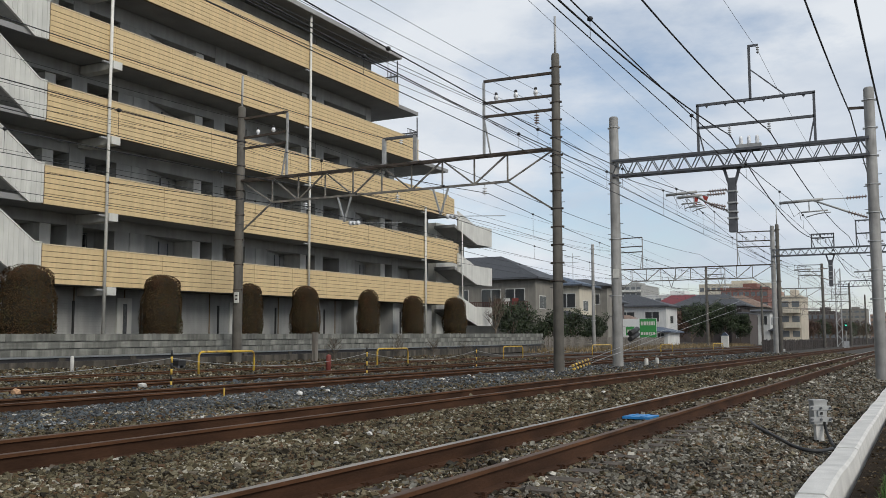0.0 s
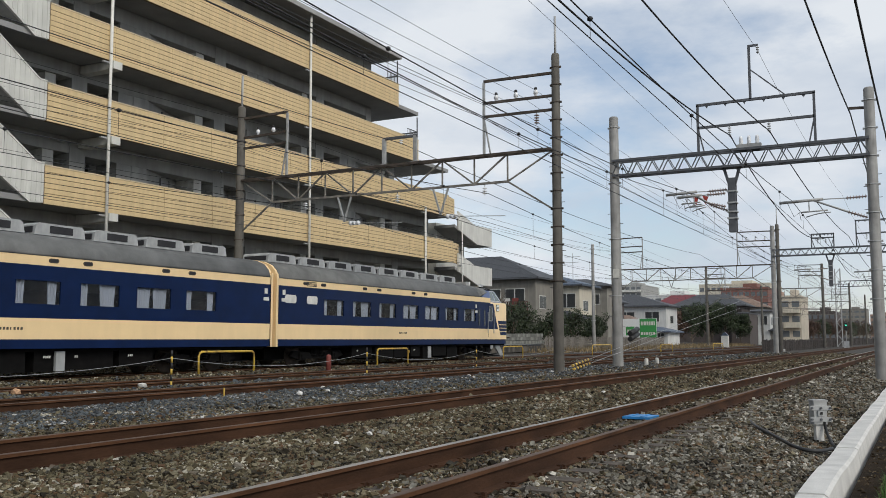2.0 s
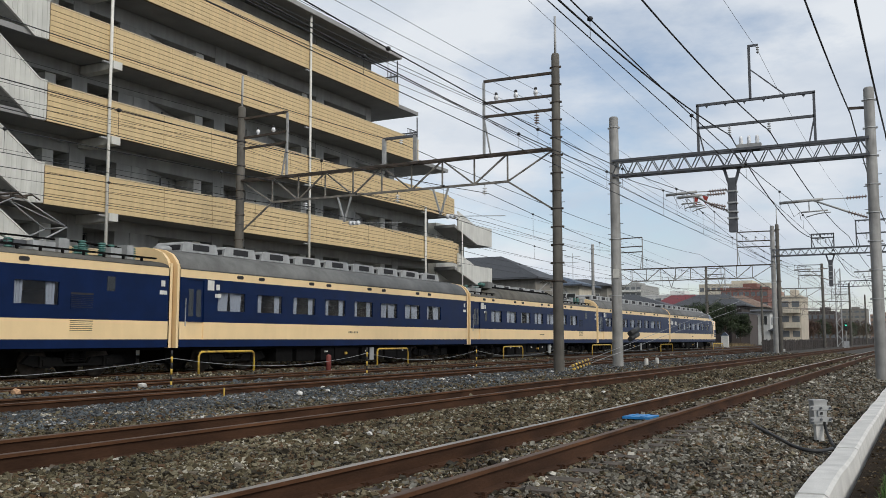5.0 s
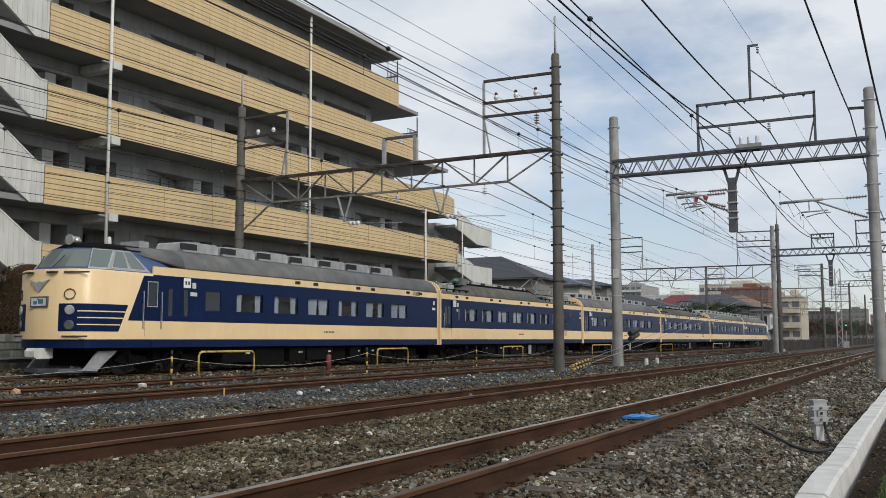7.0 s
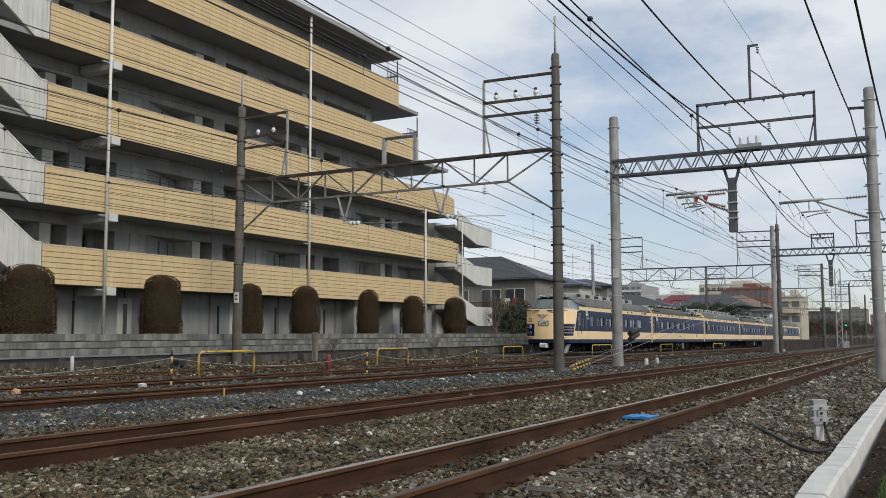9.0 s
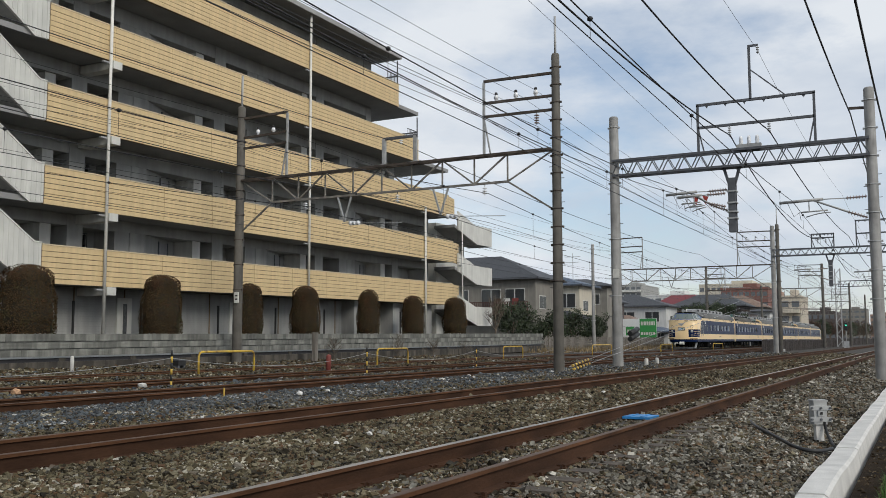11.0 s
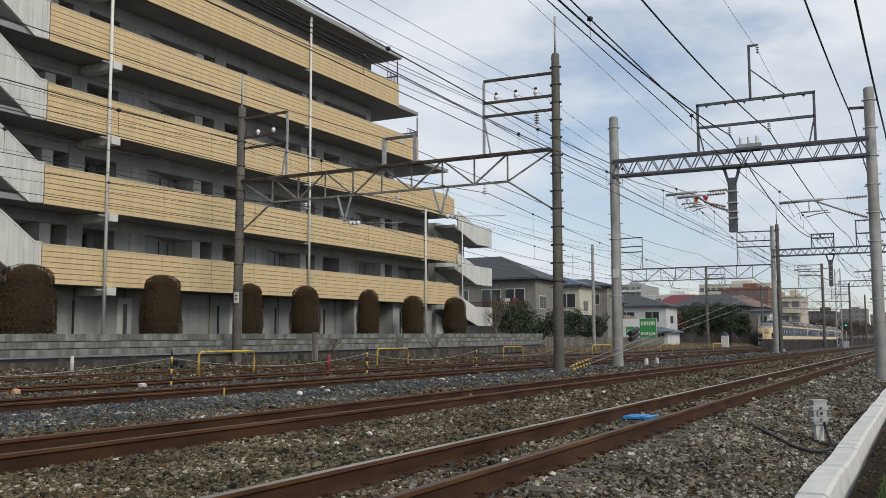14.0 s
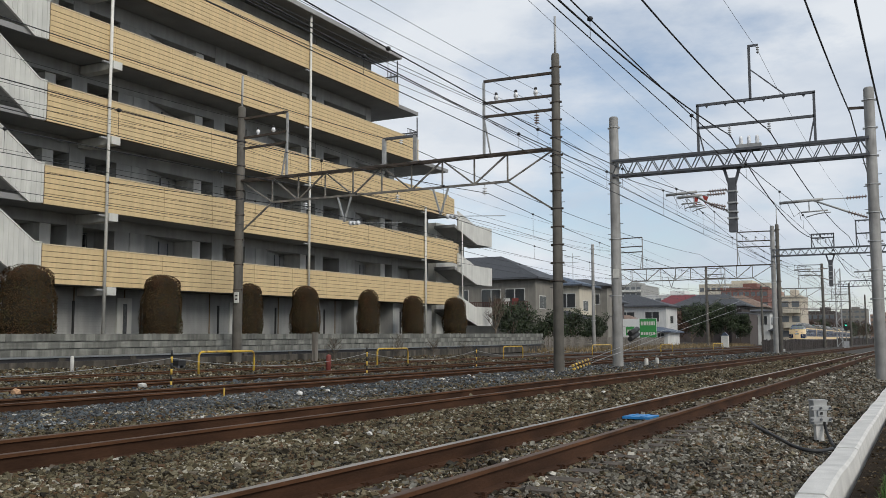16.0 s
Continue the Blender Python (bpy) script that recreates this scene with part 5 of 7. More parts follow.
def cab_coach(seed, front):
    """Driving coach; local x runs from the gangway to the nose."""
    L = 20.76
    car = thing("rail_coach", pose(0, 21.65, 0), "cream and navy driving coach with a high rounded cab", "train car", "coaches of the express train")
    xs = [3.0 + 1.985 * i for i in range(7 if front else 6)]
    E0 = 18.0
    roof_span(car, 0.25, 16.7)
    bm = B()
    ra = [bm.verts.new((16.7, y, z)) for y, z in ROOF_SECTION]
    rb = [bm.verts.new((18.6, y * 0.74, 3.58 + (z - 3.2) * 0.36)) for y, z in ROOF_SECTION]
    for i in range(len(ra)):
        bm.faces.new((ra[i], ra[(i + 1) % len(ra)], rb[(i + 1) % len(ra)], rb[i])).smooth = True
    bm.faces.new(ra)
    bm.faces.new(rb[::-1])
    part("roof_taper", bm, "roof_grey", car)
    roof_units(car, [3.7 + 1.9 * i for i in range(7)] if not front else [1.5, 3.4] + [5.3 + 1.9 * i for i in range(6)])
    for s in (-1, 1):
        side_band(car, "sill", s, 0.2, E0, 0.80, 1.04, "navy")
        side_band(car, "lower_band", s, 0.2, E0, 1.04, 1.58, "cream")
        holes = [(x, x + WIN_W, WIN_Z0, WIN_Z1) for x in xs]
        dx = 16.15 if not front else 17.0
        if not front:
            holes.append((15.05, 15.75, WIN_Z0, WIN_Z1))
        else:
            for a in (0.6, 1.9):
                y0, y1 = sorted((s * 1.445, s * 1.456))
                part("blank_window", slab(B(), [(a, 2.4), (a + 0.06, 2.34), (a + 0.6, 2.34), (a + 0.66, 2.4), (a + 0.66, 2.58), (a + 0.6, 2.64), (a + 0.06, 2.64), (a, 2.58)], "y", y0, y1), "pipe_white", car, "white frosted lavatory window")
        side_band(car, "window_band", s, 0.2, E0, 1.58, 2.95, "navy", holes)
        side_band(car, "upper_band", s, 0.2, E0, 2.95, 3.2, "cream")
        windows(car, s, xs, seed)
        if not front:
            y0, y1 = sorted((s * 1.42, s * 1.43))
            part("window", box(B(), 15.05, 15.75, y0, y1, WIN_Z0, WIN_Z1), "pane_dark", car, "frosted vestibule window")
        small_marks(car, s, 15.0, 8.6)
        white_plates(car, s, 16.2)
        white_plates(car, s, 0.45)
        y0, y1 = sorted((s * 1.45, s * 1.457))
        bm = B()
        for i in range(4):
            box(bm, 1.9, 2.5, y0, y1, 3.0 + i * 0.045, 3.025 + i * 0.045)
        part("louvre", bm, "steel_rust", car)
        a, zs = (18.72, 2.52) if front else (16.42, 2.6)
        sign = part("destination_sign", box(B(), a, a + 0.36, *sorted((s * 1.45, s * 1.466)), zs, zs + 0.35), "black", car, "white destination sign in a black frame")
        part("sign_face", box(B(), a + 0.025, a + 0.335, *sorted((s * 1.46, s * 1.470)), zs + 0.025, zs + 0.325), "sign_white", sign)
        for k in range(2):
            part("sign_bar", box(B(), a + 0.07 + k * 0.12, a + 0.15 + k * 0.12, *sorted((s * 1.465, s * 1.473)), zs + 0.12, zs + 0.23), "plate_dark", sign)
        # navy flank behind the slanted edge, with the crew door
        part("cab_flank", slab(B(), [(E0, 1.58), (18.92, 1.58), (18.36, 2.9), (E0, 2.9)], "y", *sorted((s * 1.44, s * 1.456))), "navy", car)
        d = part("crew_door", box(B(), 17.74, 18.29, *sorted((s * 1.452, s * 1.46)), 1.14, 2.86), "navy", car)
        part("door_foot", box(B(), 17.74, 18.29, *sorted((s * 1.455, s * 1.463)), 1.14, 1.58), "cream", d)
        part("door_pane", box(B(), 17.84, 18.19, *sorted((s * 1.455, s * 1.466)), 2.02, 2.72), "pane_dark", d)
        part("door_frame", ring(B(), 17.84, 18.19, 2.02, 2.72, 0.03, *sorted((s * 1.455, s * 1.472))), "chrome", d)
        for x in (17.64, 18.36):
            part("grab_rail", box(B(), x, x + 0.03, *sorted((s * 1.45, s * 1.5)), 1.35, 2.45), "chrome", car)
        part("vestibule_pane", box(B(), 16.55, 16.72, *sorted((s * 1.45, s * 1.458)), 1.75, 2.55), "pane_dark", car)
        part("vestibule_pane", box(B(), 17.2, 17.37, *sorted((s * 1.45, s * 1.458)), 1.75, 2.55), "pane_dark", car)
        # striped panel round the corner
        part("stripe_panel", wrap_band(B(), 18.93, 20.66, 1.26, 2.02, s, 0.008, 0.33), "navy", car)
        for i, z in enumerate((1.80, 1.62, 1.43)):
            part("stripe", wrap_band(B(), 19.03 + 0.09 * i, 20.45, z, z + 0.032, s, 0.016), "cream", car)
        for z, m2 in ((1.84, "galv"), (1.43, "steel")):
            bm = lathe(B(), [(0.13, 0), (0.14, 0.04), (0.11, 0.06)], 18)
            bmesh.ops.rotate(bm, verts=bm.verts, matrix=Matrix.Rotation(radians(90), 3, "Y"))
            bmesh.ops.rotate(bm, verts=bm.verts, matrix=Matrix.Rotation(s * radians(30), 3, "Z"))
            bmesh.ops.translate(bm, verts=bm.verts, vec=(20.545, s * 0.98, z))
            part("headlight", bm, m2, car, "round chrome headlight")
        for z in (2.86, 1.10):
            part("corner_step", wrap_band(B(), 20.38, 20.63, z, z + 0.045, s, 0.05), "steel_rust", car)
        bm = B()
        for k in range(16):
            a, b2 = k * math.tau / 16, (k + 1) * math.tau / 16
            f = lambda q: (20.57 - 0.15 * math.cos(q) * 0.5, s * (0.98 + 0.15 * math.cos(q) * 0.86), 2.28 + 0.14 * math.sin(q))
            rod(bm, f(a), f(b2), 0.014, n=5, caps=False)
        part("lamp_rim", bm, "steel_rust", car, "round blanking plate rim")
    outline = [(u, v) for u, v in NOSE] + [(u, -v) for u, v in NOSE[::-1][1:]]
    bm = B()
    lo, hi = [bm.verts.new((u, v, 1.04)) for u, v in outline], [bm.verts.new((u, v, 2.93)) for u, v in outline]
    rim = [bm.verts.new((u - 0.03 if u > 18.1 else u, v * 0.975, 2.98)) for u, v in outline]
    for i in range(len(outline) - 1):
        bm.faces.new((lo[i], lo[i + 1], hi[i + 1], hi[i])).smooth = True
        bm.faces.new((hi[i], hi[i + 1], rim[i + 1], rim[i])).smooth = True
    bm.faces.new([bm.verts.new((v.co.x, v.co.y, 2.98)) for v in rim])
    part("nose", bm, "cream", car)
    part("nose_sill", slab(B(), [(u - 0.05, v * 0.985) for u, v in outline], "z", 0.80, 1.04), "navy", car)
    # cab glasshouse: a frustum on the nose
    base = [(16.7, 1.43), (19.6, 1.36), (20.15, 1.15), (20.5, 0.6), (20.56, 0.0)]
    top = [(18.2, 1.10), (19.1, 1.04), (19.75, 0.85), (19.95, 0.45), (19.98, 0.0)]
    ZB, ZT = 2.98, 3.64

    def fp(lst, s):
        return [(u, s * v) for u, v in lst]
    loop_b = fp(base, 1) + fp(base, -1)[::-1][1:]
    loop_t = fp(top, 1) + fp(top, -1)[::-1][1:]
    bm = B()
    vb = [bm.verts.new((u, v, ZB)) for u, v in loop_b]
    vt = [bm.verts.new((u, v, ZT)) for u, v in loop_t]
    n = len(vb)
    for i in range(n):
        bm.faces.new((vb[i], vb[(i + 1) % n], vt[(i + 1) % n], vt[i]))
    bm.faces.new(vt)
    bm.faces.new(vb[::-1])
    part("cab_glasshouse", bm, "navy_light", car, "blue painted cab surround")
    bm = B()
    lo = [bm.verts.new((u + 0.02, v * 1.03, ZT - 0.02)) for u, v in loop_t]
    hi = [bm.verts.new((u - 0.25 if u > 18 else u, v * 0.7, ZT + 0.17)) for u, v in loop_t]
    for i in range(n):
        bm.faces.new((lo[i], lo[(i + 1) % n], hi[(i + 1) % n], hi[i])).smooth = True
    bm.faces.new(hi)
    bm.faces.new(lo[::-1])
    part("cab_roof", bm, "underfloor", car, "black cab roof")

    def quad_pane(a, b2, c, d, off, t0, t1, f0, f1, name, mat, lab=""):
        """A flat pane on the sloping side between base edge a-b2 and top edge c-d (fractions f along, t up)."""
        def P(f, t):
            lo3 = Vector((*a, ZB)).lerp(Vector((*b2, ZB)), f)
            hi3 = Vector((*c, ZT)).lerp(Vector((*d, ZT)), f)
            return lo3.lerp(hi3, t)
        nrm = (P(1, 0) - P(0, 0)).cross(P(0, 1) - P(0, 0)).normalized()
        mid = P(0.5, 0.5) - Vector((18.5, 0, 3.2))
        if nrm.dot(mid) < 0:
            nrm = -nrm
        q = [P(f0, t0), P(f1, t0), P(f1, t1), P(f0, t1)]
        bm2 = B()
        v0, v1 = [bm2.verts.new(p - nrm * 0.01) for p in q], [bm2.verts.new(p + nrm * off) for p in q]
        bm2.faces.new(v1)
        for i in range(4):
            bm2.faces.new((v0[i], v0[(i + 1) % 4], v1[(i + 1) % 4], v1[i]))
        return part(name, bm2, mat, car, lab)
    for s in (1, -1):
        g = lambda lst, i: (lst[i][0], s * lst[i][1])
        quad_pane(g(base, 0), g(base, 1), g(top, 0), g(top, 1), 0.005, 0.04, 0.97, 0.46, 1.0, "window_surround", "unit_grey")
        quad_pane(g(base, 1), g(base, 2), g(top, 1), g(top, 2), 0.005, 0.04, 0.97, 0.0, 1.0, "window_surround", "unit_grey")
        for f0, f1 in ((0.50, 0.70), (0.75, 0.96)):
            quad_pane(g(base, 0), g(base, 1), g(top, 0), g(top, 1), 0.01, 0.1, 0.93, f0 - 0.012, f1 + 0.012, "window_frame", "chrome")
            quad_pane(g(base, 0), g(base, 1), g(top, 0), g(top, 1), 0.016, 0.15, 0.88, f0, f1, "cab_side_window", "pane_cab_sky")
        quad_pane(g(base, 1), g(base, 2), g(top, 1), g(top, 2), 0.01, 0.1, 0.93, 0.02, 0.98, "window_frame", "chrome")
        quad_pane(g(base, 1), g(base, 2), g(top, 1), g(top, 2), 0.016, 0.12, 0.9, 0.1, 0.95, "windscreen", "pane_cab_sky")
        quad_pane(g(base, 2), g(base, 3), g(top, 2), g(top, 3), 0.012, 0.10, 0.92, 0.03, 1.0, "windscreen", "pane_cab_sky")
        quad_pane(g(base, 3), g(base, 4), g(top, 3), g(top, 4), 0.012, 0.10, 0.92, 0.0, 0.97, "windscreen", "pane_cab_sky")
    lamp = part("roof_headlight", lathe(B(), [(0.09, 0), (0.13, 0.06), (0.13, 0.14), (0.08, 0.22)], 16, (19.6, 0, 3.78)), "chrome", car, "round roof headlight")
    bm = rod(B(), (19.62, 0, 3.9), (19.86, 0, 3.9), 0.08, 0.16, 14)
    part("lamp_lens", bm, "galv", lamp)
    part("antenna", lathe(B(), [(0.08, 0), (0.06, 0.28), (0.03, 0.32)], 10, (18.4, 0, 3.8)), "pipe_white", car)
    part("horn_cover", box(B(), 17.2, 17.6, -0.4, 0.4, 3.83, 4.05), "galv", car)
    # emblem, destination box, gangway strip and marker bars on the flat front
    part("emblem", slab(B(), [(-0.38, 2.68), (-0.1, 2.60), (0.0, 2.64), (0.1, 2.60), (0.38, 2.68), (0.16, 2.48), (0.0, 2.34), (-0.16, 2.48)], "x", 20.73, 20.80), "unit_grey", car, "winged metal front emblem")
    part("head_sign_frame", box(B(), 20.7, 20.785, -0.34, 0.34, 1.92, 2.22), "steel", car)
    part("head_sign", box(B(), 20.7, 20.795, -0.29, 0.29, 1.96, 2.18), "pipe_white", car, "backlit white head sign")
    for y, w, z, h, m in ((-0.2, 0.16, 2.0, 0.1, "blue_sheet"), (0.0, 0.2, 2.02, 0.12, "green_ins"), (-0.05, 0.1, 2.12, 0.04, "blue_sheet")):
        part("sign_patch", box(B(), 20.795, 20.799, y, y + w, z, z + h), m, car, "blue-green patch of the head sign")
    for s in (-1, 1):
        part("wiper", rod(B(), (20.62, s * 0.3, 3.03), (20.33, s * 0.42, 3.38), 0.012, n=5), "black", car)
        part("front_step", box(B(), 20.68, 20.80, *sorted((s * 0.28, s * 0.62)), 2.87, 2.91), "steel_rust", car)
    # coupler, skirt
    part("coupler_cover", slab(B(), [(20.4, 0.52), (20.9, 0.50), (21.0, 0.56), (21.02, 0.72), (20.94, 0.80), (20.4, 0.80)], "y", -0.19, 0.19), "pipe_white", car, "off-white coupler cover")
    for s in (-1, 1):
        part("skirt", slab(B(), [(18.9, 0.82), (19.6, 0.82), (20.2, 0.18), (19.75, 0.16)], "y", *sorted((s * 1.12, s * 1.2))), "galv", car, "pale grey guard plate")
    part("snow_plough", slab(B(), [(19.7, -1.2), (20.2, -1.12), (20.62, -0.7), (20.72, 0.0), (20.62, 0.7), (20.2, 1.12), (19.7, 1.2), (19.9, 0.9), (20.35, 0.5), (20.4, 0.0), (20.35, -0.5), (19.9, -0.9)], "z", 0.13, 0.24), "steel", car, "grey curved snow plough")
    part("interior_partition", box(B(), 0.4, 17.8, -0.02, 0.02, 1.0, 3.15), "interior", car)
    part("coach_floor", box(B(), 0.3, 18.0, -1.40, 1.40, 0.96, 1.03), "underfloor", car)
    car_ends(car, L, (0,))
    underfloor(car, 20.5, seed)
    return car


train_meshes()
PITCH = 20.25
CARS = [cab_coach(1, False), coach("power", 2), coach("plain", 3), coach("power", 4), coach("plain", 5), cab_coach(6, True)]



# ---- trackside things ----
def build_kerb():
    kerb = thing("kerb", pose(0, 0, 0), "white-painted concrete kerb along the ballast edge", "kerb", kind="structure")
    rnd = random.Random(8)
    x = -3.0
    while x < 60:
        L = 2.0
        bm = B()
        prev = None
        dz = rnd.uniform(-0.008, 0.008)
        for i in range(9):
            u = x + 0.004 + (L - 0.008) * i / 8
            o = 0.035 * noise.noise((u * 0.45, 3.3, 0)) + 0.02
            e = [0.004 * noise.noise((u * 5.0, q, 1)) for q in range(4)]
            loop = [bm.verts.new(q) for q in ((u, 0.77 + o, -0.75), (u, 1.11 + o, -0.75), (u, 1.11 + o + e[0], -0.385 + dz), (u, 1.085 + o + e[1], -0.352 + dz), (u, 0.86 + o + e[2], -0.348 + dz), (u, 0.825 + o + e[3], -0.375 + dz))]
            if prev:
                for k in range(6):
                    bm.faces.new((prev[k], prev[(k + 1) % 6], loop[(k + 1) % 6], loop[k]))
            else:
                bm.faces.new(loop[::-1])
            prev = loop
        bm.faces.new(prev)
        part("kerb_stone", bm, "white_kerb", kerb)
        x += L
    g = thing("verge", pose(0, 0, 0), "bare brown soil verge beside the kerb", "verge", kind="structure")
    verts, faces = [], []
    nx, ny = 120, 14
    for i in range(nx + 1):
        for j in range(ny + 1):
            X, Y = -2 + i * 0.3, 0.75 - j * 0.3
            verts.append((X, Y, -0.52 + 0.06 * min(1, j / 6) + 0.045 * min(1, j / 4) * noise.noise((X * 2.1, Y * 2.1, 3))))
    for i in range(nx):
        for j in range(ny):
            a = i * (ny + 1) + j
            faces.append((a, a + 1, a + ny + 2, a + ny + 1))
    soup("soil", verts, faces, "soil", g)


build_kerb()


def leaf_cloud(rnd, n, size, place, out=None):
    """Many small leaves; place(rnd) gives a point and the way it faces."""
    verts, faces = [], []
    for _ in range(n):
        p, d = place(rnd)
        d = (Vector(d) + Vector((rnd.uniform(-1, 1), rnd.uniform(-1, 1), rnd.uniform(-1, 1))) * 0.8).normalized()
        u = d.cross(Vector((rnd.uniform(-1, 1), rnd.uniform(-1, 1), rnd.uniform(-1, 1)))).normalized()
        v = d.cross(u)
        s = size * rnd.uniform(0.6, 1.3)
        k = len(verts)
        p = Vector(p)
        verts += [tuple(p - u * s * 0.5), tuple(p + v * s * 0.28 + d * s * 0.08), tuple(p + u * s * 0.5), tuple(p - v * s * 0.28 + d * s * 0.08)]
        faces.append((k, k + 1, k + 2, k + 3))
    return verts, faces


def build_grass():
    rnd = random.Random(21)
    verts, faces = [], []
    for _ in range(15000):
        X, Y = rnd.uniform(5.5, 14) if rnd.random() < 0.7 else rnd.uniform(14, 22), rnd.uniform(-0.9, 0.46)
        if not (X < 13 and Y < 0.5) and noise.noise((X * 0.9, Y * 1.6, 7)) < -0.05 + 0.35 * (Y + 0.2):
            continue
        z = -0.50 + 0.06 * min(1, (0.75 - Y) / 1.8) + 0.01
        h, a, w = rnd.uniform(0.05, 0.16), rnd.uniform(0, math.tau), 0.007
        n = len(verts)
        lean = rnd.uniform(0.02, 0.08)
        verts += [(X - w * math.sin(a), Y + w * math.cos(a), z), (X + w * math.sin(a), Y - w * math.cos(a), z), (X + lean * math.cos(a), Y + lean * math.sin(a), z + h)]
        faces.append((n, n + 1, n + 2))
    g = soup("grass", verts, faces, "grass")
    tagged(g, "short green grass on the verge beside the kerb", "grass", kind="stuff")
    verts, faces = [], []
    for _ in range(5000):
        X = rnd.uniform(60, 150)
        Y = rnd.uniform(23.7, 27.5)
        z = ground_z(Y)
        h, a, w = rnd.uniform(0.15, 0.55), rnd.uniform(0, math.tau), 0.03
        n = len(verts)
        verts += [(X - w * math.sin(a), Y + w * math.cos(a), z), (X + w * math.sin(a), Y - w * math.cos(a), z), (X + 0.2 * math.cos(a), Y + 0.2 * math.sin(a), z + h)]
        faces.append((n, n + 1, n + 2))
    g = soup("dry_grass", verts, faces, "dry_grass")
    tagged(g, "dry straw-coloured weeds beside the far tracks", "grass", kind="stuff")


build_grass()


def verge_litter():
    rnd = random.Random(77)

    def place(q):
        X, Y = q.uniform(5, 30), q.uniform(-0.8, 0.72)
        return (X, Y, -0.52 + 0.06 * min(1, (0.75 - Y) / 1.8) + 0.045 * noise.noise((X * 2.1, Y * 2.1, 3)) + q.uniform(0.0, 0.02)), (0, 0, 1)
    v, f = leaf_cloud(rnd, 5000, 0.055, place)
    tagged(soup("leaf_litter", v, f, "dead_leaf"), "brown dead leaves and chips on the verge", "leaf litter", kind="stuff")


verge_litter()


def marker_post():
    """White post with a junction box, beside the kerb."""
    p = thing("junction_post", pose(14.15, 1.42, -0.46, 0, 0, 30), "white-grey concrete post with a metal junction box", "post")
    part("post", box(B(), -0.045, 0.045, -0.055, 0.055, -0.1, 0.42), "white_kerb", p)
    bx = part("junction_box", box(B(), -0.08, 0.08, -0.095, 0.095, 0.30, 0.62), "galv", p, "dull galvanised junction box")
    part("lid", box(B(), -0.09, 0.09, -0.105, 0.105, 0.62, 0.645), "galv", bx)
    for z in (0.34, 0.50):
        part("strap_plate", box(B(), -0.092, -0.08, -0.15, 0.15, z, z + 0.065), "galv", bx)
        for y in (-0.13, 0.0, 0.13):
            bm = rod(B(), (-0.112, y, z + 0.032), (-0.09, y, z + 0.032), 0.018, n=6)
            part("bolt", bm, "steel", bx)
    part("face_plate", box(B(), -0.105, -0.08, -0.045, 0.045, 0.415, 0.49), "galv", bx)
    part("lock", box(B(), -0.115, -0.105, -0.018, 0.018, 0.44, 0.475), "black", bx)
    c = thing("cable", pose(0, 0, 0), "black rubber cable on the ballast", "cable")
    pts = [(15.3, 2.55, -0.25), (14.45, 2.35, -0.255), (13.58, 2.0, -0.27), (13.03, 1.74, -0.31), (12.6, 1.53, -0.345), (12.5, 1.32, -0.365), (12.75, 1.18, -0.37), (13.1, 1.13, -0.36)]
    fine = []
    for a, b2 in zip(pts, pts[1:]):
        fine += [Vector(a).lerp(Vector(b2), k / 4) for k in range(4)]
    fine = [sum((fine[max(0, min(len(fine) - 1, i + d))] for d in (-2, -1, 0, 1, 2)), Vector()) / 5 for i in range(len(fine))]
    tube("cable_run", fine, 0.024, "black", c, 8)
    tube("cable_loop", [(14.15, 1.36, -0.05), (14.05, 1.30, -0.28), (13.6, 1.2, -0.37), (13.1, 1.13, -0.36)], 0.022, "black", c, 8)


marker_post()


def blue_plate():
    b = thing("plastic_sheet", pose(13.95, 3.95, -0.16), "bright blue plastic board lying between the rails", "board")
    bm = B()
    slab(bm, [(-0.26, -0.22), (0.24, -0.23), (0.27, 0.20), (-0.24, 0.21)], "z", 0.0, 0.035)
    part("board", bm, "blue_sheet", b)
    part("board_rib", box(box(B(), -0.22, 0.22, -0.1, -0.06, 0.035, 0.045), -0.22, 0.22, 0.08, 0.12, 0.035, 0.045), "blue_sheet", b)


blue_plate()


def yellow_guard(x0, x1, y, z0, z1):
    g = thing("hoop_guard", pose(0, 0, 0), "yellow-painted tubular steel hoop guard", "guard rail", "yellow hoop guards between the tracks")
    c = 0.12
    pts = [(x0, y, z0), (x0, y, z1 - c), (x0 + 0.3 * c, y, z1 - 0.3 * c), (x0 + c, y, z1), (x1 - c, y, z1), (x1 - 0.3 * c, y, z1 - 0.3 * c), (x1, y, z1 - c), (x1, y, z0)]
    tube("hoop", pts, 0.035, "yellow", g, 8)


for xa, xb, za in ((20.95, 23.5, 0.66), (31.07, 33.5, 0.66), (43.37, 45.92, 0.66), (57.6, 61.7, 0.66), (75, 79, 0.62), (96, 101, 0.6)):
    yellow_guard(xa, xb, 19.4, -0.1, za)


def striped_post(x, y, z0, z1):
    p = thing("striped_post", pose(x, y, z0), "slim yellow and black striped marker post", "post", "striped posts between the tracks")
    n = 6
    h = (z1 - z0) / n
    for k in range(n):
        part("band", lathe(B(), [(0.026, k * h), (0.026, (k + 1) * h)], 10), "yellow" if k % 2 == 0 else "black", p)


POSTS = [16.1, 24.6, 32.6, 41.5, 51.0, 61.0]
for x in POSTS:
    striped_post(x, 15.75, -0.08, 0.78)
rope = thing("rope", pose(0, 0, 0), "thin grey rope strung between the striped posts", "rope")
rp = []
for a, b2 in zip([6.0] + POSTS, POSTS):
    rp += hang((a, 15.75, 0.60), (b2, 15.75, 0.60), 0.28, 8)[(1 if rp else 0):]
tube("rope_strand", rp, 0.006, "galv", rope)


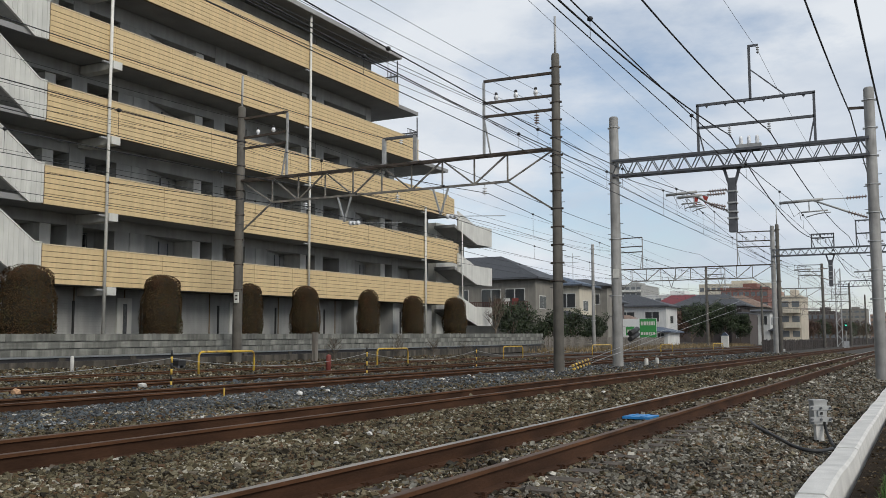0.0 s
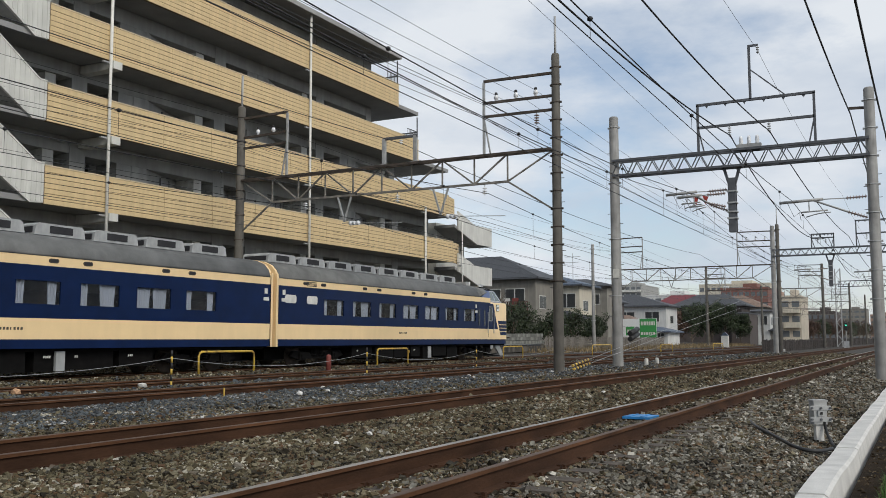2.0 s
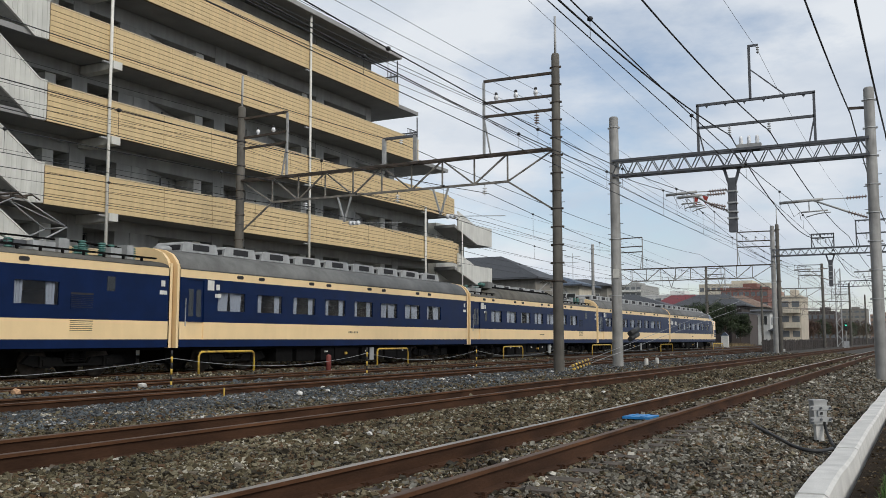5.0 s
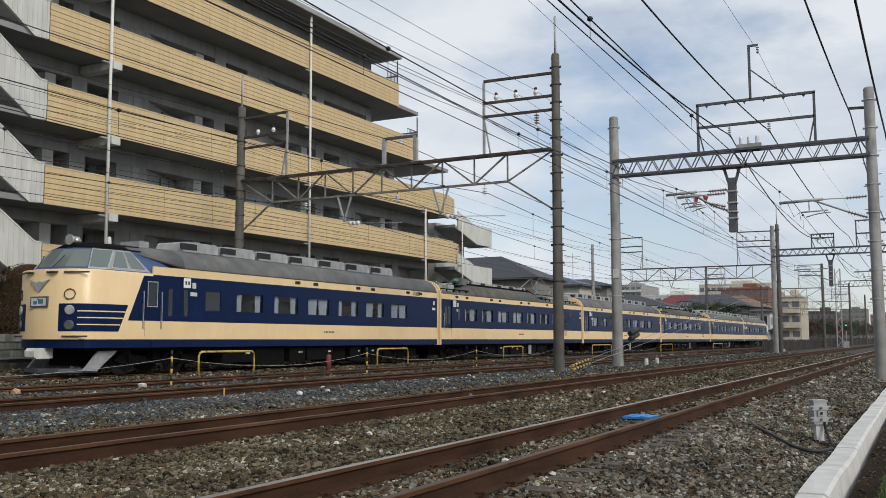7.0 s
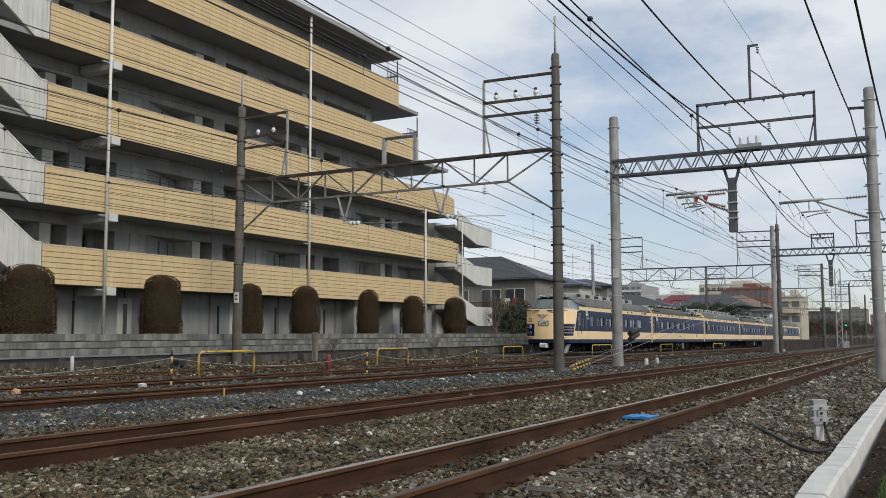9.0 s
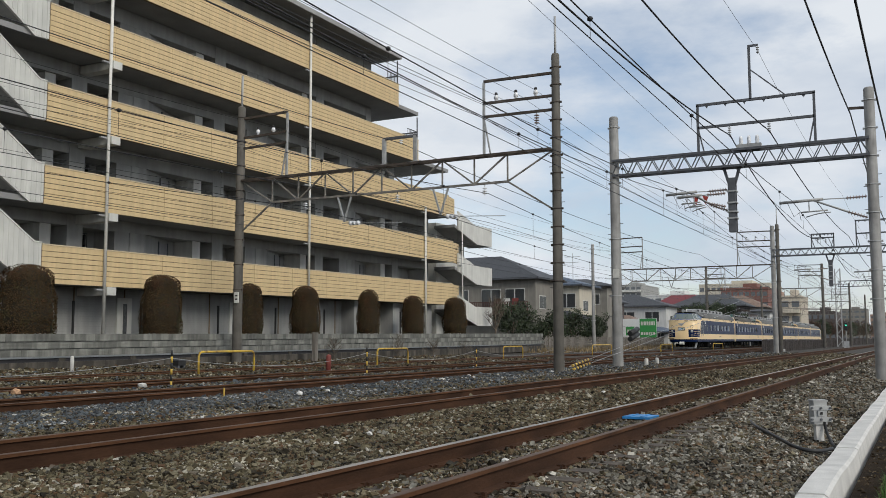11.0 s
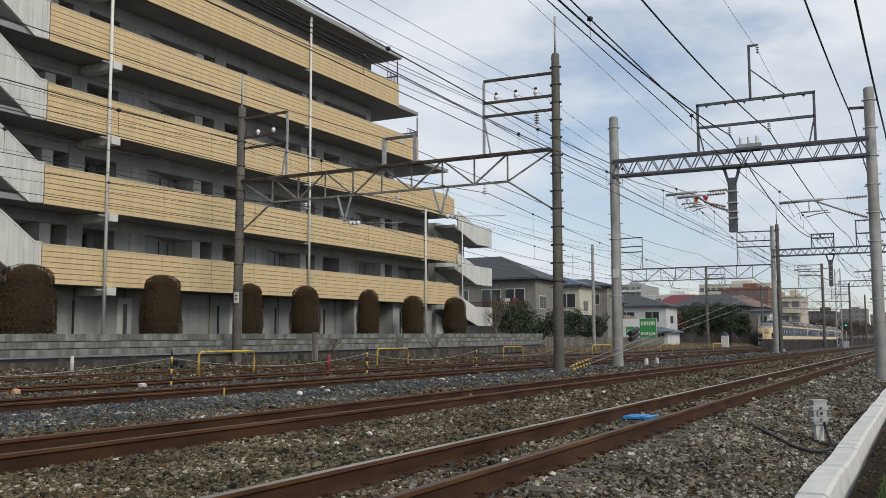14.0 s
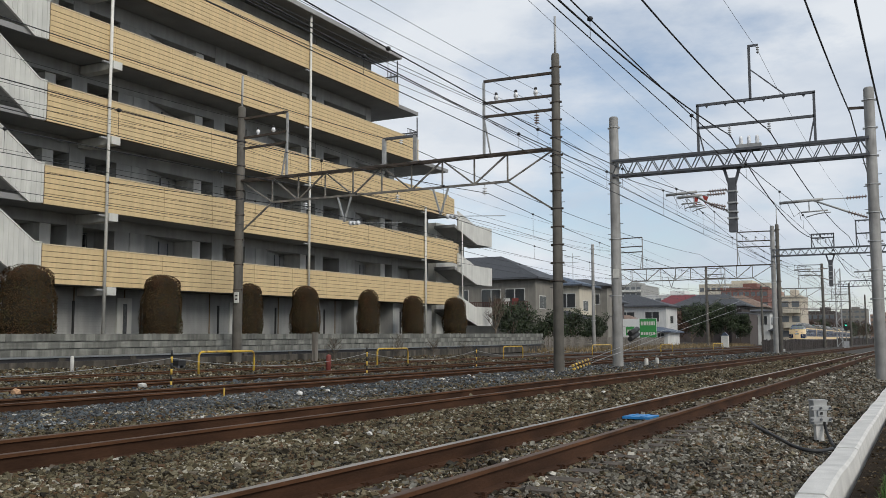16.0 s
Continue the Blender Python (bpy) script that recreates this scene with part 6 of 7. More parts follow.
def red_post():
    p = thing("red_post", pose(26.0, 17.0 + 1.2, -0.05), "short weathered red marker post", "post")
    part("post", lathe(B(), [(0.088, -0.1), (0.088, 0.50), (0.07, 0.55), (0.02, 0.57)], 14), "red_rust", p)


red_post()


def stub(x, y, z, h, mat="white_kerb", lean=0, r=0.085):
    s = thing("marker_stub", pose(x, y, z, 0, lean, 0), "short white concrete marker stub in the ballast", "marker", "white marker stubs")
    part("stub", lathe(B(), [(r, -0.1), (r, h * 0.85), (r * 0.75, h * 0.97), (r * 0.3, h)], 12), mat, s)


stub(38.2, 10.5, -0.08, 0.32, lean=4)
stub(40.9, 10.75, -0.08, 0.30, lean=-3)
stub(20.2, 24.0, -0.1, 0.62, r=0.06)
stub(80.5, 10.5, -0.06, 0.3)
thin = thing("marker_stake", pose(13.9, 12.2, -0.06), "thin yellow-white survey stake in the ballast", "stake")
part("stake", lathe(B(), [(0.018, -0.1), (0.018, 0.14), (0.008, 0.155)], 8), "yellow", thin)


def pale_rock(x, y, z, r, mat, label, seed):
    rnd = random.Random(seed)
    bm = B()
    bmesh.ops.create_icosphere(bm, subdivisions=1, radius=r * 1.1)
    for v in bm.verts:
        v.co *= 1 + rnd.uniform(-0.28, 0.28)
        v.co.z *= 0.7
    ob = new("rock", mesh_of("rock", bm, M[mat]))
    ob.location = (x, y, z)
    tagged(ob, label, "rock", "loose pale rocks in the ballast")


pale_rock(12.2, 16.1, 0.0, 0.10, "rock_orange", "rough orange-tan rock beside the track", 1)
pale_rock(15.3, 15.85, 0.0, 0.095, "white_kerb", "rough off-white rock beside the track", 2)
for i, (x, y, r) in enumerate(((14.6, 10.9, 0.06), (15.7, 11.0, 0.05), (9.6, 6.1, 0.04), (8.6, 5.9, 0.03), (19.4, 6.3, 0.045), (21.5, 11.4, 0.07), (17.2, 12.2, 0.06), (24.5, 12.1, 0.07), (8.4, 3.75, 0.045), (7.5, 3.6, 0.035))):
    pale_rock(x, y, ground_z(y) + 0.04, r, "white_kerb", "small chalk-white stone in the ballast", 10 + i)


def stay_wires():
    s = thing("guy_wire", pose(0, 0, 0), "steel guy wires with yellow and black striped sleeves", "guy wire")
    for y, z in ((10.9, 0.10), (10.85, -0.02)):
        a = Vector((29.9, y, z))
        b2 = Vector((63.6, 11.0, 3.6 + (z - 0.1) * 4))
        d = (b2 - a).normalized()
        part("wire_strand", rod(B(), a, b2, 0.009, n=5), "galv", s)
        for k in range(12):
            part("sleeve_band", rod(B(), a + d * (0.25 + k * 0.16), a + d * (0.41 + k * 0.16), 0.05, n=8), "yellow" if k % 2 == 0 else "black", s)
    w = thing("line_tensioner", pose(36.9, 10.9, 0), "black ribbed line tensioner beside the pole", "tensioner")
    for k in range(2):
        part("drum", rod(B(), (0.0, -0.1, 1.05 + k * 0.22), (1.1, -0.1, 1.25 + k * 0.22), 0.11, n=10), "black", w)
    t = thing("pole_plate", pose(29.08, 24.98, 2.75), "small white number plate strapped to the pole", "sign", "plates on the poles")
    part("plate", box(B(), -0.03, 0.0, -0.12, 0.1, -0.22, 0.22), "pipe_white", t)
    for k in range(2):
        part("plate_bar", box(B(), -0.035, -0.03, -0.07, 0.05, -0.1 + k * 0.14, -0.04 + k * 0.14), "black", t)
    t = thing("pole_plate", pose(35.8, 11.0, 3.7), "small pale plate strapped to the pole", "sign", "plates on the poles")
    part("plate", box(B(), -0.03, 0.0, -0.13, 0.13, -0.18, 0.18), "pipe_white", t)


stay_wires()


# ---- planting ----
def hedge_bush(x, y, z, h, w, seed):
    b = thing("clipped_bush", pose(x, y, z), "clipped dark green-brown evergreen bush", "bush", "clipped bushes in front of the flats")
    rnd = random.Random(seed)
    r = w / 2
    bend = [rnd.uniform(0.9, 1.08) for _ in range(6)]

    def prof(t):
        k = 0.95 + 0.07 * t / 0.25 if t < 0.25 else (1.02 - 0.14 * (t - 0.25) / 0.5 if t < 0.75 else 0.88 * math.sqrt(max(0.0, 1 - ((t - 0.75) / 0.25) ** 2.6)))
        return r * 1.06 * k * (bend[min(5, int(t * 6))] * 0.3 + 0.7)
    # solid dark core standing in for the shaded inside of the bush
    part("shade_core", lathe(B(), [(max(0.02, prof(t) * 0.86), t * h * 0.97) for t in (0.03, 0.2, 0.4, 0.6, 0.75, 0.85, 0.93, 0.99)], 20), "hedge_shade", b)

    def place(q):
        t = q.random()
        t = 1 - (1 - t) ** 1.15
        a = q.uniform(0, math.tau)
        n = noise.noise((math.cos(a) * 2.2 + seed, math.sin(a) * 2.2, t * 4))
        rr = prof(t) * (0.9 + 0.13 * n + 0.09 * q.random())
        return (rr * math.cos(a), rr * math.sin(a), t * h * (1 + 0.03 * n)), (math.cos(a), math.sin(a), 0.2 + max(0, t - 0.6) * 3)
    v, f = leaf_cloud(rnd, int(9500 * h * w / 3), 0.062, place)
    # winter bronzing on the crown, green lower down
    bronze = [rnd.random() < 0.12 + 0.75 * v[q[0]][2] / h + 0.5 * noise.noise((v[q[0]][0] * 1.6 + seed, v[q[0]][1] * 1.6, v[q[0]][2] * 1.6)) for q in f]
    for name, mat, flag in (("foliage", "leaf_hedge", False), ("bronzed_foliage", "leaf_bronze", True)):
        vv, ff = [], []
        for q, on in zip(f, bronze):
            if on == flag:
                ff.append(tuple(range(len(vv), len(vv) + 4)))
                vv += [v[k] for k in q]
        soup(name, vv, ff, mat, b)


for i, (x, w, h) in enumerate(((20.98, 1.86, 2.42), (27.21, 1.62, 2.4), (32.57, 1.28, 2.32), (36.86, 1.44, 2.4), (42.65, 1.22, 2.46), (47.63, 1.3, 2.3), (53.16, 1.5, 2.38))):
    hedge_bush(x, 27.25, 1.17 + (x - 20) * 0.0058, h, w, 30 + i)


def limb(bm, a, b2, r0, r1):
    rod(bm, a, b2, r0, r1, n=6, caps=False)


def tree(x, y, z, h, r, seed, mat="leaf", n=1600, size=0.28, label="dark evergreen tree with a dense uneven crown", trunk_h=0.3, bare=False):
    t = thing("tree", pose(x, y, z), label, "tree", "trees beside the railway")
    rnd = random.Random(seed)
    bm = B()
    limb(bm, (0, 0, -0.2), (0.05, 0, h * trunk_h), h * 0.022, h * 0.016)
    tips = []
    m = 9 if not bare else 14
    for i in range(m):
        a = i * 2.4 + rnd.uniform(-0.4, 0.4)
        z0 = h * (trunk_h * 0.6 + 0.5 * i / m)
        z1 = min(h * 0.97, z0 + h * rnd.uniform(0.18, 0.38))
        rr = r * rnd.uniform(0.4, 0.85) * (1 - 0.4 * i / m)
        p0, p1 = (0.04, 0, z0), (rr * math.cos(a), rr * math.sin(a), z1)
        limb(bm, p0, p1, h * 0.011, h * 0.005)
        tips.append(Vector(p1))
        if bare:
            for _ in range(6):
                q = Vector(p0).lerp(Vector(p1), rnd.uniform(0.4, 1))
                limb(bm, q, q + Vector((rnd.uniform(-0.3, 0.3) * r, rnd.uniform(-0.3, 0.3) * r, rnd.uniform(0.05, 0.25) * h)), h * 0.004, h * 0.002)
    limb(bm, (0.05, 0, h * trunk_h), (0, 0, h * 0.9), h * 0.016, h * 0.004)
    part("trunk", bm, "bark", t)
    if not bare:
        tips += [Vector((rnd.uniform(-0.6, 0.6) * r, rnd.uniform(-0.6, 0.6) * r, h * rnd.uniform(0.35, 0.93))) for _ in range(14)]
        rad = [r * rnd.uniform(0.22, 0.45) for _ in tips]

        def place(q):
            k = q.randrange(len(tips))
            d = Vector((q.gauss(0, 1), q.gauss(0, 1), q.gauss(0, 1))).normalized()
            return tips[k] + d * rad[k] * q.uniform(0.55, 1.05), d
        v, f = leaf_cloud(rnd, n, size, place)
        soup("crown", v, f, mat, t)
    return t


tree(60.3, 27.6, 1.0, 3.6, 1.4, 60, bare=True, label="bare thin-branched small tree beside the stair", trunk_h=0.25)
for i, (x, y, h, r) in enumerate(((66.5, 28.9, 3.4, 1.7), (70, 29.6, 3.6, 1.9), (72.3, 28.2, 3.0, 1.6), (74, 28.4, 2.9, 1.6), (79, 28.6, 3.3, 1.8), (84, 28.3, 2.4, 1.2), (88, 29.3, 3.0, 1.4), (91, 30.0, 3.2, 1.2))):
    tree(x, y, 0.4, h, r, 70 + i, n=1500, size=0.22, trunk_h=0.15, label="dense dark green garden shrub behind the wall")
for i, (x, y, h, r, mat) in enumerate(((136, 33.0, 4.8, 2.4, "leaf_red"), (138, 31.0, 6.0, 2.6, "leaf"), (140, 28.8, 6.6, 2.7, "leaf"), (141, 26.6, 6.3, 2.5, "leaf"), (146, 29.6, 7.0, 2.6, "leaf"), (144, 25.0, 4.6, 2.0, "leaf"), (180, 28.5, 5.0, 2.0, "leaf"), (192, 27.5, 4.5, 1.8, "leaf_red"), (230, 28, 5.5, 2.4, "leaf_red"), (250, 27, 5.5, 2.4, "leaf_red"), (270, 27.5, 6, 2.6, "leaf_red"), (290, 27, 7, 3.0, "leaf"), (320, 27.5, 7.5, 3.2, "leaf_red"), (345, 25.5, 8, 3.4, "leaf_red"), (385, 26, 8, 3.6, "leaf"), (430, 25.5, 9, 4.0, "leaf_red"), (470, 26, 9, 4.0, "leaf"), (520, 25.5, 9.5, 4.4, "leaf_red"), (570, 26, 10, 4.6, "leaf"))):
    tree(x, y, 0.2, h, r, 90 + i, mat, n=2600, size=0.32, trunk_h=0.15, label="dark evergreen tree beside the railway" if mat == "leaf" else "brownish half-bare tree beside the railway")


for i, (x, h) in enumerate(((36.4, 1.25), (42.4, 1.35), (46.4, 1.1), (50.5, 0.9))):
    tree(x, 25.2, 0.12, h, 0.75, 140 + i, bare=True, label="small bare reddish shrub in front of the wall", trunk_h=0.12)


def small_trackside():
    p = thing("concrete_post", pose(33.5, 24.2, 0.1), "weathered concrete stub post beside the far track", "post")
    part("post", box(B(), -0.1, 0.1, -0.1, 0.1, -0.2, 1.25), "picket", p)
    m = thing("trackside_case", pose(24.6, 23.7, 0.06), "small black trackside equipment case", "case")
    part("case_body", box(B(), -0.18, 0.18, -0.14, 0.14, 0.05, 0.22), "black", m)
    part("case_lid", box(B(), -0.2, 0.2, -0.16, 0.16, 0.22, 0.26), "steel", m)
    part("case_foot", box(box(B(), -0.16, -0.1, -0.12, 0.12, -0.1, 0.05), 0.1, 0.16, -0.12, 0.12, -0.1, 0.05), "steel", m)
    w = thing("relay_cabinet", pose(124.5, 23.6, 0.05), "small white relay cabinet with a blue top", "cabinet")
    part("cabinet_body", box(B(), -0.35, 0.35, -0.45, 0.45, -0.1, 1.45), "pipe_white", w)
    part("cabinet_cap", slab(B(), [(-0.5, 1.45), (0.5, 1.45), (0.0, 1.95)], "x", -0.4, 0.4), "tile_blue", w)
    d = thing("satellite_dish", pose(103.2, 34.3, 3.6, 0, -70, 0), "white satellite dish on the house wall", "dish")
    part("dish", lathe(B(), [(0.02, 0), (0.3, 0.05), (0.5, 0.16), (0.5, 0.18), (0.28, 0.08), (0.02, 0.03)], 16), "pipe_white", d)
    part("dish_arm", rod(B(), (0, 0, 0), (0.0, 0, -0.8), 0.03, n=6), "galv", d)


small_trackside()


# ---- houses beyond ----
def house(x0, x1, y0, y1, z0, ze, zr, wall, roof, label, windows_x=(), windows_y=(), hip=1.6, eave=0.5):
    """House with a hipped roof; windows are (offset, sill, width, height) on the end (x0) and on the side (y0)."""
    h = thing("house", pose(x0, y0, z0), label, "house", "houses beside the railway")
    W, D = x1 - x0, y1 - y0
    H, R = ze - z0, zr - z0
    part("wall", box(B(), 0, W, 0, D, -0.5, H), wall, h)
    bm = B()
    a = [bm.verts.new(p) for p in ((-eave, -eave, H), (W + eave, -eave, H), (W + eave, D + eave, H), (-eave, D + eave, H))]
    if W > D:
        r = [bm.verts.new((hip + D * 0.25, D / 2, R)), bm.verts.new((W - hip - D * 0.25, D / 2, R))]
        fs = ((a[0], a[1], r[1], r[0]), (a[2], a[3], r[0], r[1]), (a[3], a[0], r[0]), (a[1], a[2], r[1]))
    else:
        r = [bm.verts.new((W / 2, hip, R)), bm.verts.new((W / 2, D - hip, R))]
        fs = ((a[3], a[0], r[0], r[1]), (a[1], a[2], r[1], r[0]), (a[0], a[1], r[0]), (a[2], a[3], r[1]))
    for f in fs:
        bm.faces.new(f)
    b0 = [bm.verts.new((v.co.x, v.co.y, H - 0.16)) for v in a]
    for k in range(4):
        bm.faces.new((a[k], a[(k + 1) % 4], b0[(k + 1) % 4], b0[k]))
    bm.faces.new(b0[::-1])
    part("roof", bm, roof, h)
    part("gutter", box(B(), -eave - 0.08, -eave, -eave, D + eave, H - 0.16, H - 0.06), "steel", h)
    for o, s, w, t in windows_x:
        f = part("window", box(B(), -0.04, 0.02, o, o + w, s, s + t), "stair_panel", h)
        for k in range(2):
            part("pane", box(B(), -0.055, -0.03, o + 0.06 + k * w / 2, o + (k + 1) * w / 2 - 0.04, s + 0.06, s + t - 0.06), "pane_dark", f)
    for o, s, w, t in windows_y:
        f = part("window", box(B(), o, o + w, -0.04, 0.02, s, s + t), "stair_panel", h)
        for k in range(2):
            part("pane", box(B(), o + 0.06 + k * w / 2, o + (k + 1) * w / 2 - 0.04, -0.055, -0.03, s + 0.06, s + t - 0.06), "pane_dark", f)
    return h


hA = house(74, 80, 30.0, 46, 0.3, 6.45, 8.7, "stucco", "tile_grey", "two-storey grey stucco house with a dark hipped roof", ((1.0, 3.3, 1.9, 1.9), (3.3, 3.3, 1.9, 1.9), (6.5, 3.3, 1.9, 1.9)), ((0.8, 3.4, 1.6, 1.2),), hip=4.6)
bal = part("veranda", box(B(), -1.3, 0, 0.2, 6.5, 2.75, 2.9), "steel_rust", hA, "red-brown lattice balcony")
for k in range(30):
    part("baluster", bar(B(), (-1.28, 0.25 + k * 0.21, 2.9), (-1.28, 0.25 + k * 0.21, 3.95), 0.10, 0.04), "lattice_brown", bal)
part("handrail", bar(B(), (-1.28, 0.2, 3.97), (-1.28, 6.5, 3.97), 0.08), "lattice_brown", bal)
for y in (0.3, 3.2, 6.4):
    part("veranda_post", bar(B(), (-1.25, y, -0.3), (-1.25, y, 2.8), 0.1), "steel", bal)
for k, (y, m) in enumerate(((1.2, "red_rust"), (2.0, "pipe_white"), (2.9, "leaf_red"))):
    part("laundry", box(B(), -1.0, -0.97, y, y + 0.6, 3.2, 4.3), m, bal, "hanging washing")
house(88, 93, 30.9, 39.5, 0.3, 6.6, 7.85, "plaster_cream", "tile_blue", "two-storey cream house with blue-grey tiled roof", ((0.4, 3.9, 1.9, 1.5), (2.9, 3.9, 1.9, 1.5)), ((1, 3.6, 1.5, 1.1),), hip=3.6)
house(86.5, 88, 30.2, 35.5, 0.3, 3.2, 3.9, "stucco", "tile_grey", "low lean-to house wing with a dark roof", ((1.0, 1.2, 1.6, 1.0),))
house(98, 103, 31.2, 41, 0.3, 7.05, 7.95, "stucco", "tile_grey", "grey house with a low dark tiled roof", ((0.8, 4.6, 1.8, 1.2), (3.8, 4.6, 1.8, 1.2)), hip=3.2)
house(104, 110, 32.9, 42, 0.3, 5.55, 7.1, "stucco_brown", "tile_grey", "brown-grey house with a dark tiled roof", ((0.6, 2.6, 1.8, 1.2), (3.0, 2.6, 1.8, 1.2)), hip=2.6)
house(112.5, 116, 31.9, 36.5, 0.3, 3.2, 4.1, "stucco_brown", "tile_brown", "low shed with a brown tiled roof behind the billboard", ())
house(120, 126, 30.2, 42, 0.3, 5.5, 7.15, "plaster_white", "tile_grey", "white two-storey house with a grey hipped roof", ((0.9, 3.0, 1.9, 1.4), (4.2, 3.0, 2.2, 1.4)), ((2, 2.8, 1.6, 1.1),), hip=5.0)
house(111, 117, 27.8, 31.2, 0.3, 2.0, 2.6, "plaster_white", "tile_blue", "small white shed with a blue metal roof", ((0.4, 0.8, 0.9, 0.7),))
house(152, 160, 26.1, 36.7, 0.3, 6.55, 8.5, "stucco_brown", "tile_grey", "dark house with a broad grey hipped roof", ((0.8, 4.4, 1.6, 1.4), (3.2, 4.4, 1.4, 1.4)), ((1, 3.3, 1.6, 1.2), (5, 3.3, 1.6, 1.2)), hip=2.9, eave=0.8)
house(150, 158, 24.6, 27.4, 0.2, 5.2, 5.5, "stucco_brown", "tile_grey", "dark brown box-shaped house", ((1.2, 1.0, 0.9, 1.8), (0.4, 3.2, 0.8, 0.5)), eave=0.1)
house(190, 197, 40, 50, 0.5, 8.2, 10.3, "stucco_brown", "tile_red", "house with a dark red roof", (), hip=2.5)
house(196, 206, 29, 41, 0.3, 7.7, 10.3, "stucco", "tile_brown", "house with a brown tiled roof", ((1, 4, 2, 1.4),), hip=5.0)
house(168, 176, 24.1, 27.5, 0.3, 6.0, 6.5, "plaster_white", "tile_grey", "white two-storey house with a small balcony", ((0.4, 3.2, 1.2, 1.6), (1.9, 3.2, 1.2, 1.6)), ((1, 3.2, 1.8, 1.4),))
house(168, 172, 22.8, 24, 0.3, 2.6, 3.2, "stucco", "tile_grey", "low grey carport beside the house", (), eave=0.4)


def block_far(x, y0, y1, z, floors, fh, depth, wall, label, bays, balcony=True):
    h = thing("apartment_building", pose(x, y0, z), label, "building", "distant buildings")
    W = y1 - y0
    H = floors * fh
    part("wall", box(B(), 0, depth, 0, W, -1, H + 0.4), wall, h)
    part("parapet", box(B(), -0.1, depth, -0.1, W + 0.1, H + 0.2, H + 0.7), wall, h)
    w = W / bays
    for f in range(floors):
        for k in range(bays):
            part("window", box(B(), -0.05, 0.02, k * w + 0.15 * w, (k + 1) * w - 0.15 * w, f * fh + 0.42 * fh, f * fh + 0.82 * fh), "pane_far", h)
        if balcony:
            part("balcony", box(B(), -1.2, -0.02, 0.2, W * 0.8, f * fh + 0.02 * fh, f * fh + 0.36 * fh), "plaster_cream" if wall != "facade" else "stair_panel", h)
    part("roof_hut", box(B(), depth * 0.3, depth * 0.7, W * 0.3, W * 0.6, H + 0.4, H + 2.2), wall, h)
    return h


block_far(210, 23.7, 28.0, 0.2, 3, 3.2, 14, "plaster_beige", "three-storey beige apartment house with balconies", 2)
block_far(214, 27.8, 29.5, 0.2, 3, 3.1, 10, "stucco_pink", "narrow brown apartment house", 1)
block_far(400, 111.5, 124, 0, 9, 2.75, 30, "facade", "tall grey apartment block in the distance", 5)
block_far(330, 47, 71, 0, 6, 3.3, 30, "plaster_cream", "long cream building in the distance", 12, False)
block_far(270, 39, 52, 0, 5, 3.0, 20, "brick_red", "reddish-brown building in the distance", 8, False)
block_far(300, 66, 82, 0, 5, 3.0, 20, "plaster_white", "white low building in the distance", 6, False)
block_far(335, 27, 36, 0, 3, 3.3, 25, "stucco_brown", "grey building with a dark roof beyond the tracks", 5, False)
block_far(660, 34, 50, 0, 6, 3.4, 25, "stucco", "grey-beige building beyond the tracks", 4, False)
block_far(680, 16, 33, 0, 5, 3.4, 25, "stucco_pink", "brownish building beyond the tracks", 5, False)
block_far(700, -6, 12, 0, 5, 3.4, 30, "stucco", "hazy building far down the line", 5, False)


def billboard():
    b = thing("billboard", pose(108, 28.35, 1.2), "white and green advertising billboard beside the tracks", "billboard")
    part("board", box(B(), 0, 0.12, 0, 4.1, 0, 2.3), "sign_white", b)
    part("green_field", box(B(), -0.012, 0.0, 0.02, 2.05, 0.02, 2.28), "sign_green", b)
    part("green_patch", box(B(), -0.012, 0.0, 2.7, 3.75, 0.3, 1.35), "sign_green", b)
    rnd = random.Random(3)
    for z, h in ((1.5, 0.45), (0.35, 0.32)):
        y = 0.2
        while y < 1.8:
            w = rnd.uniform(0.12, 0.3)
            part("letter_bar", box(B(), -0.02, -0.012, y, y + w, z, z + h), "pipe_white", b)
            y += w + 0.07
    for y in (2.75, 3.05, 3.35):
        part("letter_bar", box(B(), -0.02, -0.012, y, y + 0.22, 0.6, 1.0), "pipe_white", b)
    for y in (2.2, 2.4):
        part("letter_bar", box(B(), -0.02, -0.012, y, y + 0.14, 0.4, 1.2), "sign_green", b)
    for y in (0.3, 2.0, 3.8):
        part("support_post", box(B(), 0.12, 0.22, y, y + 0.1, -1.2, 2.3), "steel", b)


billboard()


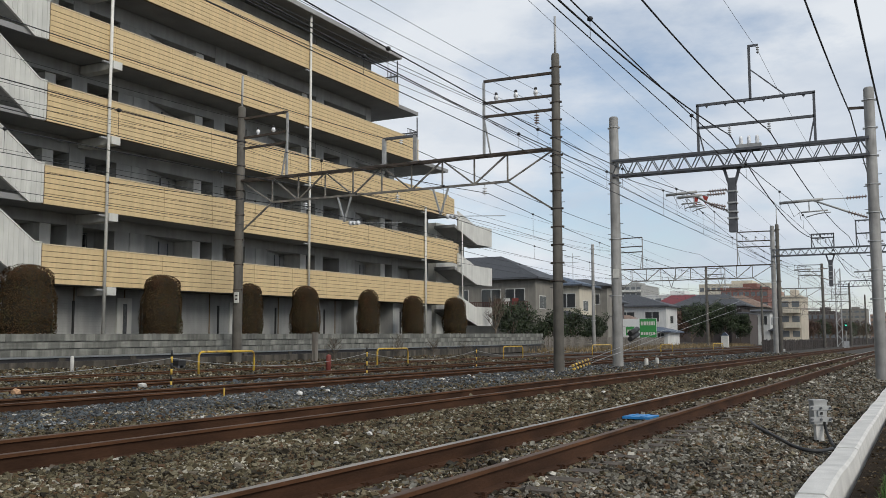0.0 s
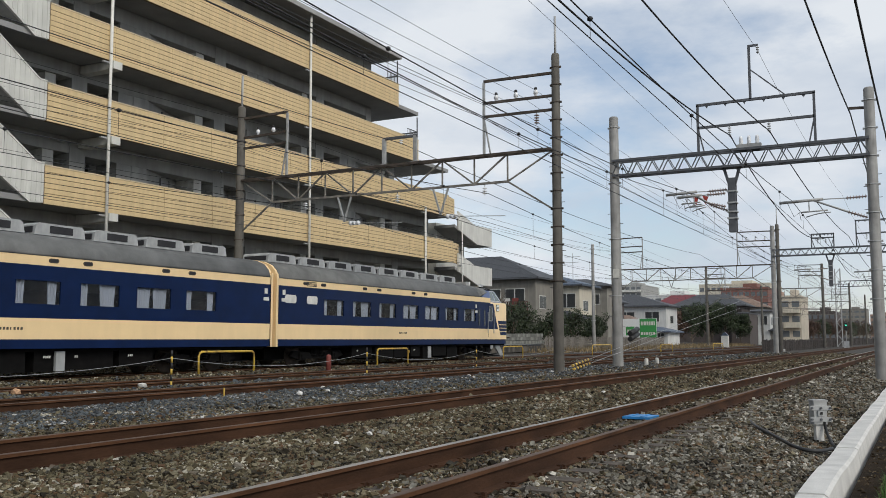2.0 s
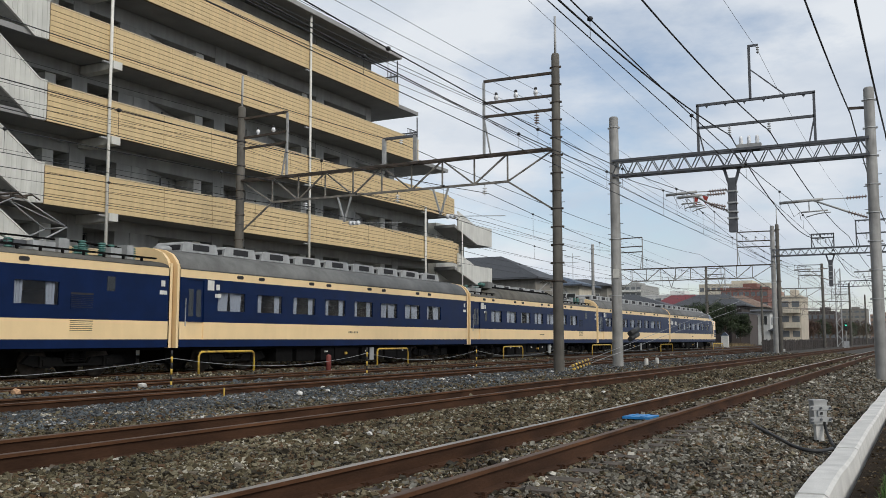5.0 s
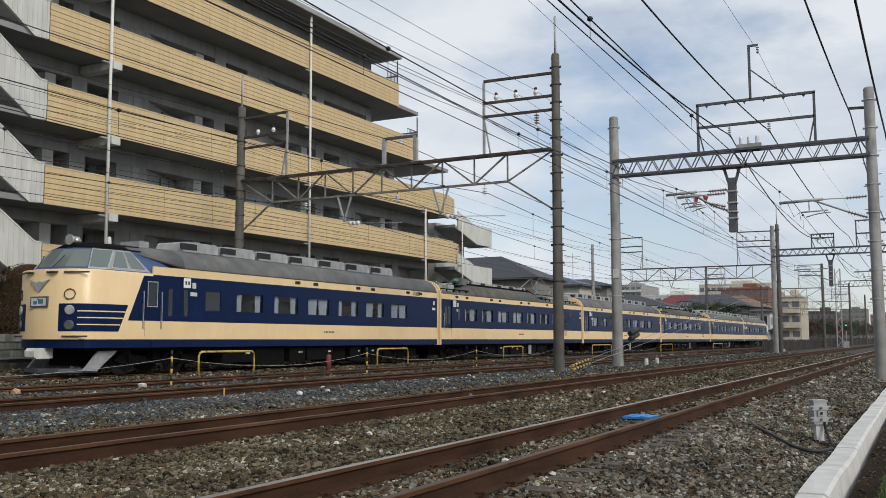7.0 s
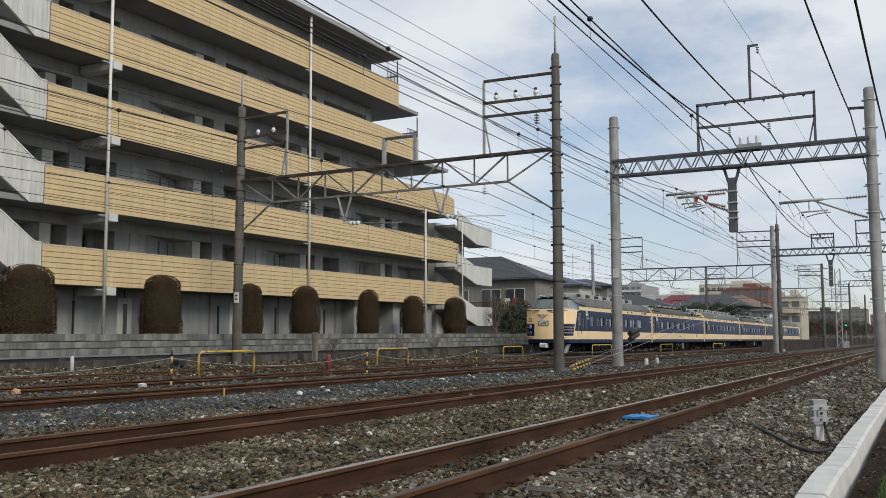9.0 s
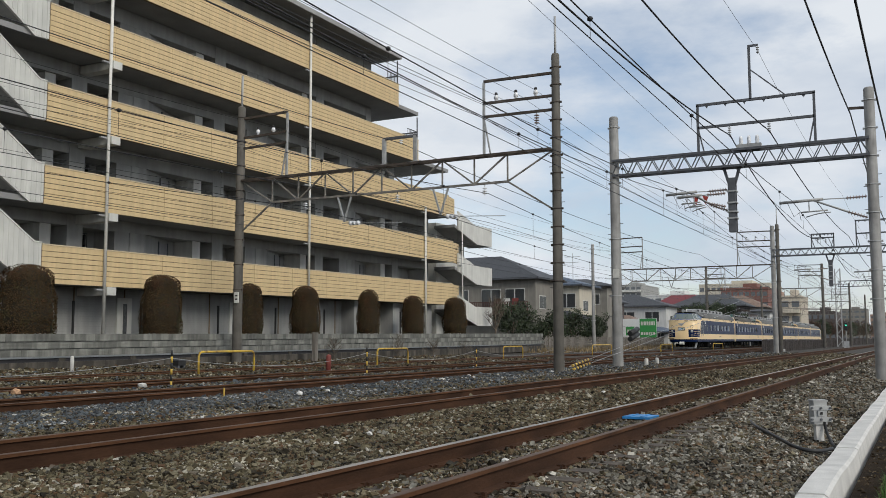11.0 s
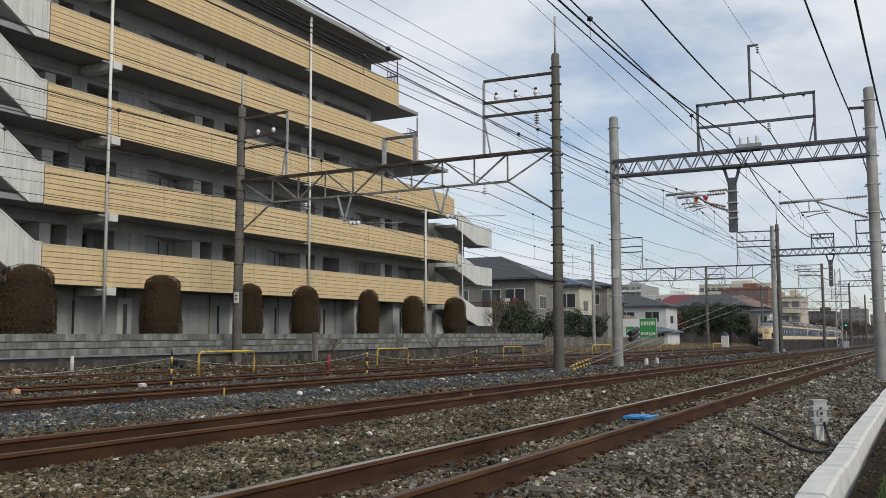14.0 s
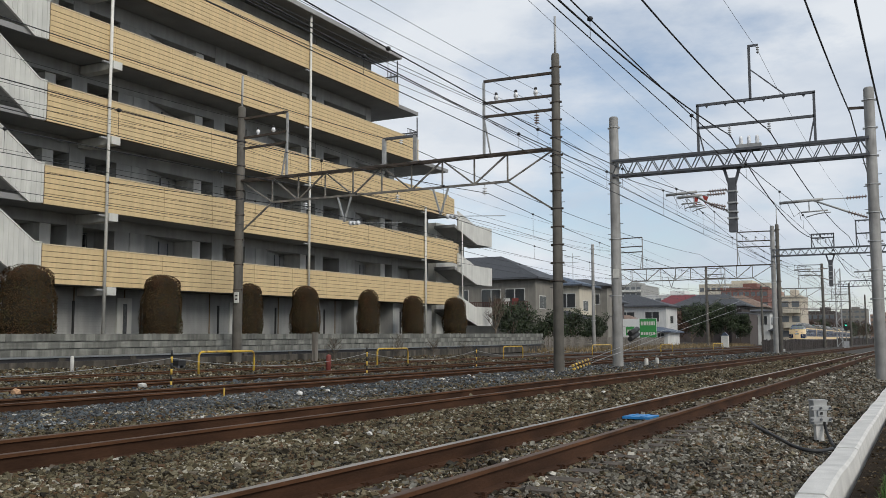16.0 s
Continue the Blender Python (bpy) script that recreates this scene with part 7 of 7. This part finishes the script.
def fences():
    f = thing("board_fence", pose(77, 11.7, -0.1), "dark weathered wooden board fence between the tracks", "fence")
    rnd = random.Random(11)
    me = mesh_of("board", slab(B(), [(0, 0), (0.29, 0), (0.29, 1.05), (0.145, 1.09), (0, 1.05)], "y", 0, 0.03), M["fence_wood"])
    for i in range(230):
        o = shared("board", me, f, (i * 0.31, rnd.uniform(-0.02, 0.02), rnd.uniform(-0.06, 0.06)))
    for z in (0.3, 0.8):
        part("fence_rail", box(B(), 0, 71, 0.035, 0.08, z, z + 0.08), "fence_wood", f)
    g = thing("board_fence", pose(149, 11.9, -0.1), "dark weathered wooden board fence far down the line", "fence")
    me = mesh_of("board", slab(B(), [(0, 0), (0.86, 0), (0.86, 1.3), (0.43, 1.36), (0, 1.3)], "y", 0, 0.04), M["fence_wood"])
    for i in range(170):
        shared("board", me, g, (i * 0.9, rnd.uniform(-0.03, 0.03), rnd.uniform(-0.1, 0.1)))
    part("fence_rail", box(B(), 0, 153, 0.045, 0.1, 0.7, 0.8), "fence_wood", g)
    p = thing("picket_fence", pose(66.5, 26.2, 0.03), "grey weathered picket fence beyond the wall", "fence")
    me = mesh_of("picket", box(B(), 0, 0.12, 0, 0.03, -0.1, 1.22), M["picket"])
    for i in range(130):
        shared("picket", me, p, (i * 0.28, 0, rnd.uniform(-0.05, 0.05)))
    for z in (0.25, 0.7):
        part("fence_rail", box(B(), 0, 36.5, 0.035, 0.08, z, z + 0.07), "picket", p)


fences()


def lattice_tower(x, y, h):
    t = thing("lattice_tower", pose(x, y, 0), "galvanised steel lattice gantry tower", "tower", "lattice towers down the line")
    for a in (-0.35, 0.35):
        for c in (-0.35, 0.35):
            part("leg", bar(B(), (a, c, -0.3), (a, c, h), 0.09), "galv", t)
    n = int(h / 0.8)
    bm = B()
    for k in range(n):
        z0, z1 = h * k / n, h * (k + 1) / n
        for a in (-0.35, 0.35):
            s = 1 if k % 2 else -1
            bar(bm, (a, -0.35 * s, z0), (a, 0.35 * s, z1), 0.05)
            bar(bm, (-0.35 * s, a, z0), (0.35 * s, a, z1), 0.05)
    part("lacing", bm, "galv", t)


lattice_tower(143, 11.0, 11.2)
lattice_tower(143, 1.0, 11.2)
lattice_beam(143, 1.0, 11.0, 8.6, 9.4)
pole(166, 11.05, -0.06, 10.3, 0.19, 0.15, "pole_dark", "weathered concrete catenary pole between the tracks", 6)
pole(166, 25.1, 0.1, 10.3, 0.19, 0.15, "pole_dark", "weathered concrete catenary pole beyond the tracks", 6)
pole(210, 11.05, -0.06, 10.3, 0.19, 0.15, "pole_dark", "weathered concrete catenary pole between the tracks", 6)
truss_left(166, 7.35, 6.25, 11.2, 24.95, 12.9, 23.4)
truss_left(210, 7.35, 6.25, 11.2, 24.95, 12.9, 23.4)
pole_frame(166, 11.05, 13.82, (10.2, 9.4, 8.9), "dark steel cross-arms on a far pole", z_low=7.3)


def signal():
    s = thing("railway_signal", pose(128, 9.1, -0.1), "black railway signal showing a green light", "signal")
    part("mast", rod(B(), (0, 0, -0.2), (0, 0, 3.3), 0.07, n=8), "pole", s)
    hd = part("signal_head", box(B(), -0.12, 0.1, -0.2, 0.2, 2.25, 3.25), "black", s)
    bm = rod(B(), (-0.2, 0.0, 2.9), (-0.12, 0.0, 2.9), 0.09, n=14)
    part("green_lens", bm, "signal_green", hd, "lit green signal lens")
    part("relay_case", box(B(), -0.25, 0.25, -0.3, 0.3, 0.0, 0.9), "unit_grey", s)


signal()


def aerial():
    a = thing("television_aerial", pose(92, 33, 7.6), "thin metal television aerial on the roof", "aerial")
    part("mast", rod(B(), (0, 0, -0.3), (0, 0, 2.6), 0.03, n=6), "galv", a)
    for z in (1.6, 2.2):
        part("boom", rod(B(), (0, -0.8, z), (0, 0.8, z), 0.02, n=5), "galv", a)
        for k in range(6):
            part("element", rod(B(), (-0.4, -0.75 + k * 0.3, z), (0.4, -0.75 + k * 0.3, z), 0.015, n=4), "galv", a)


aerial()


# ---- sleepers and loose ballast ----
def build_sleepers():
    bm = box(B(), -0.11, 0.11, -1.0, 1.0, -0.34, -0.19)
    me = mesh_of("sleeper", bm, M["sleeper"])
    bm = B()
    for s in (-1, 1):
        for d in (-1, 1):
            y = s * 0.5335 + d * 0.1
            box(bm, -0.04, 0.04, y - 0.025, y + 0.025, -0.19, -0.177)
            box(bm, -0.03, 0.03, y - 0.055 * d - 0.02, y - 0.055 * d + 0.02, -0.177, -0.155)
            box(bm, -0.018, 0.018, y - 0.015, y + 0.015, -0.177, -0.15)
    clip = mesh_of("rail_clip", bm, M["rail"])
    for road, n in zip(ROADS[:3], (95, 110, 70)):
        for i in range(n):
            x = 2.4 + i * 0.6
            s = shared("sleeper", me, road, (x, 0, 0))
            shared("rail_clip", clip, s)


build_sleepers()
ROCK_V = np.array([(x, y, z) for x in (-1, 1) for y in (-1, 1) for z in (-1, 1)], float) * 0.68
ROCK_F = np.array([(0, 1, 3, 2), (4, 6, 7, 5), (0, 4, 5, 1), (2, 3, 7, 6), (0, 2, 6, 4), (1, 5, 7, 3)])


def stones(name, mat, label, regions, keep, seed):
    """Broken stones strewn over stretches of the plan (x0, x1, y0, y1, per square metre, size)."""
    rng = np.random.default_rng(seed)
    xs, ys, ss = [], [], []
    for x0, x1, y0, y1, dens, size in regions:
        n = int((x1 - x0) * (y1 - y0) * dens)
        xs.append(rng.uniform(x0, x1, n))
        ys.append(rng.uniform(y0, y1, n))
        ss.append(size * rng.lognormal(0, 0.28, n))
    x, y, s = np.concatenate(xs), np.concatenate(ys), np.concatenate(ss)
    ok = (y < 1.42 * x) & keep(x, y, rng)
    for c in TRACKS:
        for r in (-0.5335, 0.5335):
            ok &= np.abs(y - c - r) > 0.10
        inside = (np.abs(y - c) < 0.95) & (np.abs(((x - 2.4 + 0.3) % 0.6) - 0.3) < 0.13)
        ok &= ~(inside & (rng.random(len(x)) < 0.75))
    x, y, s = x[ok], y[ok], s[ok]
    n = len(x)
    z = np.interp(y, [p[0] for p in PROFILE], [p[1] for p in PROFILE]) + rng.uniform(-0.35, 0.75, n) * s
    v = ROCK_V[None] * rng.uniform(0.6, 1.2, (n, 8, 1)) * rng.uniform(0.65, 1.3, (n, 1, 3)) + rng.normal(0, 0.15, (n, 8, 3))
    q = rng.normal(size=(n, 4))
    q /= np.linalg.norm(q, axis=1)[:, None]
    w, a, b2, c = q.T
    R = np.stack([1 - 2 * (b2 * b2 + c * c), 2 * (a * b2 - w * c), 2 * (a * c + w * b2), 2 * (a * b2 + w * c), 1 - 2 * (a * a + c * c), 2 * (b2 * c - w * a), 2 * (a * c - w * b2), 2 * (b2 * c + w * a), 1 - 2 * (a * a + b2 * b2)], 1).reshape(n, 3, 3)
    v = np.einsum("nij,nkj->nki", R, v) * s[:, None, None]
    v[:, :, 2] *= 0.8
    v += np.stack([x, y, z], 1)[:, None]
    f = ROCK_F[None] + 8 * np.arange(n)[:, None, None]
    me = bpy.data.meshes.new(name)
    nv, nf = n * 8, n * 6
    me.vertices.add(nv)
    me.vertices.foreach_set("co", v.reshape(-1))
    me.loops.add(nf * 4)
    me.loops.foreach_set("vertex_index", f.reshape(-1).astype(np.int32))
    me.polygons.add(nf)
    me.polygons.foreach_set("loop_start", np.arange(nf, dtype=np.int32) * 4)
    me.update(calc_edges=True)
    me.shade_flat()
    me.materials.append(M[mat])
    ob = new(name, me)
    return tagged(ob, label, "ballast", kind="stuff")


AREA = [(4, 9, 1.1, 9.5, 1350, 0.0195), (6, 9, 9.5, 13, 700, 0.022), (9, 16, 1.1, 13, 950, 0.0208), (16, 27, 1.1, 16, 430, 0.0275), (27, 45, 1.1, 18, 150, 0.034), (45, 80, 1.1, 18, 36, 0.047), (8, 22, 13, 25.3, 170, 0.032), (22, 50, 16, 25.3, 65, 0.040)]


def blue_here(x, y, rng):
    p = np.interp(y, [9.0, 10.4, 12.6, 13.2, 14.5, 15.2, 16.2, 17.0, 30], [0.0, 0.75, 0.9, 0.8, 0.6, 0.6, 0.2, 0.08, 0.05])
    return rng.random(len(x)) < p


def grey_here(x, y, rng):
    """Fresher grey stone on the shoulder beside the kerb."""
    return rng.random(len(x)) < np.interp(y, [1.0, 2.6, 3.3, 4.4, 5.2, 6.5], [0.75, 0.8, 0.45, 0.2, 0.12, 0.1])


def mix(k):
    """The stretch of the plan where one kind of stone lies."""
    def keep(x, y, rng):
        blue, grey = blue_here(x, y, np.random.default_rng(5)), grey_here(x, y, np.random.default_rng(6))
        return blue if k == 0 else (~blue & grey if k == 1 else ~blue & ~grey)
    return keep


stones("ballast_stones", "stone", "grey-brown angular crushed stone ballast", AREA, mix(2), 5)
stones("ballast_stones", "stone_grey", "pale grey angular crushed stone ballast", AREA, mix(1), 5)
stones("ballast_stones", "stone_blue", "blue-grey angular crushed stone ballast", AREA, mix(0), 5)


def motions():
    """The train runs along the far track from left to right: gangway joint of the rear coach over time."""
    rows = [(0, -92.7), (1.5, -64.8), (4, -18.2), (7, 37.8), (9.2, 79.2), (11.5, 122.0), (14, 168.0), (16, 204.6)]
    for k, car in enumerate(CARS):
        walk(car, [(t, pose(x + (0 if k == 0 else (k - 1) * PITCH), 21.65, 0, 0, 0, 180 if k == 0 else 0)) for t, x in rows])


motions()
